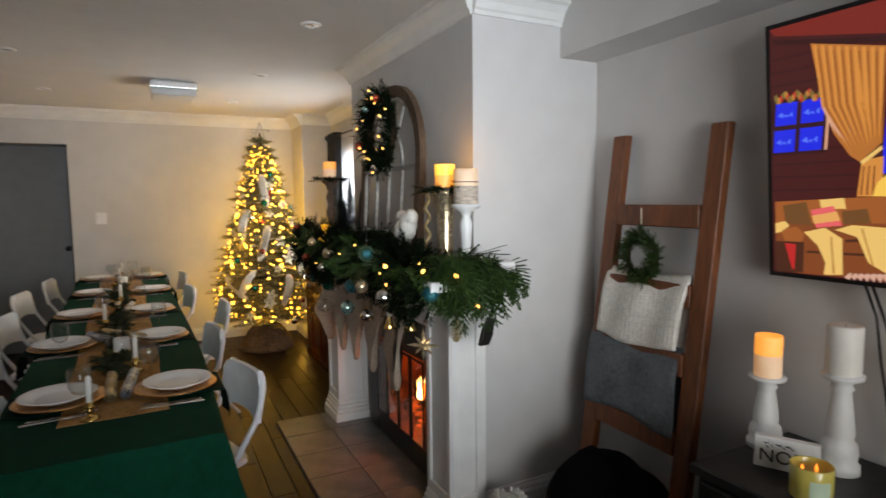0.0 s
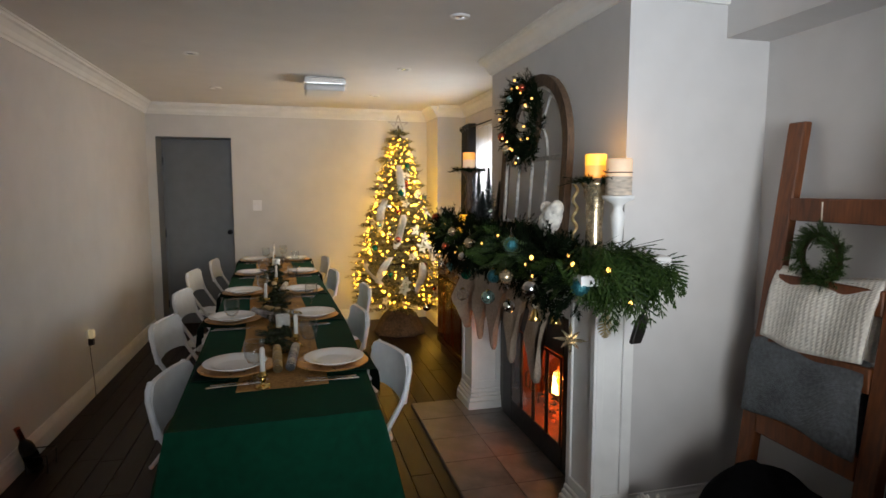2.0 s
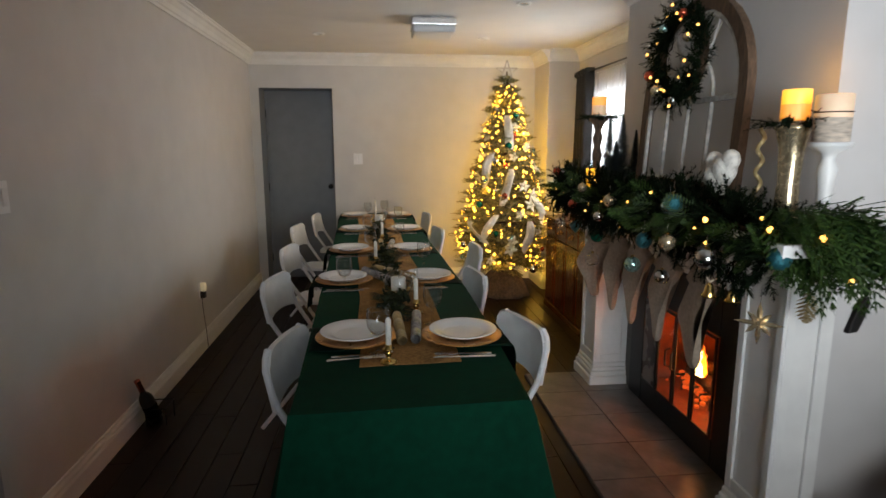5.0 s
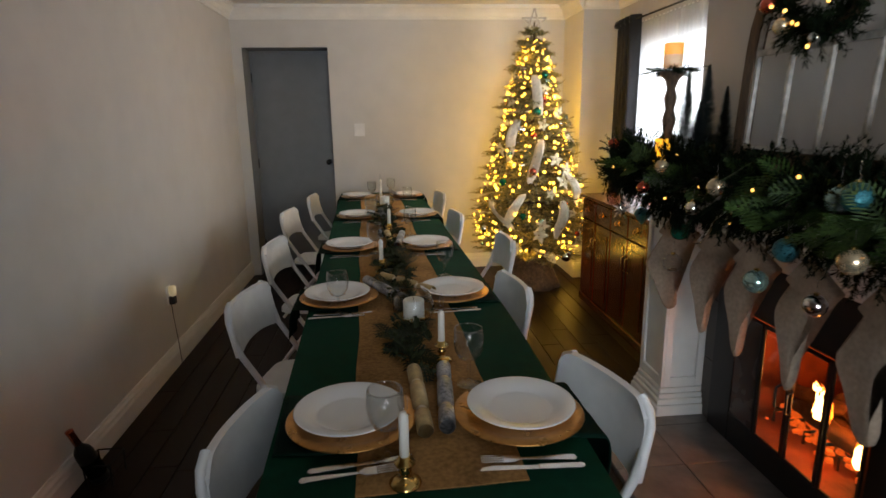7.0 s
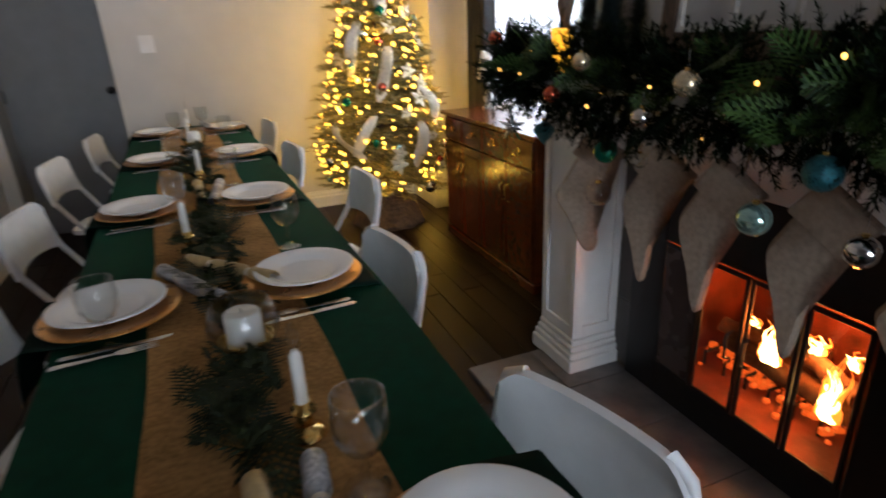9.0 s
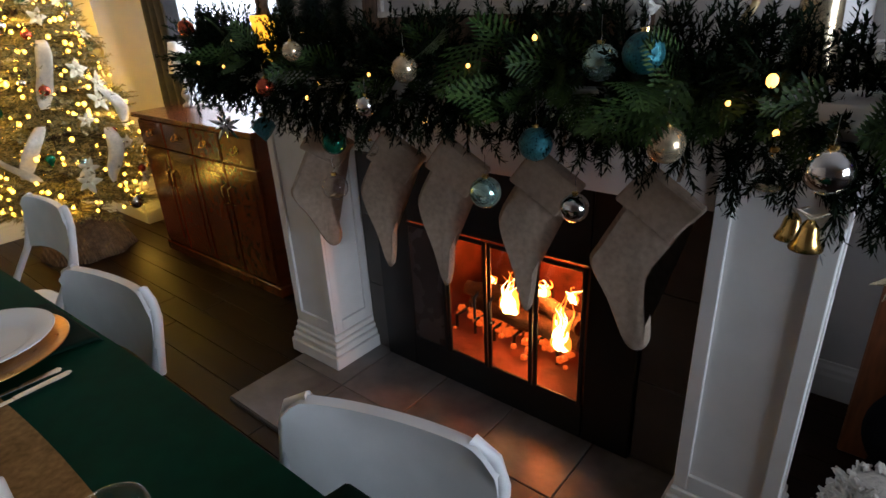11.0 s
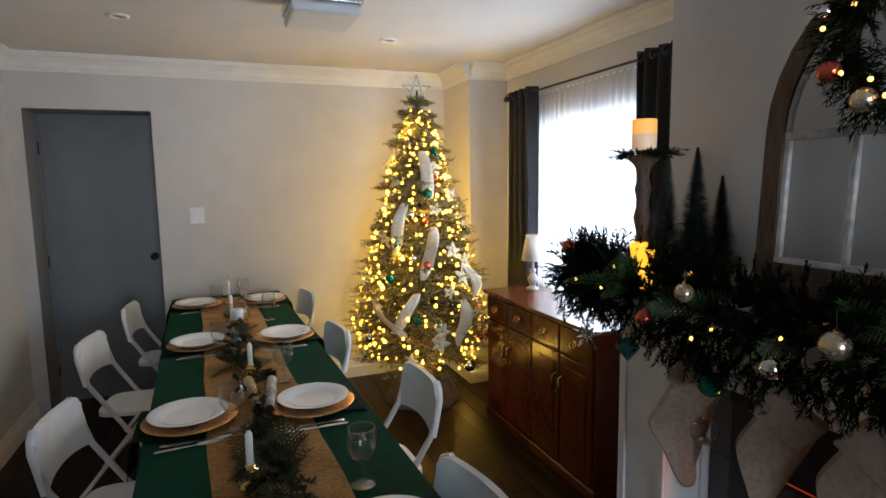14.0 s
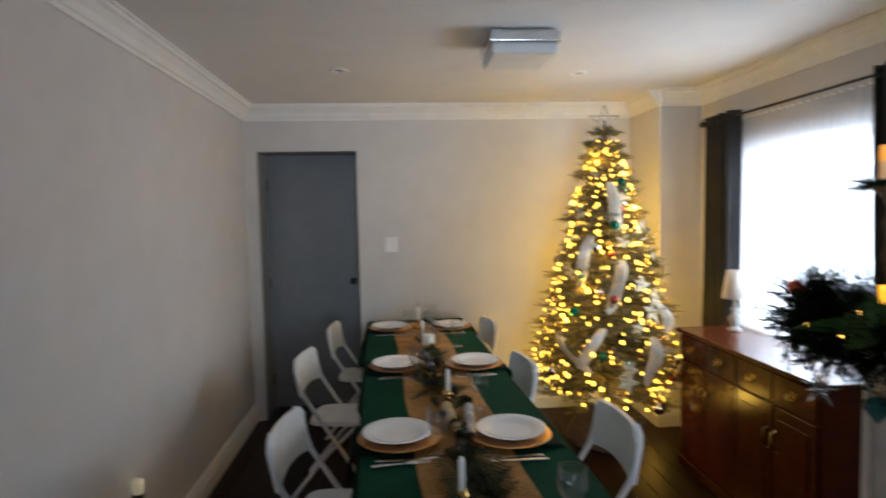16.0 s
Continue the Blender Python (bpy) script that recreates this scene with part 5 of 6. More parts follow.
core = Soup()
core.tube([garland_centre(k / 24) for k in range(25)], 0.03, 7)
part("vine", core, "bark", gl)
fir, ced = Soup(), Soup()
for k in range(980):
    t = rg.random()
    c = garland_centre(t)
    a = rg.uniform(0, 6.283)
    out = Vector((math.cos(a) * 1.05 - 0.12, rg.gauss(0, 0.35), math.sin(a) * 1.0))
    if t < 0.05:
        out.y += 0.8
    p = c + Vector((out.x * 0.05, 0, out.z * 0.05))
    L = rg.uniform(0.07, 0.135) * (1.12 if t < 0.14 else 1.0)
    e = p + out.normalized() * L
    if e.x > BX - 0.02 and e.y > BS:
        continue
    if e.z < SHELF + 0.01 and e.x > 1.08:
        out.z = abs(out.z) * 0.4 + 0.1
    sprig(fir, p, out, L, rg, 52, 0.021, 0.0050, 0.9)
    if k % 3 == 0:
        q = p + out.normalized() * L * 0.5
        sprig(fir, q, around(out, rg, 0.7), L * 0.7, rg, 30, 0.026, 0.0046, 1.0)
# fuller clump at the far end
for k in range(640):
    c = garland_centre(rg.uniform(0, 0.11)) + Vector((rg.gauss(-0.01, 0.04), rg.gauss(0.01, 0.035), rg.gauss(0.0, 0.045)))
    d = Vector((rg.gauss(-0.2, 1), rg.gauss(0.4, 0.9), rg.gauss(0, 1)))
    e = c + d.normalized() * 0.13
    if e.x < BX - 0.03 or e.y > BN + 0.03:
        sprig(fir, c, d, rg.uniform(0.06, 0.10), rg, 50, 0.018, 0.0050, 1.0)
# trailing fir below the shelf edge
for k in range(170):
    t = rg.random()
    c = garland_centre(t) + Vector((-0.09 - rg.random() * 0.05, 0, -0.04 - rg.random() * 0.04))
    sprig(fir, c, Vector((rg.uniform(-0.5, 0.1), rg.gauss(0, 0.5), -1)), rg.uniform(0.06, 0.11), rg, 40, 0.027, 0.0046, 1.0)
# brighter cedar tufts on the room side
for yc, zc in ((2.62, 1.16), (2.42, 1.17), (2.30, 1.22), (2.75, 1.27), (3.62, 1.27)):
    for k in range(4):
        c = Vector((1.03 + rg.gauss(0, 0.02), yc + rg.gauss(0, 0.05), zc + rg.gauss(0, 0.03)))
        frond(ced, c, Vector((-0.9, rg.gauss(0, 0.7), rg.gauss(-0.1, 0.6))), rg.uniform(0.09, 0.16), rg, Vector((-0.6, rg.gauss(0, 0.4), 0.9)), 0.6)
# cedar: some among the fir, and a drooping fan over the near end
for k in range(44):
    t = rg.random() ** 0.8
    c = garland_centre(t) + Vector((-0.06, 0, 0.02))
    d = Vector((-0.6 + rg.gauss(0, 0.3), rg.gauss(0, 0.6), rg.uniform(-0.7, 0.8)))
    frond(ced, c, d, rg.uniform(0.09, 0.15), rg, Vector((-1, rg.gauss(0, 0.5), 0.4)), 0.6)
for k in range(66):
    c = Vector((rg.uniform(1.08, 1.36), rg.uniform(1.92, 2.06), rg.uniform(1.20, 1.30)))
    d = Vector((rg.uniform(-0.15, 0.6), -0.8 - rg.random() * 0.4, rg.uniform(-0.3, 0.45)))
    frond(ced, c, d, rg.uniform(0.16, 0.30), rg, Vector((rg.gauss(0, 0.4), 0.3, 1)), 3.6)
for k in range(34):
    c = Vector((rg.uniform(1.30, 1.44), rg.uniform(1.90, 1.98), rg.uniform(1.215, 1.25)))
    frond(ced, c, Vector((rg.uniform(-0.2, 0.5), -0.7 - rg.random() * 0.4, rg.uniform(-0.4, 0.3))), rg.uniform(0.12, 0.22), rg, Vector((rg.gauss(0, 0.4), 0.3, 1)), 2.6)
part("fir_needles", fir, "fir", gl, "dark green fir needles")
part("cedar_fronds", ced, "cedar", gl, "bright green cedar fronds")
gb = Soup()
for k in range(14):
    t = (k + rg.random()) / 14
    c = garland_centre(t)
    a = rg.uniform(1.9, 4.4)
    gb.ball(c + Vector((math.cos(a) * 0.155, 0, math.sin(a) * 0.13)), rg.uniform(0.004, 0.0065), 7, 5, 1.2)
for y, z, x in ((1.83, 1.226, 1.159), (1.804, 1.102, 1.237), (1.937, 1.238, 1.07), (2.17, 1.24, 1.0)):
    gb.ball((x, y, z), 0.009, 8, 6, 1.2)
tagged(part("light_string", gb, "bulb_soft", gl, "small warm bulbs"), kind="stuff")

# things tucked in the garland
for nm, x, y, z, mt, r, kd, lb in (
        ("christmas_ball", 0.995, 2.702, 0.975, "mint", 0.036, "ball", "pale mint glass ball hanging below the garland"),
        ("christmas_ball", 1.03, 2.50, 0.965, "silver", 0.031, "ball", "silver glass ball hanging below the garland"),
        ("christmas_ball", 1.055, 3.28, 1.012, "emerald", 0.036, "ball", "emerald green glass ball hanging below the garland"),
        ("christmas_ball", 1.03, 3.27, 0.885, "champagne", 0.038, "clear", "clear glass ball hanging before a stocking"),
        ("christmas_ornament", 1.055, 3.625, 1.023, "teal", 0.040, "diamond", "teal glitter lantern ornament under the garland"),
        ("christmas_ball", 0.975, 2.563, 1.105, "teal", 0.034, "ball", "teal blue glitter ball in the garland"),
        ("christmas_ball", 0.985, 2.365, 1.278, "teal", 0.035, "ball", "large teal lattice ball on the garland"),
        ("christmas_ball", 0.935, 2.296, 1.142, "champagne", 0.031, "ball", "pale rose gold ball in the garland"),
        ("christmas_ball", 1.00, 2.15, 1.10, "champagne", 0.036, "clear", "clear iridescent ball at the end of the garland"),
        ("christmas_ball", 0.953, 2.07, 1.125, "silver", 0.034, "ball", "clear silver ball near the end of the garland"),
        ("christmas_ball", 1.02, 2.458, 1.257, "mint", 0.034, "ball", "mint green ball set in the garland"),
        ("christmas_ball", 1.085, 1.904, 1.153, "teal", 0.036, "ball", "teal glitter ball at the near end of the garland"),
        ("christmas_ball", 1.03, 3.10, 1.02, "champagne", 0.022, "clear", "small clear glass bauble under the garland"),
        ("christmas_ball", 0.97, 3.45, 1.17, "copper", 0.026, "ball", "copper red ball tucked in the garland"),
        ("christmas_ball", 0.95, 2.88, 1.24, "champagne", 0.030, "ball", "champagne ball tucked in the garland"),
        ("christmas_ball", 0.955, 3.02, 1.15, "silver", 0.026, "ball", "silver ball tucked in the garland"),
        ("christmas_ball", 1.02, 3.92, 1.33, "copper", 0.026, "ball", "copper red ball at the far end of the garland"),
        ("christmas_ball", 0.97, 3.30, 1.27, "champagne", 0.026, "ball", "gold ball tucked in the garland")):
    ornament(nm, pose(x, y, z), mt, lb, r, kd, group="garland ornaments")


def snowflake(m, label, r, material, points=8):
    o = thing("snowflake_ornament", m, label, "ornament", "garland ornaments")
    for i in range(points):
        a = 6.283 * i / points
        L = r * (1.0 if i % 2 == 0 else 0.72)
        part("ray", lathe([(0, 0), (r * 0.10, r * 0.22), (r * 0.11, L * 0.55), (0, L)], 4), material, o, at=Matrix.Rotation(a, 4, "X"))
    part("hub", lathe([(0, -r * 0.16), (r * 0.16, 0), (0, r * 0.16)], 8), material, o)
    part("string", tube([(0, 0, r * 0.9), (0, 0, r * 1.7)], 0.0008, 4), "steel", o)
    return o


snowflake(pose(1.07, 1.945, 0.94, 0, 0, 50), "champagne glitter snowflake hanging before the pilaster", 0.072, "champagne")
snowflake(pose(1.035, 3.822, 1.015, 0, 0, 35), "crystal star ornament hanging off the garland", 0.062, "silver", 10)


def bell(m, label):
    o = thing("bell_ornament", m, label, "ornament", "garland ornaments")
    part("bell", lathe([(0.024, -0.028), (0.025, -0.026), (0.017, -0.010), (0.013, 0.010), (0.006, 0.020), (0, 0.022)], 18), "brass", o, smooth=True)
    part("clapper", lathe([(0, -0.036), (0.006, -0.031), (0, -0.026)], 10), "brass", o, smooth=True)
    part("bow", tube([(0, 0, 0.022), (0, -0.02, 0.035), (0, 0, 0.026), (0, 0.02, 0.035), (0, 0, 0.022)], 0.003, 5), "ribbon", o)
    return o


bell(pose(1.09, 2.117, 0.99), "gold bell hanging at the end of the garland")
bell(pose(0.98, 2.08, 1.02), "gold bell hanging before the pilaster")
pc = thing("pine_cone", pose(1.20, 1.91, 1.003), "small gold-dusted pine cone hanging from the garland", "pine cone")
s = Soup()
for k in range(90):
    z = 0.045 - 0.10 * k / 90
    a = k * 2.399
    R = 0.030 * math.sin(math.pi * min(1, (k + 8) / 100)) ** 0.7
    d = Vector((math.cos(a), math.sin(a), -0.4)).normalized()
    s.blade(Vector((0.3 * R * math.cos(a), 0.3 * R * math.sin(a), z)), d, R, 0.014, Vector((-math.sin(a), math.cos(a), 0)))
part("scales", s, "goldpaper", pc)
part("axis", tube([(0, 0, -0.05), (0, 0, 0.12)], 0.004, 6), "bark", pc)
tagp = thing("stocking_holder_tag", pose(1.29, 1.823, 0.99, 12, 8, 30), "dark slate tag hanging from the garland end", "tag")
part("tag", prism([(-0.036, -0.05), (0.036, -0.05), (0.044, -0.01), (0.036, 0.05), (0.01, 0.065), (-0.015, 0.065), (-0.04, 0.035)], -0.008, 0.008, "y", 0.003), "darkwood", tagp)
part("strap", tube([(0, 0, 0.05), (0.01, 0.01, 0.12), (0.01, 0.06, 0.2), (0.0, 0.12, 0.245)], 0.004, 6), "blackcloth", tagp)


def stocking(m, label, scale=1.0, slim=False):
    """A long stocking that hangs aslant, toe down."""
    o = thing("christmas_stocking", m, label, "stocking", "stockings on the mantel")
    key = [(-0.055, 0.035), (0.055, -0.035), (-0.020, -0.165), (-0.036, -0.235), (-0.022, -0.36), (-0.040, -0.395), (-0.075, -0.385), (-0.125, -0.285), (-0.172, -0.205), (-0.150, -0.145)]
    if slim:
        key = [(-0.055, 0.035), (0.055, -0.035), (-0.012, -0.115), (-0.046, -0.215), (-0.060, -0.34), (-0.070, -0.385), (-0.088, -0.378), (-0.112, -0.285), (-0.150, -0.175), (-0.140, -0.110)]
    pts = []
    n = len(key)
    for i in range(n):
        p0, p1, p2, p3 = (Vector(key[(i + k - 1) % n]) for k in range(4))
        steps = 1 if i == 0 else 4
        for q in range(steps):
            t = q / steps
            c = 0.5 * (2 * p1 + (p2 - p0) * t + (2 * p0 - 5 * p1 + 4 * p2 - p3) * t * t + (3 * p1 - p0 - 3 * p2 + p3) * t ** 3) if i not in (0, 1, n - 1) else p1.lerp(p2, t)
            pts.append((c.x * scale, c.y * scale))
    bm = bmesh.new()
    cx, cz = sum(p[0] for p in pts) / len(pts), sum(p[1] for p in pts) / len(pts)
    rows = []
    for f, d in ((0.90, -0.017), (1.0, -0.008), (1.0, 0.008), (0.90, 0.017)):
        rows.append([bm.verts.new((d, cx + (a - cx) * f, cz + (b - cz) * f)) for a, b in pts])
    for a, b in zip(rows, rows[1:]):
        for j in range(len(pts)):
            k = (j + 1) % len(pts)
            bm.faces.new((a[j], a[k], b[k], b[j]))
    bm.faces.new(rows[0])
    bm.faces.new(rows[-1])
    bmesh.ops.triangulate(bm, faces=[f for f in bm.faces if len(f.verts) > 4])
    part("body", bm, "stocking", o, smooth="auto")
    q = [(-0.060, 0.038), (0.060, -0.040), (0.000, -0.118), (-0.122, -0.042)]
    part("cuff", prism([(a * scale, b * scale) for a, b in q], -0.020, 0.020, "x", 0.005), "stocking", o, "folded cuff with a seam")
    part("loop", tube([(0, 0.0, 0.01), (0, 0.01, 0.07), (0.005, 0.0, 0.11)], 0.004, 6), "stocking", o)
    return o


for (x, y, z, a, sc, slim) in ((1.13, 3.36, 1.02, 222, 0.94, False), (1.12, 3.06, 1.02, 198, 0.98, True), (1.12, 2.845, 1.02, 190, 1.0, True), (1.12, 2.585, 1.02, 186, 1.0, True), (1.12, 2.325, 1.015, 180, 1.0, False)):
    stocking(pose(x, y, z, 0, 0, a), "oatmeal woven stocking hanging from the mantel shelf", sc, slim)

# ---- arched window mirror ----
MY, MW, MZ0, MZS = 2.917, 0.440, 1.215, 1.705
mm = pose(1.30, MY, MZ0, 0, 3.2, 0)
mi = thing("arched_window_frame", mm, "arched old wooden window frame leaning on the wall over the mantel", "window frame")
hs = MZS - MZ0


def arch(r, zc, n=18, base=None):
    """Outline from the right foot over the arch to the left foot, as (y, z)."""
    pts = [(-r, base if base is not None else 0.0)]
    pts += [(-r * math.cos(math.pi * k / n), zc + r * math.sin(math.pi * k / n)) for k in range(n + 1)]
    pts.append((r, base if base is not None else 0.0))
    return pts


bm = bmesh.new()
o_, i_ = arch(MW, hs), arch(MW - 0.056, hs, base=0.118)
for x in (-0.018, 0.018):
    for (a, b), (c, d) in zip(zip(o_, o_[1:]), zip(i_, i_[1:])):
        bm.faces.new([bm.verts.new((x, *p)) for p in (a, b, d, c)])
    bm.faces.new([bm.verts.new((x, *p)) for p in (o_[0], i_[0], i_[-1], o_[-1])])
bmesh.ops.remove_doubles(bm, verts=bm.verts, dist=1e-5)
ed = [e for e in bm.edges if len(e.link_faces) == 1]
front = [e for e in ed if e.verts[0].co.x < 0]
for e in front:
    a, b = e.verts
    a2 = min(bm.verts, key=lambda v: (v.co - Vector((0.018, a.co.y, a.co.z))).length)
    b2 = min(bm.verts, key=lambda v: (v.co - Vector((0.018, b.co.y, b.co.z))).length)
    bm.faces.new((a, b, b2, a2))
part("frame", bm, "oldwood", mi, "worn brown wooden frame")
ri = MW - 0.056
for k in range(5):
    y = -ri + 0.009 + (2 * ri - 0.018) * k / 4
    part("muntin", box(-0.012, 0.004, y - 0.008, y + 0.008, 0.119, hs - 0.03, 0.002), "palewood", mi, "chipped pale glazing bar")
part("muntin", box(-0.013, 0.003, -ri, ri, hs - 0.03, hs - 0.006, 0.002), "palewood", mi, "chipped pale glazing bar")
part("muntin", box(-0.013, 0.003, -ri, ri, 0.118, 0.134, 0.002), "palewood", mi, "chipped pale glazing bar")
for rr in (ri - 0.008, ri * 0.50):
    part("arched_muntin", tube([(-0.006, -rr * math.cos(math.pi * k / 20), hs - 0.01 + rr * math.sin(math.pi * k / 20)) for k in range(21)], 0.009, 6), "palewood", mi, "chipped pale arched bar", True)
for a in (60, 120):
    part("radial_muntin", tube([(-0.006, ri * 0.5 * math.cos(radians(a)), hs - 0.01 + ri * 0.5 * math.sin(radians(a))), (-0.006, ri * 0.98 * math.cos(radians(a)), hs - 0.01 + ri * 0.98 * math.sin(radians(a)))], 0.008, 6), "palewood", mi, "chipped pale bar")

# ---- wreaths ----


def wreath(m, R, thick, label, seed, sprigs, material, lit=0, balls=()):
    """A ring of sprigs in the local x-z plane, facing -y."""
    w = thing("wreath", m, label, "wreath", "wreaths")
    r = random.Random(seed)
    ring = Soup()
    ring.tube([(R * math.cos(6.283 * k / 24), 0, R * math.sin(6.283 * k / 24)) for k in range(25)], thick * 0.25, 6)
    part("ring", ring, "bark", w)
    s = Soup()
    for k in range(sprigs):
        a = r.random() * 6.283
        c = Vector((R * math.cos(a), 0, R * math.sin(a)))
        tang, rad = Vector((-math.sin(a), 0, math.cos(a))), Vector((math.cos(a), 0, math.sin(a)))
        b = r.random() * 6.283
        d = rad * math.cos(b) + Vector((0, -abs(math.sin(b)), 0)) + tang * r.uniform(0.2, 1.1)
        sprig(s, c, d, thick * r.uniform(0.9, 1.6), r, 32, thick * 0.42, thick * 0.05, 0.9)
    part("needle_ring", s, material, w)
    if lit:
        s = Soup()
        for k in range(lit):
            a = 6.283 * (k + r.random()) / lit
            q = R + r.uniform(-1, 1) * thick * 0.7
            s.ball((q * math.cos(a), -thick * r.uniform(0.75, 1.05), q * math.sin(a)), 0.0062, 7, 5)
        tagged(part("light_string", s, "bulb_soft", w, "small warm bulbs"), kind="stuff")
    for k, (mt, a, q, rb) in enumerate(balls):
        part("bauble", lathe([(0, -rb)] + [(rb * math.cos(radians(t)), rb * math.sin(radians(t))) for t in range(-70, 80, 20)] + [(0, rb)], 14), mt, w, smooth=True, at=pose(q * math.cos(radians(a)), -thick * 0.85, q * math.sin(radians(a))))
    return w


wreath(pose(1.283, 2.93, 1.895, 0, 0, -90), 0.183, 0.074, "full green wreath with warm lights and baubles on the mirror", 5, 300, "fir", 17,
       [("copper", 200, 0.20, 0.028), ("champagne", 235, 0.18, 0.030), ("silver", 160, 0.22, 0.018), ("copper", 60, 0.19, 0.02), ("silver", 285, 0.21, 0.02), ("champagne", 20, 0.16, 0.022), ("mint", 120, 0.15, 0.02)])
wreath(pose(1.995, 1.705, 1.260, 0, 0, -98), 0.092, 0.046, "small green boxwood wreath hung on the ladder rung", 8, 230, "cedar")

# ---- candles and stands on the mantel ----


def pillar_candle(m, r, h, label, lit="waxlit", body="waxdim"):
    c = thing("pillar_candle", m, label, "candle", "pillar candles")
    part("wax", lathe([(0, 0.001), (r * 0.98, 0.001), (r, 0.004), (r, h * 0.52), (r * 0.99, h * 0.53)], 28), body, c, "cream wax", True)
    part("lit_rim", lathe([(r * 0.99, h * 0.53), (r, h * 0.55), (r * 1.0, h * 0.97), (r * 0.96, h), (r * 0.86, h * 0.985), (r * 0.8, h * 0.9), (0, h * 0.88)], 28, None, 0.02, random.Random(2)), lit, c, "glowing upper wax", True)
    return c


def collar(m, r, seed, label="fir sprigs lying round a candle"):
    s = Soup()
    q = random.Random(seed)
    for k in range(26):
        a = q.random() * 6.283
        sprig(s, Vector((r * 0.5 * math.cos(a), r * 0.5 * math.sin(a), 0.006)), Vector((math.cos(a), math.sin(a), q.uniform(-0.25, 0.2))), r * q.uniform(0.6, 1.1), q, 26, 0.026, 0.0035)
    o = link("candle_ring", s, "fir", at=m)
    return tagged(o, label, "candle ring", "candle rings")


# far stand, carved dark wood
stf = thing("candle_holder", pose(1.22, 3.765, SHELF), "tall dark turned wood candle holder at the end of the mantel", "candle holder")
part("column", lathe([(0, 0), (0.06, 0), (0.06, 0.02), (0.035, 0.04), (0.022, 0.10), (0.030, 0.14), (0.019, 0.18), (0.032, 0.24), (0.019, 0.29), (0.030, 0.34), (0.018, 0.38), (0.030, 0.42), (0.055, 0.445), (0.058, 0.458), (0, 0.458)], 24), "oldwood", stf, smooth=True)
collar(pose(1.22, 3.765, SHELF + 0.459), 0.10, 3)
pillar_candle(pose(1.22, 3.765, SHELF + 0.475), 0.042, 0.105, "lit flameless cream pillar candle on a wooden holder")
for x, y, z in ((1.17, 3.72, 0.10), (1.15, 3.66, 0.08), (1.12, 3.63, 0.015)):
    v = thing("votive_candle", pose(x, y, SHELF + z), "small glowing amber votive candle among the greens", "votive candle", "votives")
    part("cup", lathe([(0, 0.002), (0.024, 0.002), (0.030, 0.055), (0.028, 0.056), (0.022, 0.008), (0, 0.008)], 20), "waxglow", v, smooth=True)
    part("foot", lathe([(0, -z + 0.002), (0.02, -z + 0.002), (0.014, 0), (0, 0)], 14), "bark", v)
# bottle brush trees


def brush_tree(x, y, top, r, material, label, seed):
    o = thing("bottlebrush_tree", pose(x, y, SHELF), label, "decorative tree", "bottle brush trees")
    h = top - SHELF
    q = random.Random(seed)
    part("base", lathe([(0, 0.001), (0.025, 0.001), (0.025, 0.02), (0.006, 0.024), (0, 0.024)], 14), "bark", o)
    part("stem", tube([(0, 0, 0.02), (0, 0, h)], 0.003, 6), "bark", o)
    s = Soup()
    for k in range(4200):
        t = q.random() ** 0.8
        z = 0.06 + (h - 0.06) * t
        a = q.random() * 6.283
        d = Vector((math.cos(a), math.sin(a), q.uniform(0.0, 0.35)))
        s.blade(Vector((0, 0, z)), d.normalized(), (r * (1 - t) + 0.006) * q.uniform(0.8, 1.1), 0.006, d.cross(Vector((0, 0, 1))).normalized())
    part("bristles", s, material, o)
    return o


brush_tree(1.31, 3.61, 1.675, 0.105, "bottlebrush", "dark green bottle brush tree on the mantel", 1)
brush_tree(1.27, 3.70, 1.66, 0.085, "frosted", "frosted bottle brush tree on the mantel", 2)
brush_tree(1.25, 3.55, 1.52, 0.085, "bottlebrush", "short dark bottle brush tree on the mantel", 3)
brush_tree(1.37, 3.56, 1.58, 0.075, "frosted", "pale green bottle brush tree on the mantel", 4)
# near end: glittered pedestal with lit candle, white stand with birch candle
ps = thing("candle_pedestal", pose(1.286, 2.165, SHELF), "rose silver glittered pedestal holding a candle", "candle holder")
part("column", lathe([(0, 0), (0.055, 0), (0.055, 0.015), (0.040, 0.05), (0.034, 0.16), (0.040, 0.28), (0.052, 0.335), (0.058, 0.345), (0.058, 0.355), (0, 0.355)], 28), "champagne", ps, smooth=True)
collar(pose(1.286, 2.165, SHELF + 0.356), 0.10, 5)
pillar_candle(pose(1.286, 2.165, SHELF + 0.372), 0.044, 0.10, "lit glowing yellow pillar candle on the mantel", "waxglow", "waxlit")
lamp("candle_glow", "POINT", pose(1.286, 2.165, SHELF + 0.50), 0.32, (1.0, 0.50, 0.08), 0.03)
tw = thing("twisted_stick", pose(1.25, 2.275, SHELF), "gold twisted decorative stick standing on the mantel", "ornament")
part("stick", tube([(0.010 * math.cos(k * 0.9), 0.010 * math.sin(k * 0.9), 0.35 * k / 30) for k in range(31)], 0.008, 6), "goldpaper", tw, smooth=True)
ws = thing("candle_holder", pose(1.32, 2.04, SHELF), "white painted turned candle holder on the mantel", "candle holder")
part("column", lathe([(0, 0), (0.055, 0), (0.055, 0.02), (0.030, 0.035), (0.018, 0.08), (0.024, 0.16), (0.030, 0.215), (0.018, 0.245), (0.024, 0.265), (0.062, 0.285), (0.064, 0.298), (0, 0.298)], 28), "mantel", ws, smooth=True)
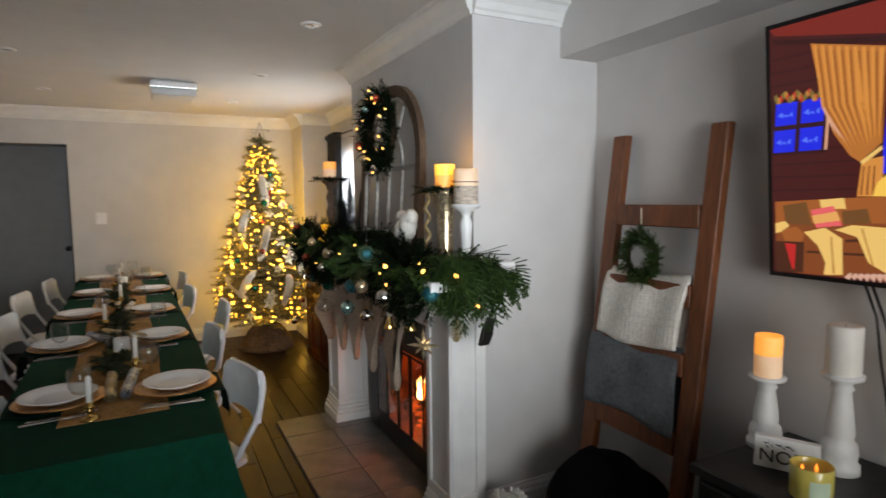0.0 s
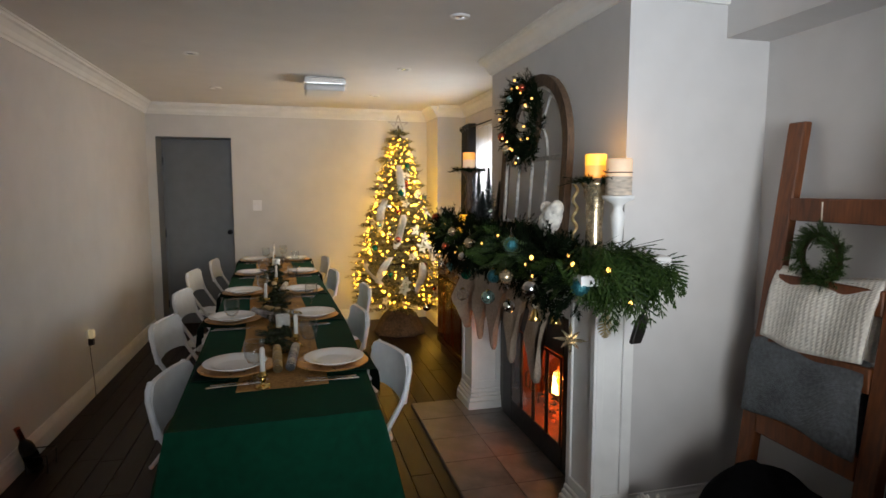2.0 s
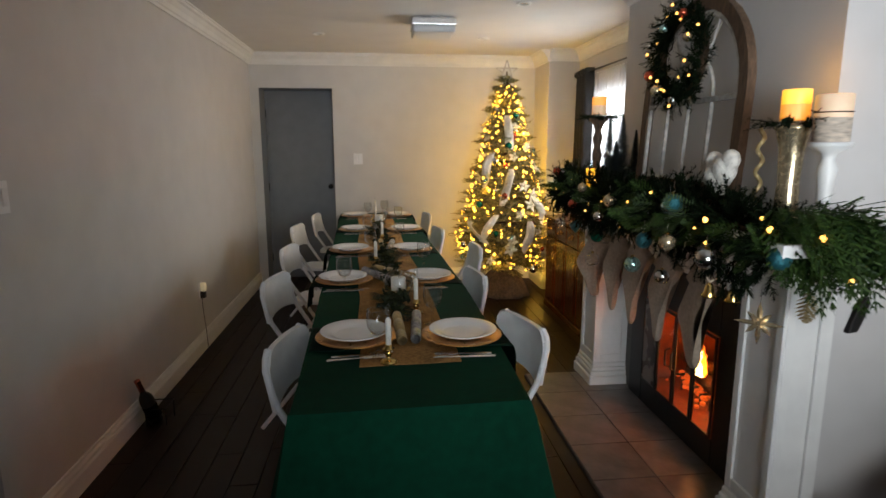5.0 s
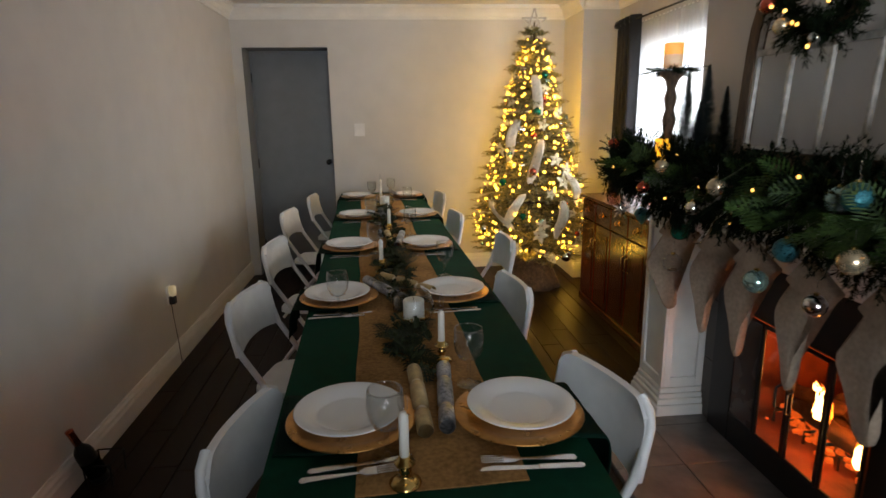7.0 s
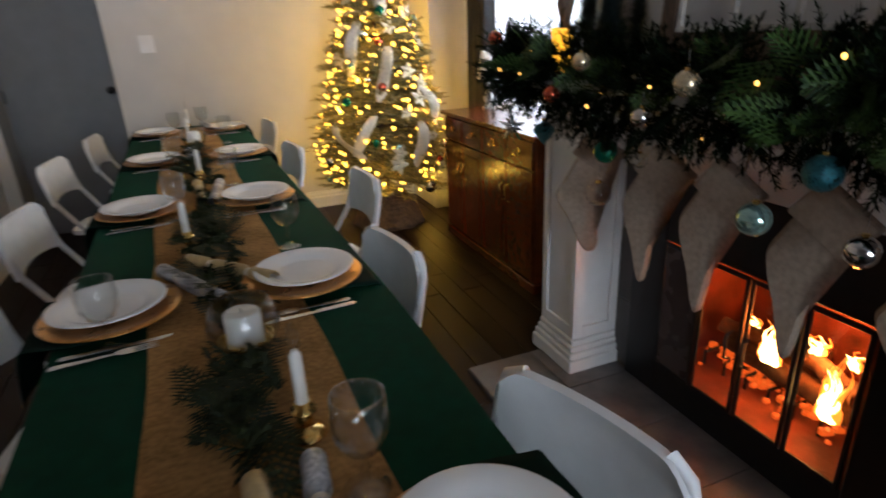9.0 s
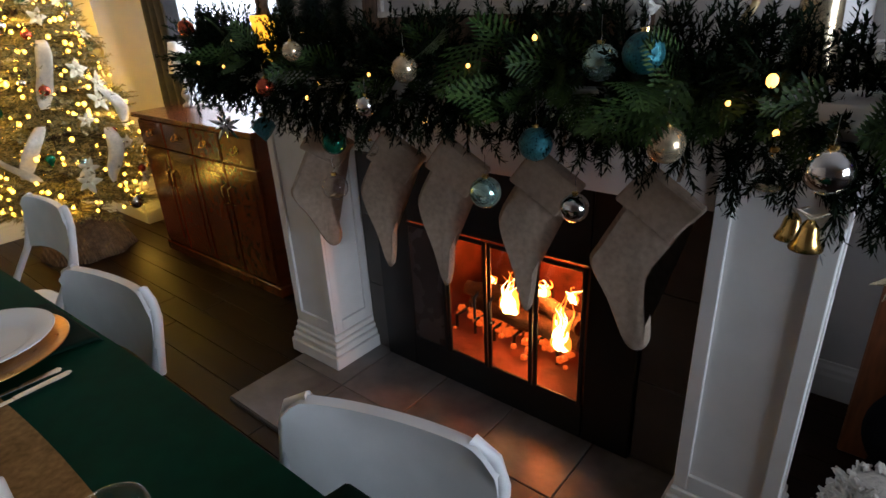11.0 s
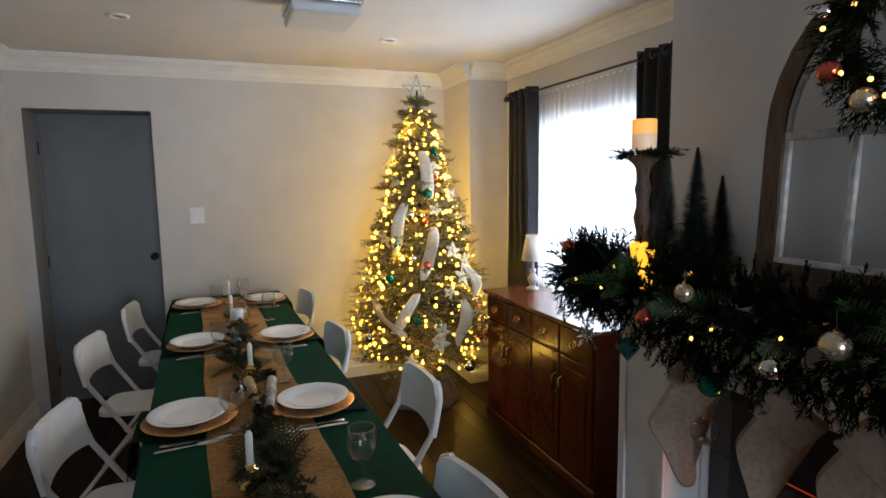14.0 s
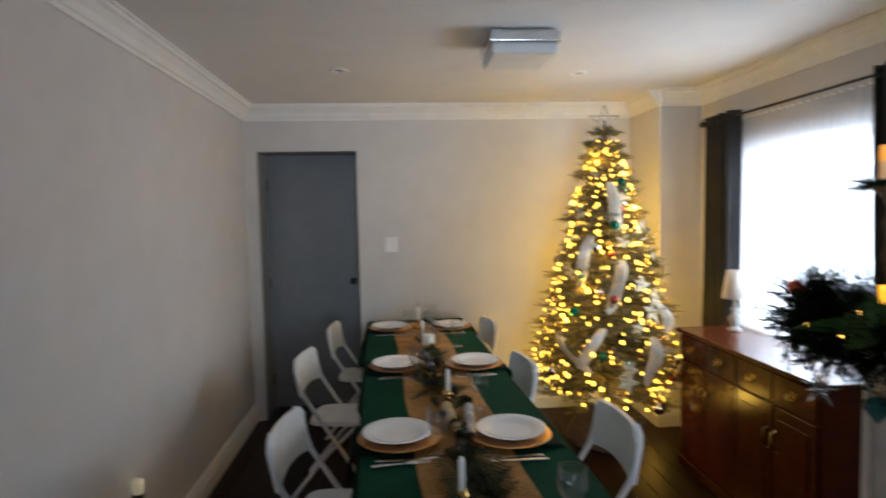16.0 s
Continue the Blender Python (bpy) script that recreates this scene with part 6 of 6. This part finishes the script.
bc = thing("birch_candle", pose(1.32, 2.04, SHELF + 0.299), "birch bark pillar candle glowing at its top", "candle")
part("bark_sleeve", lathe([(0, 0.001), (0.052, 0.001), (0.053, 0.075), (0.052, 0.076)], 28), "birch", bc, "birch bark sleeve", True)
part("lit_rim", lathe([(0.052, 0.076), (0.052, 0.145), (0.046, 0.148), (0.042, 0.135), (0, 0.13)], 28), "waxdim", bc, "glowing upper wax", True)
part("twine", lathe([(0.0532, 0.09), (0.056, 0.092), (0.0532, 0.094)], 24), "bark", bc)
part("bow", tube([(-0.056, 0, 0.093), (-0.06, -0.02, 0.104), (-0.057, 0, 0.093), (-0.06, 0.022, 0.10), (-0.056, 0, 0.093)], 0.002, 5), "bark", bc)
lamp("candle_glow", "POINT", pose(1.36, 2.04, SHELF + 0.475), 0.28, (1.0, 0.48, 0.10), 0.03)
# white bird figurine: one plain mesh
s = Soup()
rb = random.Random(4)
for (x, y, z, r, st_) in ((0, 0, 0.07, 0.055, 1.0), (-0.005, -0.05, 0.10, 0.045, 1.25), (0, 0.035, 0.135, 0.033, 1.0), (0, -0.075, 0.135, 0.034, 1.2), (0, 0.066, 0.128, 0.012, 0.8)):
    s.ball((x, y, z), r, 18, 12, st_)
s.tube([(0, 0, 0.0), (0, 0, 0.05)], 0.03, 10)
fg = link("bird_figurine", s, "knit", smooth=True, at=pose(1.225, 2.48, SHELF + 0.10))
tagged(fg, "fuzzy white bird figurine perched on the garland", "figurine")

# ---- ladder corner ----
ld = thing("blanket_ladder", pose(0, 0, 0), "reddish brown wooden blanket ladder leaning on the wall", "ladder")
L0, L1, LZ = 1.86, 2.085, 1.80


def ladder_x(z):
    return L0 + (L1 - L0) * z / LZ


for y in (1.918, 1.398):
    bm = prism([(ladder_x(0.0) - 0.022, 0.0), (ladder_x(0) + 0.022, 0.0), (ladder_x(LZ) + 0.022, LZ), (ladder_x(LZ) - 0.022, LZ)], y - 0.040, y + 0.040, "y", 0.005)
    part("rail", bm, "ladder", ld)
for z in (1.442, 1.13, 0.86, 0.55):
    x = ladder_x(z)
    part("rung", box(x - 0.026, x + 0.014, 1.439, 1.877, z - 0.046, z + 0.046, 0.004), "ladder", ld)


def throw(name, z_top, z_bot, y0, y1, material, label, seed, folds, thick):
    r = random.Random(seed)

    def fn(u, v):
        y = y0 + (y1 - y0) * u
        s = v * 2 - 1
        z = z_top - (abs(s) ** 1.1) * (z_top - z_bot) + 0.012 * math.sin(u * 5 + seed)
        side = -1 if s < 0 else 1
        bulge = math.sin(min(1, abs(s) * 2.2) * 1.57)
        x = ladder_x(min(z, z_top)) - 0.010 + side * (0.032 + 0.008 * math.sin(u * folds + v * 3)) * bulge
        if side > 0:
            x = min(x, ladder_x(z) + 0.03)
        return (x, y + 0.01 * math.sin(v * 6 + seed), z)
    o = link(name, sheet(fn, 30, 30, thick), material, smooth=True)
    return tagged(o, label, "blanket", "folded blankets")


throw("cable_knit_throw", 1.205, 0.905, 1.460, 1.905, "cableknit", "cream cable knit throw folded over a ladder rung", 2, 12, 0.014)
throw("grey_blanket", 0.935, 0.59, 1.450, 1.955, "greyblanket", "thick grey woven blanket folded over the lower ladder rung", 5, 9, 0.016)
sg = link("wreath_hanger", tube([(1.988, 1.705, 1.32), (1.988, 1.705, 1.40), (1.988, 1.705, 1.475)], 0.003, 6), "ribbon")
tagged(sg, "thin cream ribbon holding the small wreath", "ribbon")
# dark cushions and a fluffy white ball on the floor under the ladder
bg = thing("black_bag", pose(1.74, 1.46, 0), "slouching black fabric bag heaped under the ladder", "bag")
q = random.Random(6)


def heap(u, v):
    """A slumped bag, highest at its far end, with soft creases."""
    c, s_, e = math.cos(u * 6.283), math.sin(u * 6.283), math.sin(v * math.pi) ** 0.6
    y = 0.46 * s_ * e
    h = 0.395 + 0.085 * math.exp(-((y - 0.26) / 0.10) ** 2) - 0.05 * math.exp(-((y + 0.05) / 0.14) ** 2)
    h += 0.014 * math.sin(u * 31) + 0.012 * math.sin(y * 38 + c * 5)
    return (0.26 * c * e * (1 + 0.07 * math.sin(u * 19)), y, 0.004 + h * (0.5 - 0.5 * math.cos(v * math.pi)))


part("bag", sheet(heap, 72, 26), "blackcloth", bg, smooth=True)
part("strap", tube([(-0.20, 0.06, 0.30), (-0.22, 0.02, 0.36), (-0.19, -0.06, 0.37), (-0.20, -0.12, 0.31)], 0.007, 6), "blackcloth", bg)
fl = thing("fluffy_slipper", pose(1.42, 1.86, 0), "fluffy white knitted bundle on the floor", "knit bundle")
part("core", lathe([(0, 0.001), (0.08, 0.002), (0.105, 0.08), (0.10, 0.18), (0.06, 0.25), (0, 0.265)], 20), "knit", fl, smooth=True)
s = Soup()
for k in range(420):
    a, z = q.random() * 6.283, q.uniform(0.03, 0.26)
    R = 0.10 * math.sqrt(max(0.02, 1 - ((z - 0.11) / 0.17) ** 2))
    c = Vector((R * math.cos(a), R * math.sin(a), z))
    d = around(Vector((math.cos(a), math.sin(a), (z - 0.1) * 8)), q, 0.6)
    s.tube((c, c + d * 0.014, c + d * 0.02 + Vector((q.gauss(0, 0.006), q.gauss(0, 0.006), 0.004))), (0.007, 0.007, 0.003), 5)
tagged(part("yarn_pile", s, "knit", fl, "yarn tufts"), kind="stuff")

# ---- television with its picture ----
TVY0, TVY1, TVZ0, TVZ1, TVX = -0.27, 1.175, 1.245, 2.085, 2.062
TVB = Vector((TVX + 0.01, 0, TVZ0))
tv = thing("television", Matrix.Translation(TVB) @ Matrix.Rotation(radians(-5.2), 4, "Y") @ Matrix.Translation(-TVB), "wall mounted flat television showing a cosy cabin room", "television")
part("housing", box(TVX, TVX + 0.05, TVY0, TVY1, TVZ0, TVZ1, 0.006), "black", tv)
part("bezel", box(TVX - 0.004, TVX - 0.0005, TVY0, TVY1, TVZ0, TVZ1, 0.001), "black", tv)
part("wall_bracket", box(TVX + 0.0505, RX + 0.045, 0.3, 0.6, 1.5, 1.8), "black", tv)


def pixel_mat(key, c, s=1.0):
    M[key] = glow(key, c, s, (0.02, 0.02, 0.02))


for key, c in (("scr_wall", (0.060, 0.006, 0.006)), ("scr_wall_dark", (0.030, 0.003, 0.004)), ("scr_ceiling", (0.20, 0.018, 0.010)), ("scr_drape", (0.72, 0.29, 0.055)), ("scr_drape_mid", (0.50, 0.17, 0.03)), ("scr_drape_dark", (0.26, 0.07, 0.014)),
               ("scr_drape_pink", (0.74, 0.40, 0.26)), ("scr_pane", (0.008, 0.02, 0.85)), ("scr_frost", (0.10, 0.20, 1.0)), ("scr_sofa", (0.24, 0.062, 0.014)), ("scr_sofa_lit", (0.38, 0.11, 0.022)), ("scr_sofa_dark", (0.07, 0.018, 0.006)),
               ("scr_cushion", (0.17, 0.07, 0.018)), ("scr_throw", (0.90, 0.58, 0.17)), ("scr_throw_dark", (0.55, 0.27, 0.06)), ("scr_pillow", (0.85, 0.42, 0.12)), ("scr_pink", (0.85, 0.13, 0.14)), ("scr_red", (0.55, 0.02, 0.02)),
               ("scr_garland", (0.20, 0.15, 0.035)), ("scr_rug", (0.70, 0.42, 0.32)), ("scr_glow", (1.0, 0.62, 0.10))):
    pixel_mat(key, c, 1.0)
SW, SHH = TVY1 - TVY0 - 0.03, TVZ1 - TVZ0 - 0.03


def screen(key, pts, layer, name="picture_area"):
    """A flat lit area of the picture; u from the far edge, v from the top, both kept on the panel."""
    bm = bmesh.new()
    x = TVX - 0.0045 - 0.0006 * layer
    on = [(min(1, max(0, u + 0.034 - 0.046 * v)) if u < 0.9 else 1.0, min(1, max(0, v))) for u, v in pts]
    bm.faces.new([bm.verts.new((x, TVY1 - 0.015 - u * SW, TVZ1 - 0.015 - v * SHH)) for u, v in on])
    bmesh.ops.triangulate(bm, faces=bm.faces[:])
    return part(name, bm, key, tv)


def rect(u0, v0, u1, v1):
    return [(u0, v0), (u1, v0), (u1, v1), (u0, v1)]


screen("scr_wall", rect(-0.05, -0.1, 1, 1.1), 0, "screen")
screen("scr_ceiling", [(-0.05, -0.02), (1, 0), (1, 0.14), (0.22, 0.12), (-0.02, 0.03)], 1)
screen("scr_wall_dark", [(-0.03, 0.04), (0.22, 0.13), (1, 0.15), (1, 0.17), (0.22, 0.15), (-0.02, 0.062)], 2)
for k in range(11):
    screen("scr_wall_dark", rect(-0.05, 0.12 + k * 0.053, 0.95, 0.126 + k * 0.053), 1)
for u in (-0.006, 0.054):
    for v in (0.300, 0.408):
        screen("scr_pane", rect(u, v, u + 0.050, v + 0.090), 3, "window_pane")
        for k in range(3):
            screen("scr_frost", [(u + 0.006 + 0.013 * k, v + 0.05), (u + 0.016 + 0.012 * k, v + 0.035 + 0.012 * (k % 2)), (u + 0.020 + 0.010 * k, v + 0.06)], 4)
screen("scr_wall_dark", rect(-0.03, 0.285, 0.115, 0.51), 2)
screen("scr_drape_pink", rect(0.110, 0.36, 0.116, 0.50), 3)
rt2 = random.Random(19)
for k in range(26):
    u, v = -0.012 + 0.004 * k, 0.268 + 0.012 * math.sin(k * 0.9) + 0.0005 * k
    screen(("scr_garland", "scr_garland", "scr_throw_dark", "scr_red")[k % 4], [(u, v), (u + 0.006, v - 0.008), (u + 0.010, v + 0.012 + 0.01 * rt2.random()), (u + 0.002, v + 0.022)], 4)
# drape: gathered at the side, with folds that run to the tie
for m_ in (0, 1):
    def du(u):
        return u if not m_ else 0.74 - u
    screen("scr_drape_mid", [(du(u), v) for u, v in ((0.064, 0.091), (0.216, 0.160), (0.223, 0.489), (0.196, 0.533), (0.188, 0.557), (0.165, 0.530), (0.127, 0.440), (0.100, 0.323), (0.080, 0.196))], 5, "drape")
    screen("scr_drape", [(du(u), v) for u, v in ((0.188, 0.557), (0.199, 0.546), (0.228, 0.538), (0.233, 0.681), (0.185, 0.681))], 5, "drape")
    for k in range(9):
        u, v = 0.070 + 0.0165 * k, 0.100 + 0.0075 * k
        e, g = 0.168 + 0.0062 * k, 0.520 - 0.004 * k
        mid = (u + e) / 2 - 0.020 + 0.0026 * k
        screen("scr_drape", [(du(u), v), (du(u + 0.008), v + 0.003), (du(mid + 0.006), 0.34), (du(e), g), (du(mid), 0.34)], 6)
        screen("scr_drape_dark", [(du(u + 0.0105), v + 0.02), (du(u + 0.0128), v + 0.02), (du(mid + 0.0105), 0.34), (du(e + 0.002), g), (du(mid + 0.0085), 0.34)], 6)
    for k in range(3):
        screen("scr_drape_pink", [(du(0.100 + 0.010 * k), 0.34 + 0.03 * k), (du(0.106 + 0.010 * k), 0.34 + 0.03 * k), (du(0.132 + 0.012 * k), 0.44 + 0.02 * k), (du(0.127 + 0.012 * k), 0.43 + 0.02 * k)], 7)
        screen("scr_drape_dark", [(du(0.192 + 0.010 * k), 0.57), (du(0.195 + 0.010 * k), 0.57), (du(0.195 + 0.011 * k), 0.675), (du(0.191 + 0.011 * k), 0.675)], 6)
    screen("scr_throw", [(du(u), v) for u, v in ((0.186, 0.552), (0.222, 0.500), (0.226, 0.512), (0.190, 0.566))], 7)
screen("scr_pane", rect(0.226, 0.35, 0.52, 0.60), 3, "window_pane")
screen("scr_glow", [(0.214, 0.681), (0.222, 0.630), (0.24, 0.600), (0.26, 0.62), (0.26, 0.681)], 6)
# sofa with its cushions and throws
screen("scr_sofa_lit", [(0.007, 0.701), (0.086, 0.693), (0.233, 0.681), (0.70, 0.69), (0.70, 0.80), (0.078, 0.805), (0.012, 0.791)], 7, "sofa")
screen("scr_sofa", [(0.012, 0.791), (0.235, 0.779), (0.72, 0.79), (0.72, 0.97), (0.088, 0.995), (0.020, 0.989)], 8, "sofa")
screen("scr_cushion", [(0.027, 0.716), (0.081, 0.701), (0.098, 0.795), (0.037, 0.790)], 9, "cushion")
screen("scr_cushion", [(0.158, 0.736), (0.208, 0.726), (0.218, 0.779), (0.164, 0.786)], 9, "cushion")
screen("scr_sofa_dark", [(0.090, 0.898), (0.72, 0.878), (0.72, 0.886), (0.090, 0.908)], 9)
screen("scr_sofa_dark", [(0.170, 0.846), (0.204, 0.838), (0.207, 0.848), (0.172, 0.856)], 9)
screen("scr_sofa_dark", [(0.014, 0.867), (0.083, 0.864), (0.086, 0.990), (0.020, 0.994)], 9)
screen("scr_sofa_lit", [(0.026, 0.819), (0.063, 0.801), (0.083, 0.832), (0.078, 0.864), (0.038, 0.864)], 10)
screen("scr_throw", [(0.012, 0.791), (0.036, 0.780), (0.047, 0.799), (0.027, 0.827), (0.014, 0.833)], 11, "throw")
screen("scr_throw", [(0.110, 0.693), (0.161, 0.685), (0.167, 0.727), (0.116, 0.728)], 10, "throw")
screen("scr_pink", [(0.093, 0.733), (0.141, 0.716), (0.163, 0.791), (0.108, 0.804)], 11, "pillow")
screen("scr_pillow", [(0.097, 0.756), (0.149, 0.737), (0.158, 0.772), (0.103, 0.788)], 12, "pillow")
screen("scr_throw", [(0.081, 0.823), (0.127, 0.802), (0.165, 0.842), (0.172, 0.983), (0.132, 0.990), (0.134, 0.942), (0.114, 0.874)], 11, "throw")
screen("scr_throw_dark", [(0.140, 0.835), (0.144, 0.838), (0.156, 0.980), (0.151, 0.982)], 12)
screen("scr_throw", [(0.148, 0.809), (0.182, 0.788), (0.26, 0.795), (0.27, 0.975), (0.220, 0.927), (0.204, 0.838)], 11, "throw")
screen("scr_throw_dark", [(0.200, 0.800), (0.204, 0.800), (0.232, 0.940), (0.228, 0.938)], 12)
screen("scr_red", [(0.038, 0.873), (0.065, 0.875), (0.065, 0.980), (0.060, 0.981), (0.050, 0.919)], 10)
for k in range(7):
    screen("scr_rug", [(0.175 + 0.012 * k, 0.992 - 0.004 * k), (0.185 + 0.012 * k, 0.972 - 0.002 * k), (0.190 + 0.012 * k, 0.974), (0.186 + 0.012 * k, 1.0)], 10)
for k, (ya, yb) in enumerate(((0.88, 0.84), (0.86, 0.80))):
    cb = link("tv_cable", tube([(2.07, ya, 1.25), (2.085, ya - 0.03, 1.15), (2.10, yb, 1.02), (2.105, yb - 0.03 - 0.06 * k, 0.84), (2.10, yb - 0.10 - 0.08 * k, 0.74)], 0.0045, 8), "cable", smooth=True)
    tagged(cb, "black cable hanging from the television", "cable", "television cables")

# ---- console with candles ----
cs = thing("media_console", pose(0, 0, 0), "low black wooden media console under the television", "console")
CZ = 0.70
part("top", box(1.585, 2.08, -0.75, 1.10, CZ - 0.035, CZ, 0.005), "darkwood", cs)
part("body", box(1.605, 2.075, -0.73, 1.08, 0.08, CZ - 0.0355, 0.004), "darkwood", cs)
for i in range(3):
    d = part("door", box(1.59, 1.6045, -0.72 + i * 0.60, -0.13 + i * 0.60, 0.10, CZ - 0.05, 0.003), "darkwood", cs)
    part("handle", tube([(1.588, -0.20 + i * 0.6, 0.45), (1.575, -0.20 + i * 0.6, 0.44), (1.575, -0.20 + i * 0.6, 0.36), (1.588, -0.20 + i * 0.6, 0.35)], 0.004, 6), "black", d)
for x in (1.64, 2.04):
    for y in (-0.68, 1.03):
        part("foot", box(x - 0.025, x + 0.025, y - 0.025, y + 0.025, 0, 0.0795), "darkwood", cs)


def pedestal(m, h, label):
    p = thing("candle_pedestal", m, label, "candle holder", "white candle pedestals")
    k = h / 0.26
    part("column", lathe([(0, 0), (0.055, 0), (0.055, 0.022 * k), (0.046, 0.03 * k), (0.050, 0.05 * k), (0.046, 0.075 * k), (0.034, 0.088 * k), (0.038, 0.10 * k), (0.036, 0.13 * k), (0.026, 0.20 * k), (0.024, 0.212 * k), (0.031, 0.222 * k), (0.024, 0.236 * k), (0.054, 0.25 * k), (0.056, 0.26 * k), (0, 0.26 * k)], 30), "mantel", p, "chipped white paint", True)
    return p


pedestal(pose(1.90, 1.065, CZ), 0.235, "short white turned candle pedestal on the console")
pillar_candle(pose(1.90, 1.065, CZ + 0.236), 0.041, 0.135, "lit flameless candle on a white pedestal", "waxlit", "waxdim")
pedestal(pose(1.93, 0.855, CZ), 0.295, "taller white turned candle pedestal on the console")
uc = thing("pillar_candle", pose(1.93, 0.855, CZ + 0.296), "unlit cream pillar candle on a white pedestal", "candle", "pillar candles")
part("wax", lathe([(0, 0.001), (0.046, 0.001), (0.047, 0.004), (0.0465, 0.14), (0.042, 0.146), (0.030, 0.138), (0, 0.134)], 28), "wax", uc, smooth=True)
part("wick", tube([(0, 0, 0.134), (0.001, 0, 0.147)], 0.001, 5), "ink", uc)
sn = thing("noel_sign", pose(1.79, 0.925, CZ, 0, 0, -62), "white block sign lettered in black capitals on the console", "sign")
part("block", box(-0.085, 0.085, -0.012, 0.012, 0.001, 0.098, 0.002), "paper", sn)
tcv = bpy.data.curves.new("lettering", "FONT")
tcv.body, tcv.size, tcv.align_x, tcv.extrude = "NOEL", 0.056, "CENTER", 0.0006
to = new("lettering_source", tcv)
bpy.context.view_layer.update()
tme = bpy.data.meshes.new_from_object(to.evaluated_get(bpy.context.evaluated_depsgraph_get()))
bpy.data.objects.remove(to)
tme.materials.clear()
tme.materials.append(M["ink"])
tob = new("lettering", tme)
tob.parent, tob.matrix_basis = sn, pose(0.0, -0.0135, 0.022, 90)
q = random.Random(2)
s = Soup()
for k in range(14):
    s.blade(Vector((-0.06 + 0.006 * k, -0.0128, 0.075 + q.uniform(-0.004, 0.004))), Vector((q.gauss(0.5, 0.5), -0.02, q.gauss(0, 0.7))).normalized(), 0.014, 0.005, Vector((0, 0, 1)))
part("painted_sprig", s, "ink", sn, "small dark painted sprig")
jc = thing("jar_candle", pose(1.70, 0.80, CZ), "yellow glass jar candle with three wicks burning", "jar candle")
part("jar", lathe([(0, 0.001), (0.048, 0.001), (0.052, 0.006), (0.053, 0.092), (0.051, 0.094), (0.049, 0.09), (0.048, 0.062), (0, 0.06)], 36), "jar", jc, smooth=True)
part("paper_label", sheet(lambda u, v: (0.0536 * math.cos(3.6 + u * 1.0), 0.0536 * math.sin(3.6 + u * 1.0), 0.02 + 0.045 * v), 10, 1), "label", jc, "pale green label")
for k in range(3):
    a = k * 2.09
    w_ = part("wick", tube([(0.022 * math.cos(a), 0.022 * math.sin(a), 0.06), (0.022 * math.cos(a), 0.022 * math.sin(a), 0.07)], 0.001, 5), "ink", jc)
    part("flame", lathe([(0, 0.068), (0.004, 0.074), (0.003, 0.082), (0, 0.09)], 10), "flame", w_, at=pose(0.022 * math.cos(a), 0.022 * math.sin(a), 0))

# ---- floor planks, each a piece ----
rf = random.Random(8)
PW, PL = 0.128, 1.22
meshes = []
for k in range(4):
    me = bpy.data.meshes.new("plank")
    b = box(0, PW - 0.003, 0, PL - 0.003, -0.0118, 0.0, 0.0018)
    b.to_mesh(me)
    b.free()
    me.materials.append(M["floor"])
    meshes.append(me)
x = LX + 0.002
row = 0
while x < 2.12:
    y = -0.4 - rf.random() * PL
    while y < FY - 0.02:
        if not (x > WX and y > 2.1) and y + PL > -1.0:
            o = new("plank", rf.choice(meshes))
            o.parent = floor
            o.matrix_basis = pose(x, y, -0.0003 + rf.uniform(-0.0004, 0.0002))
        y += PL
    x += PW
    row += 1
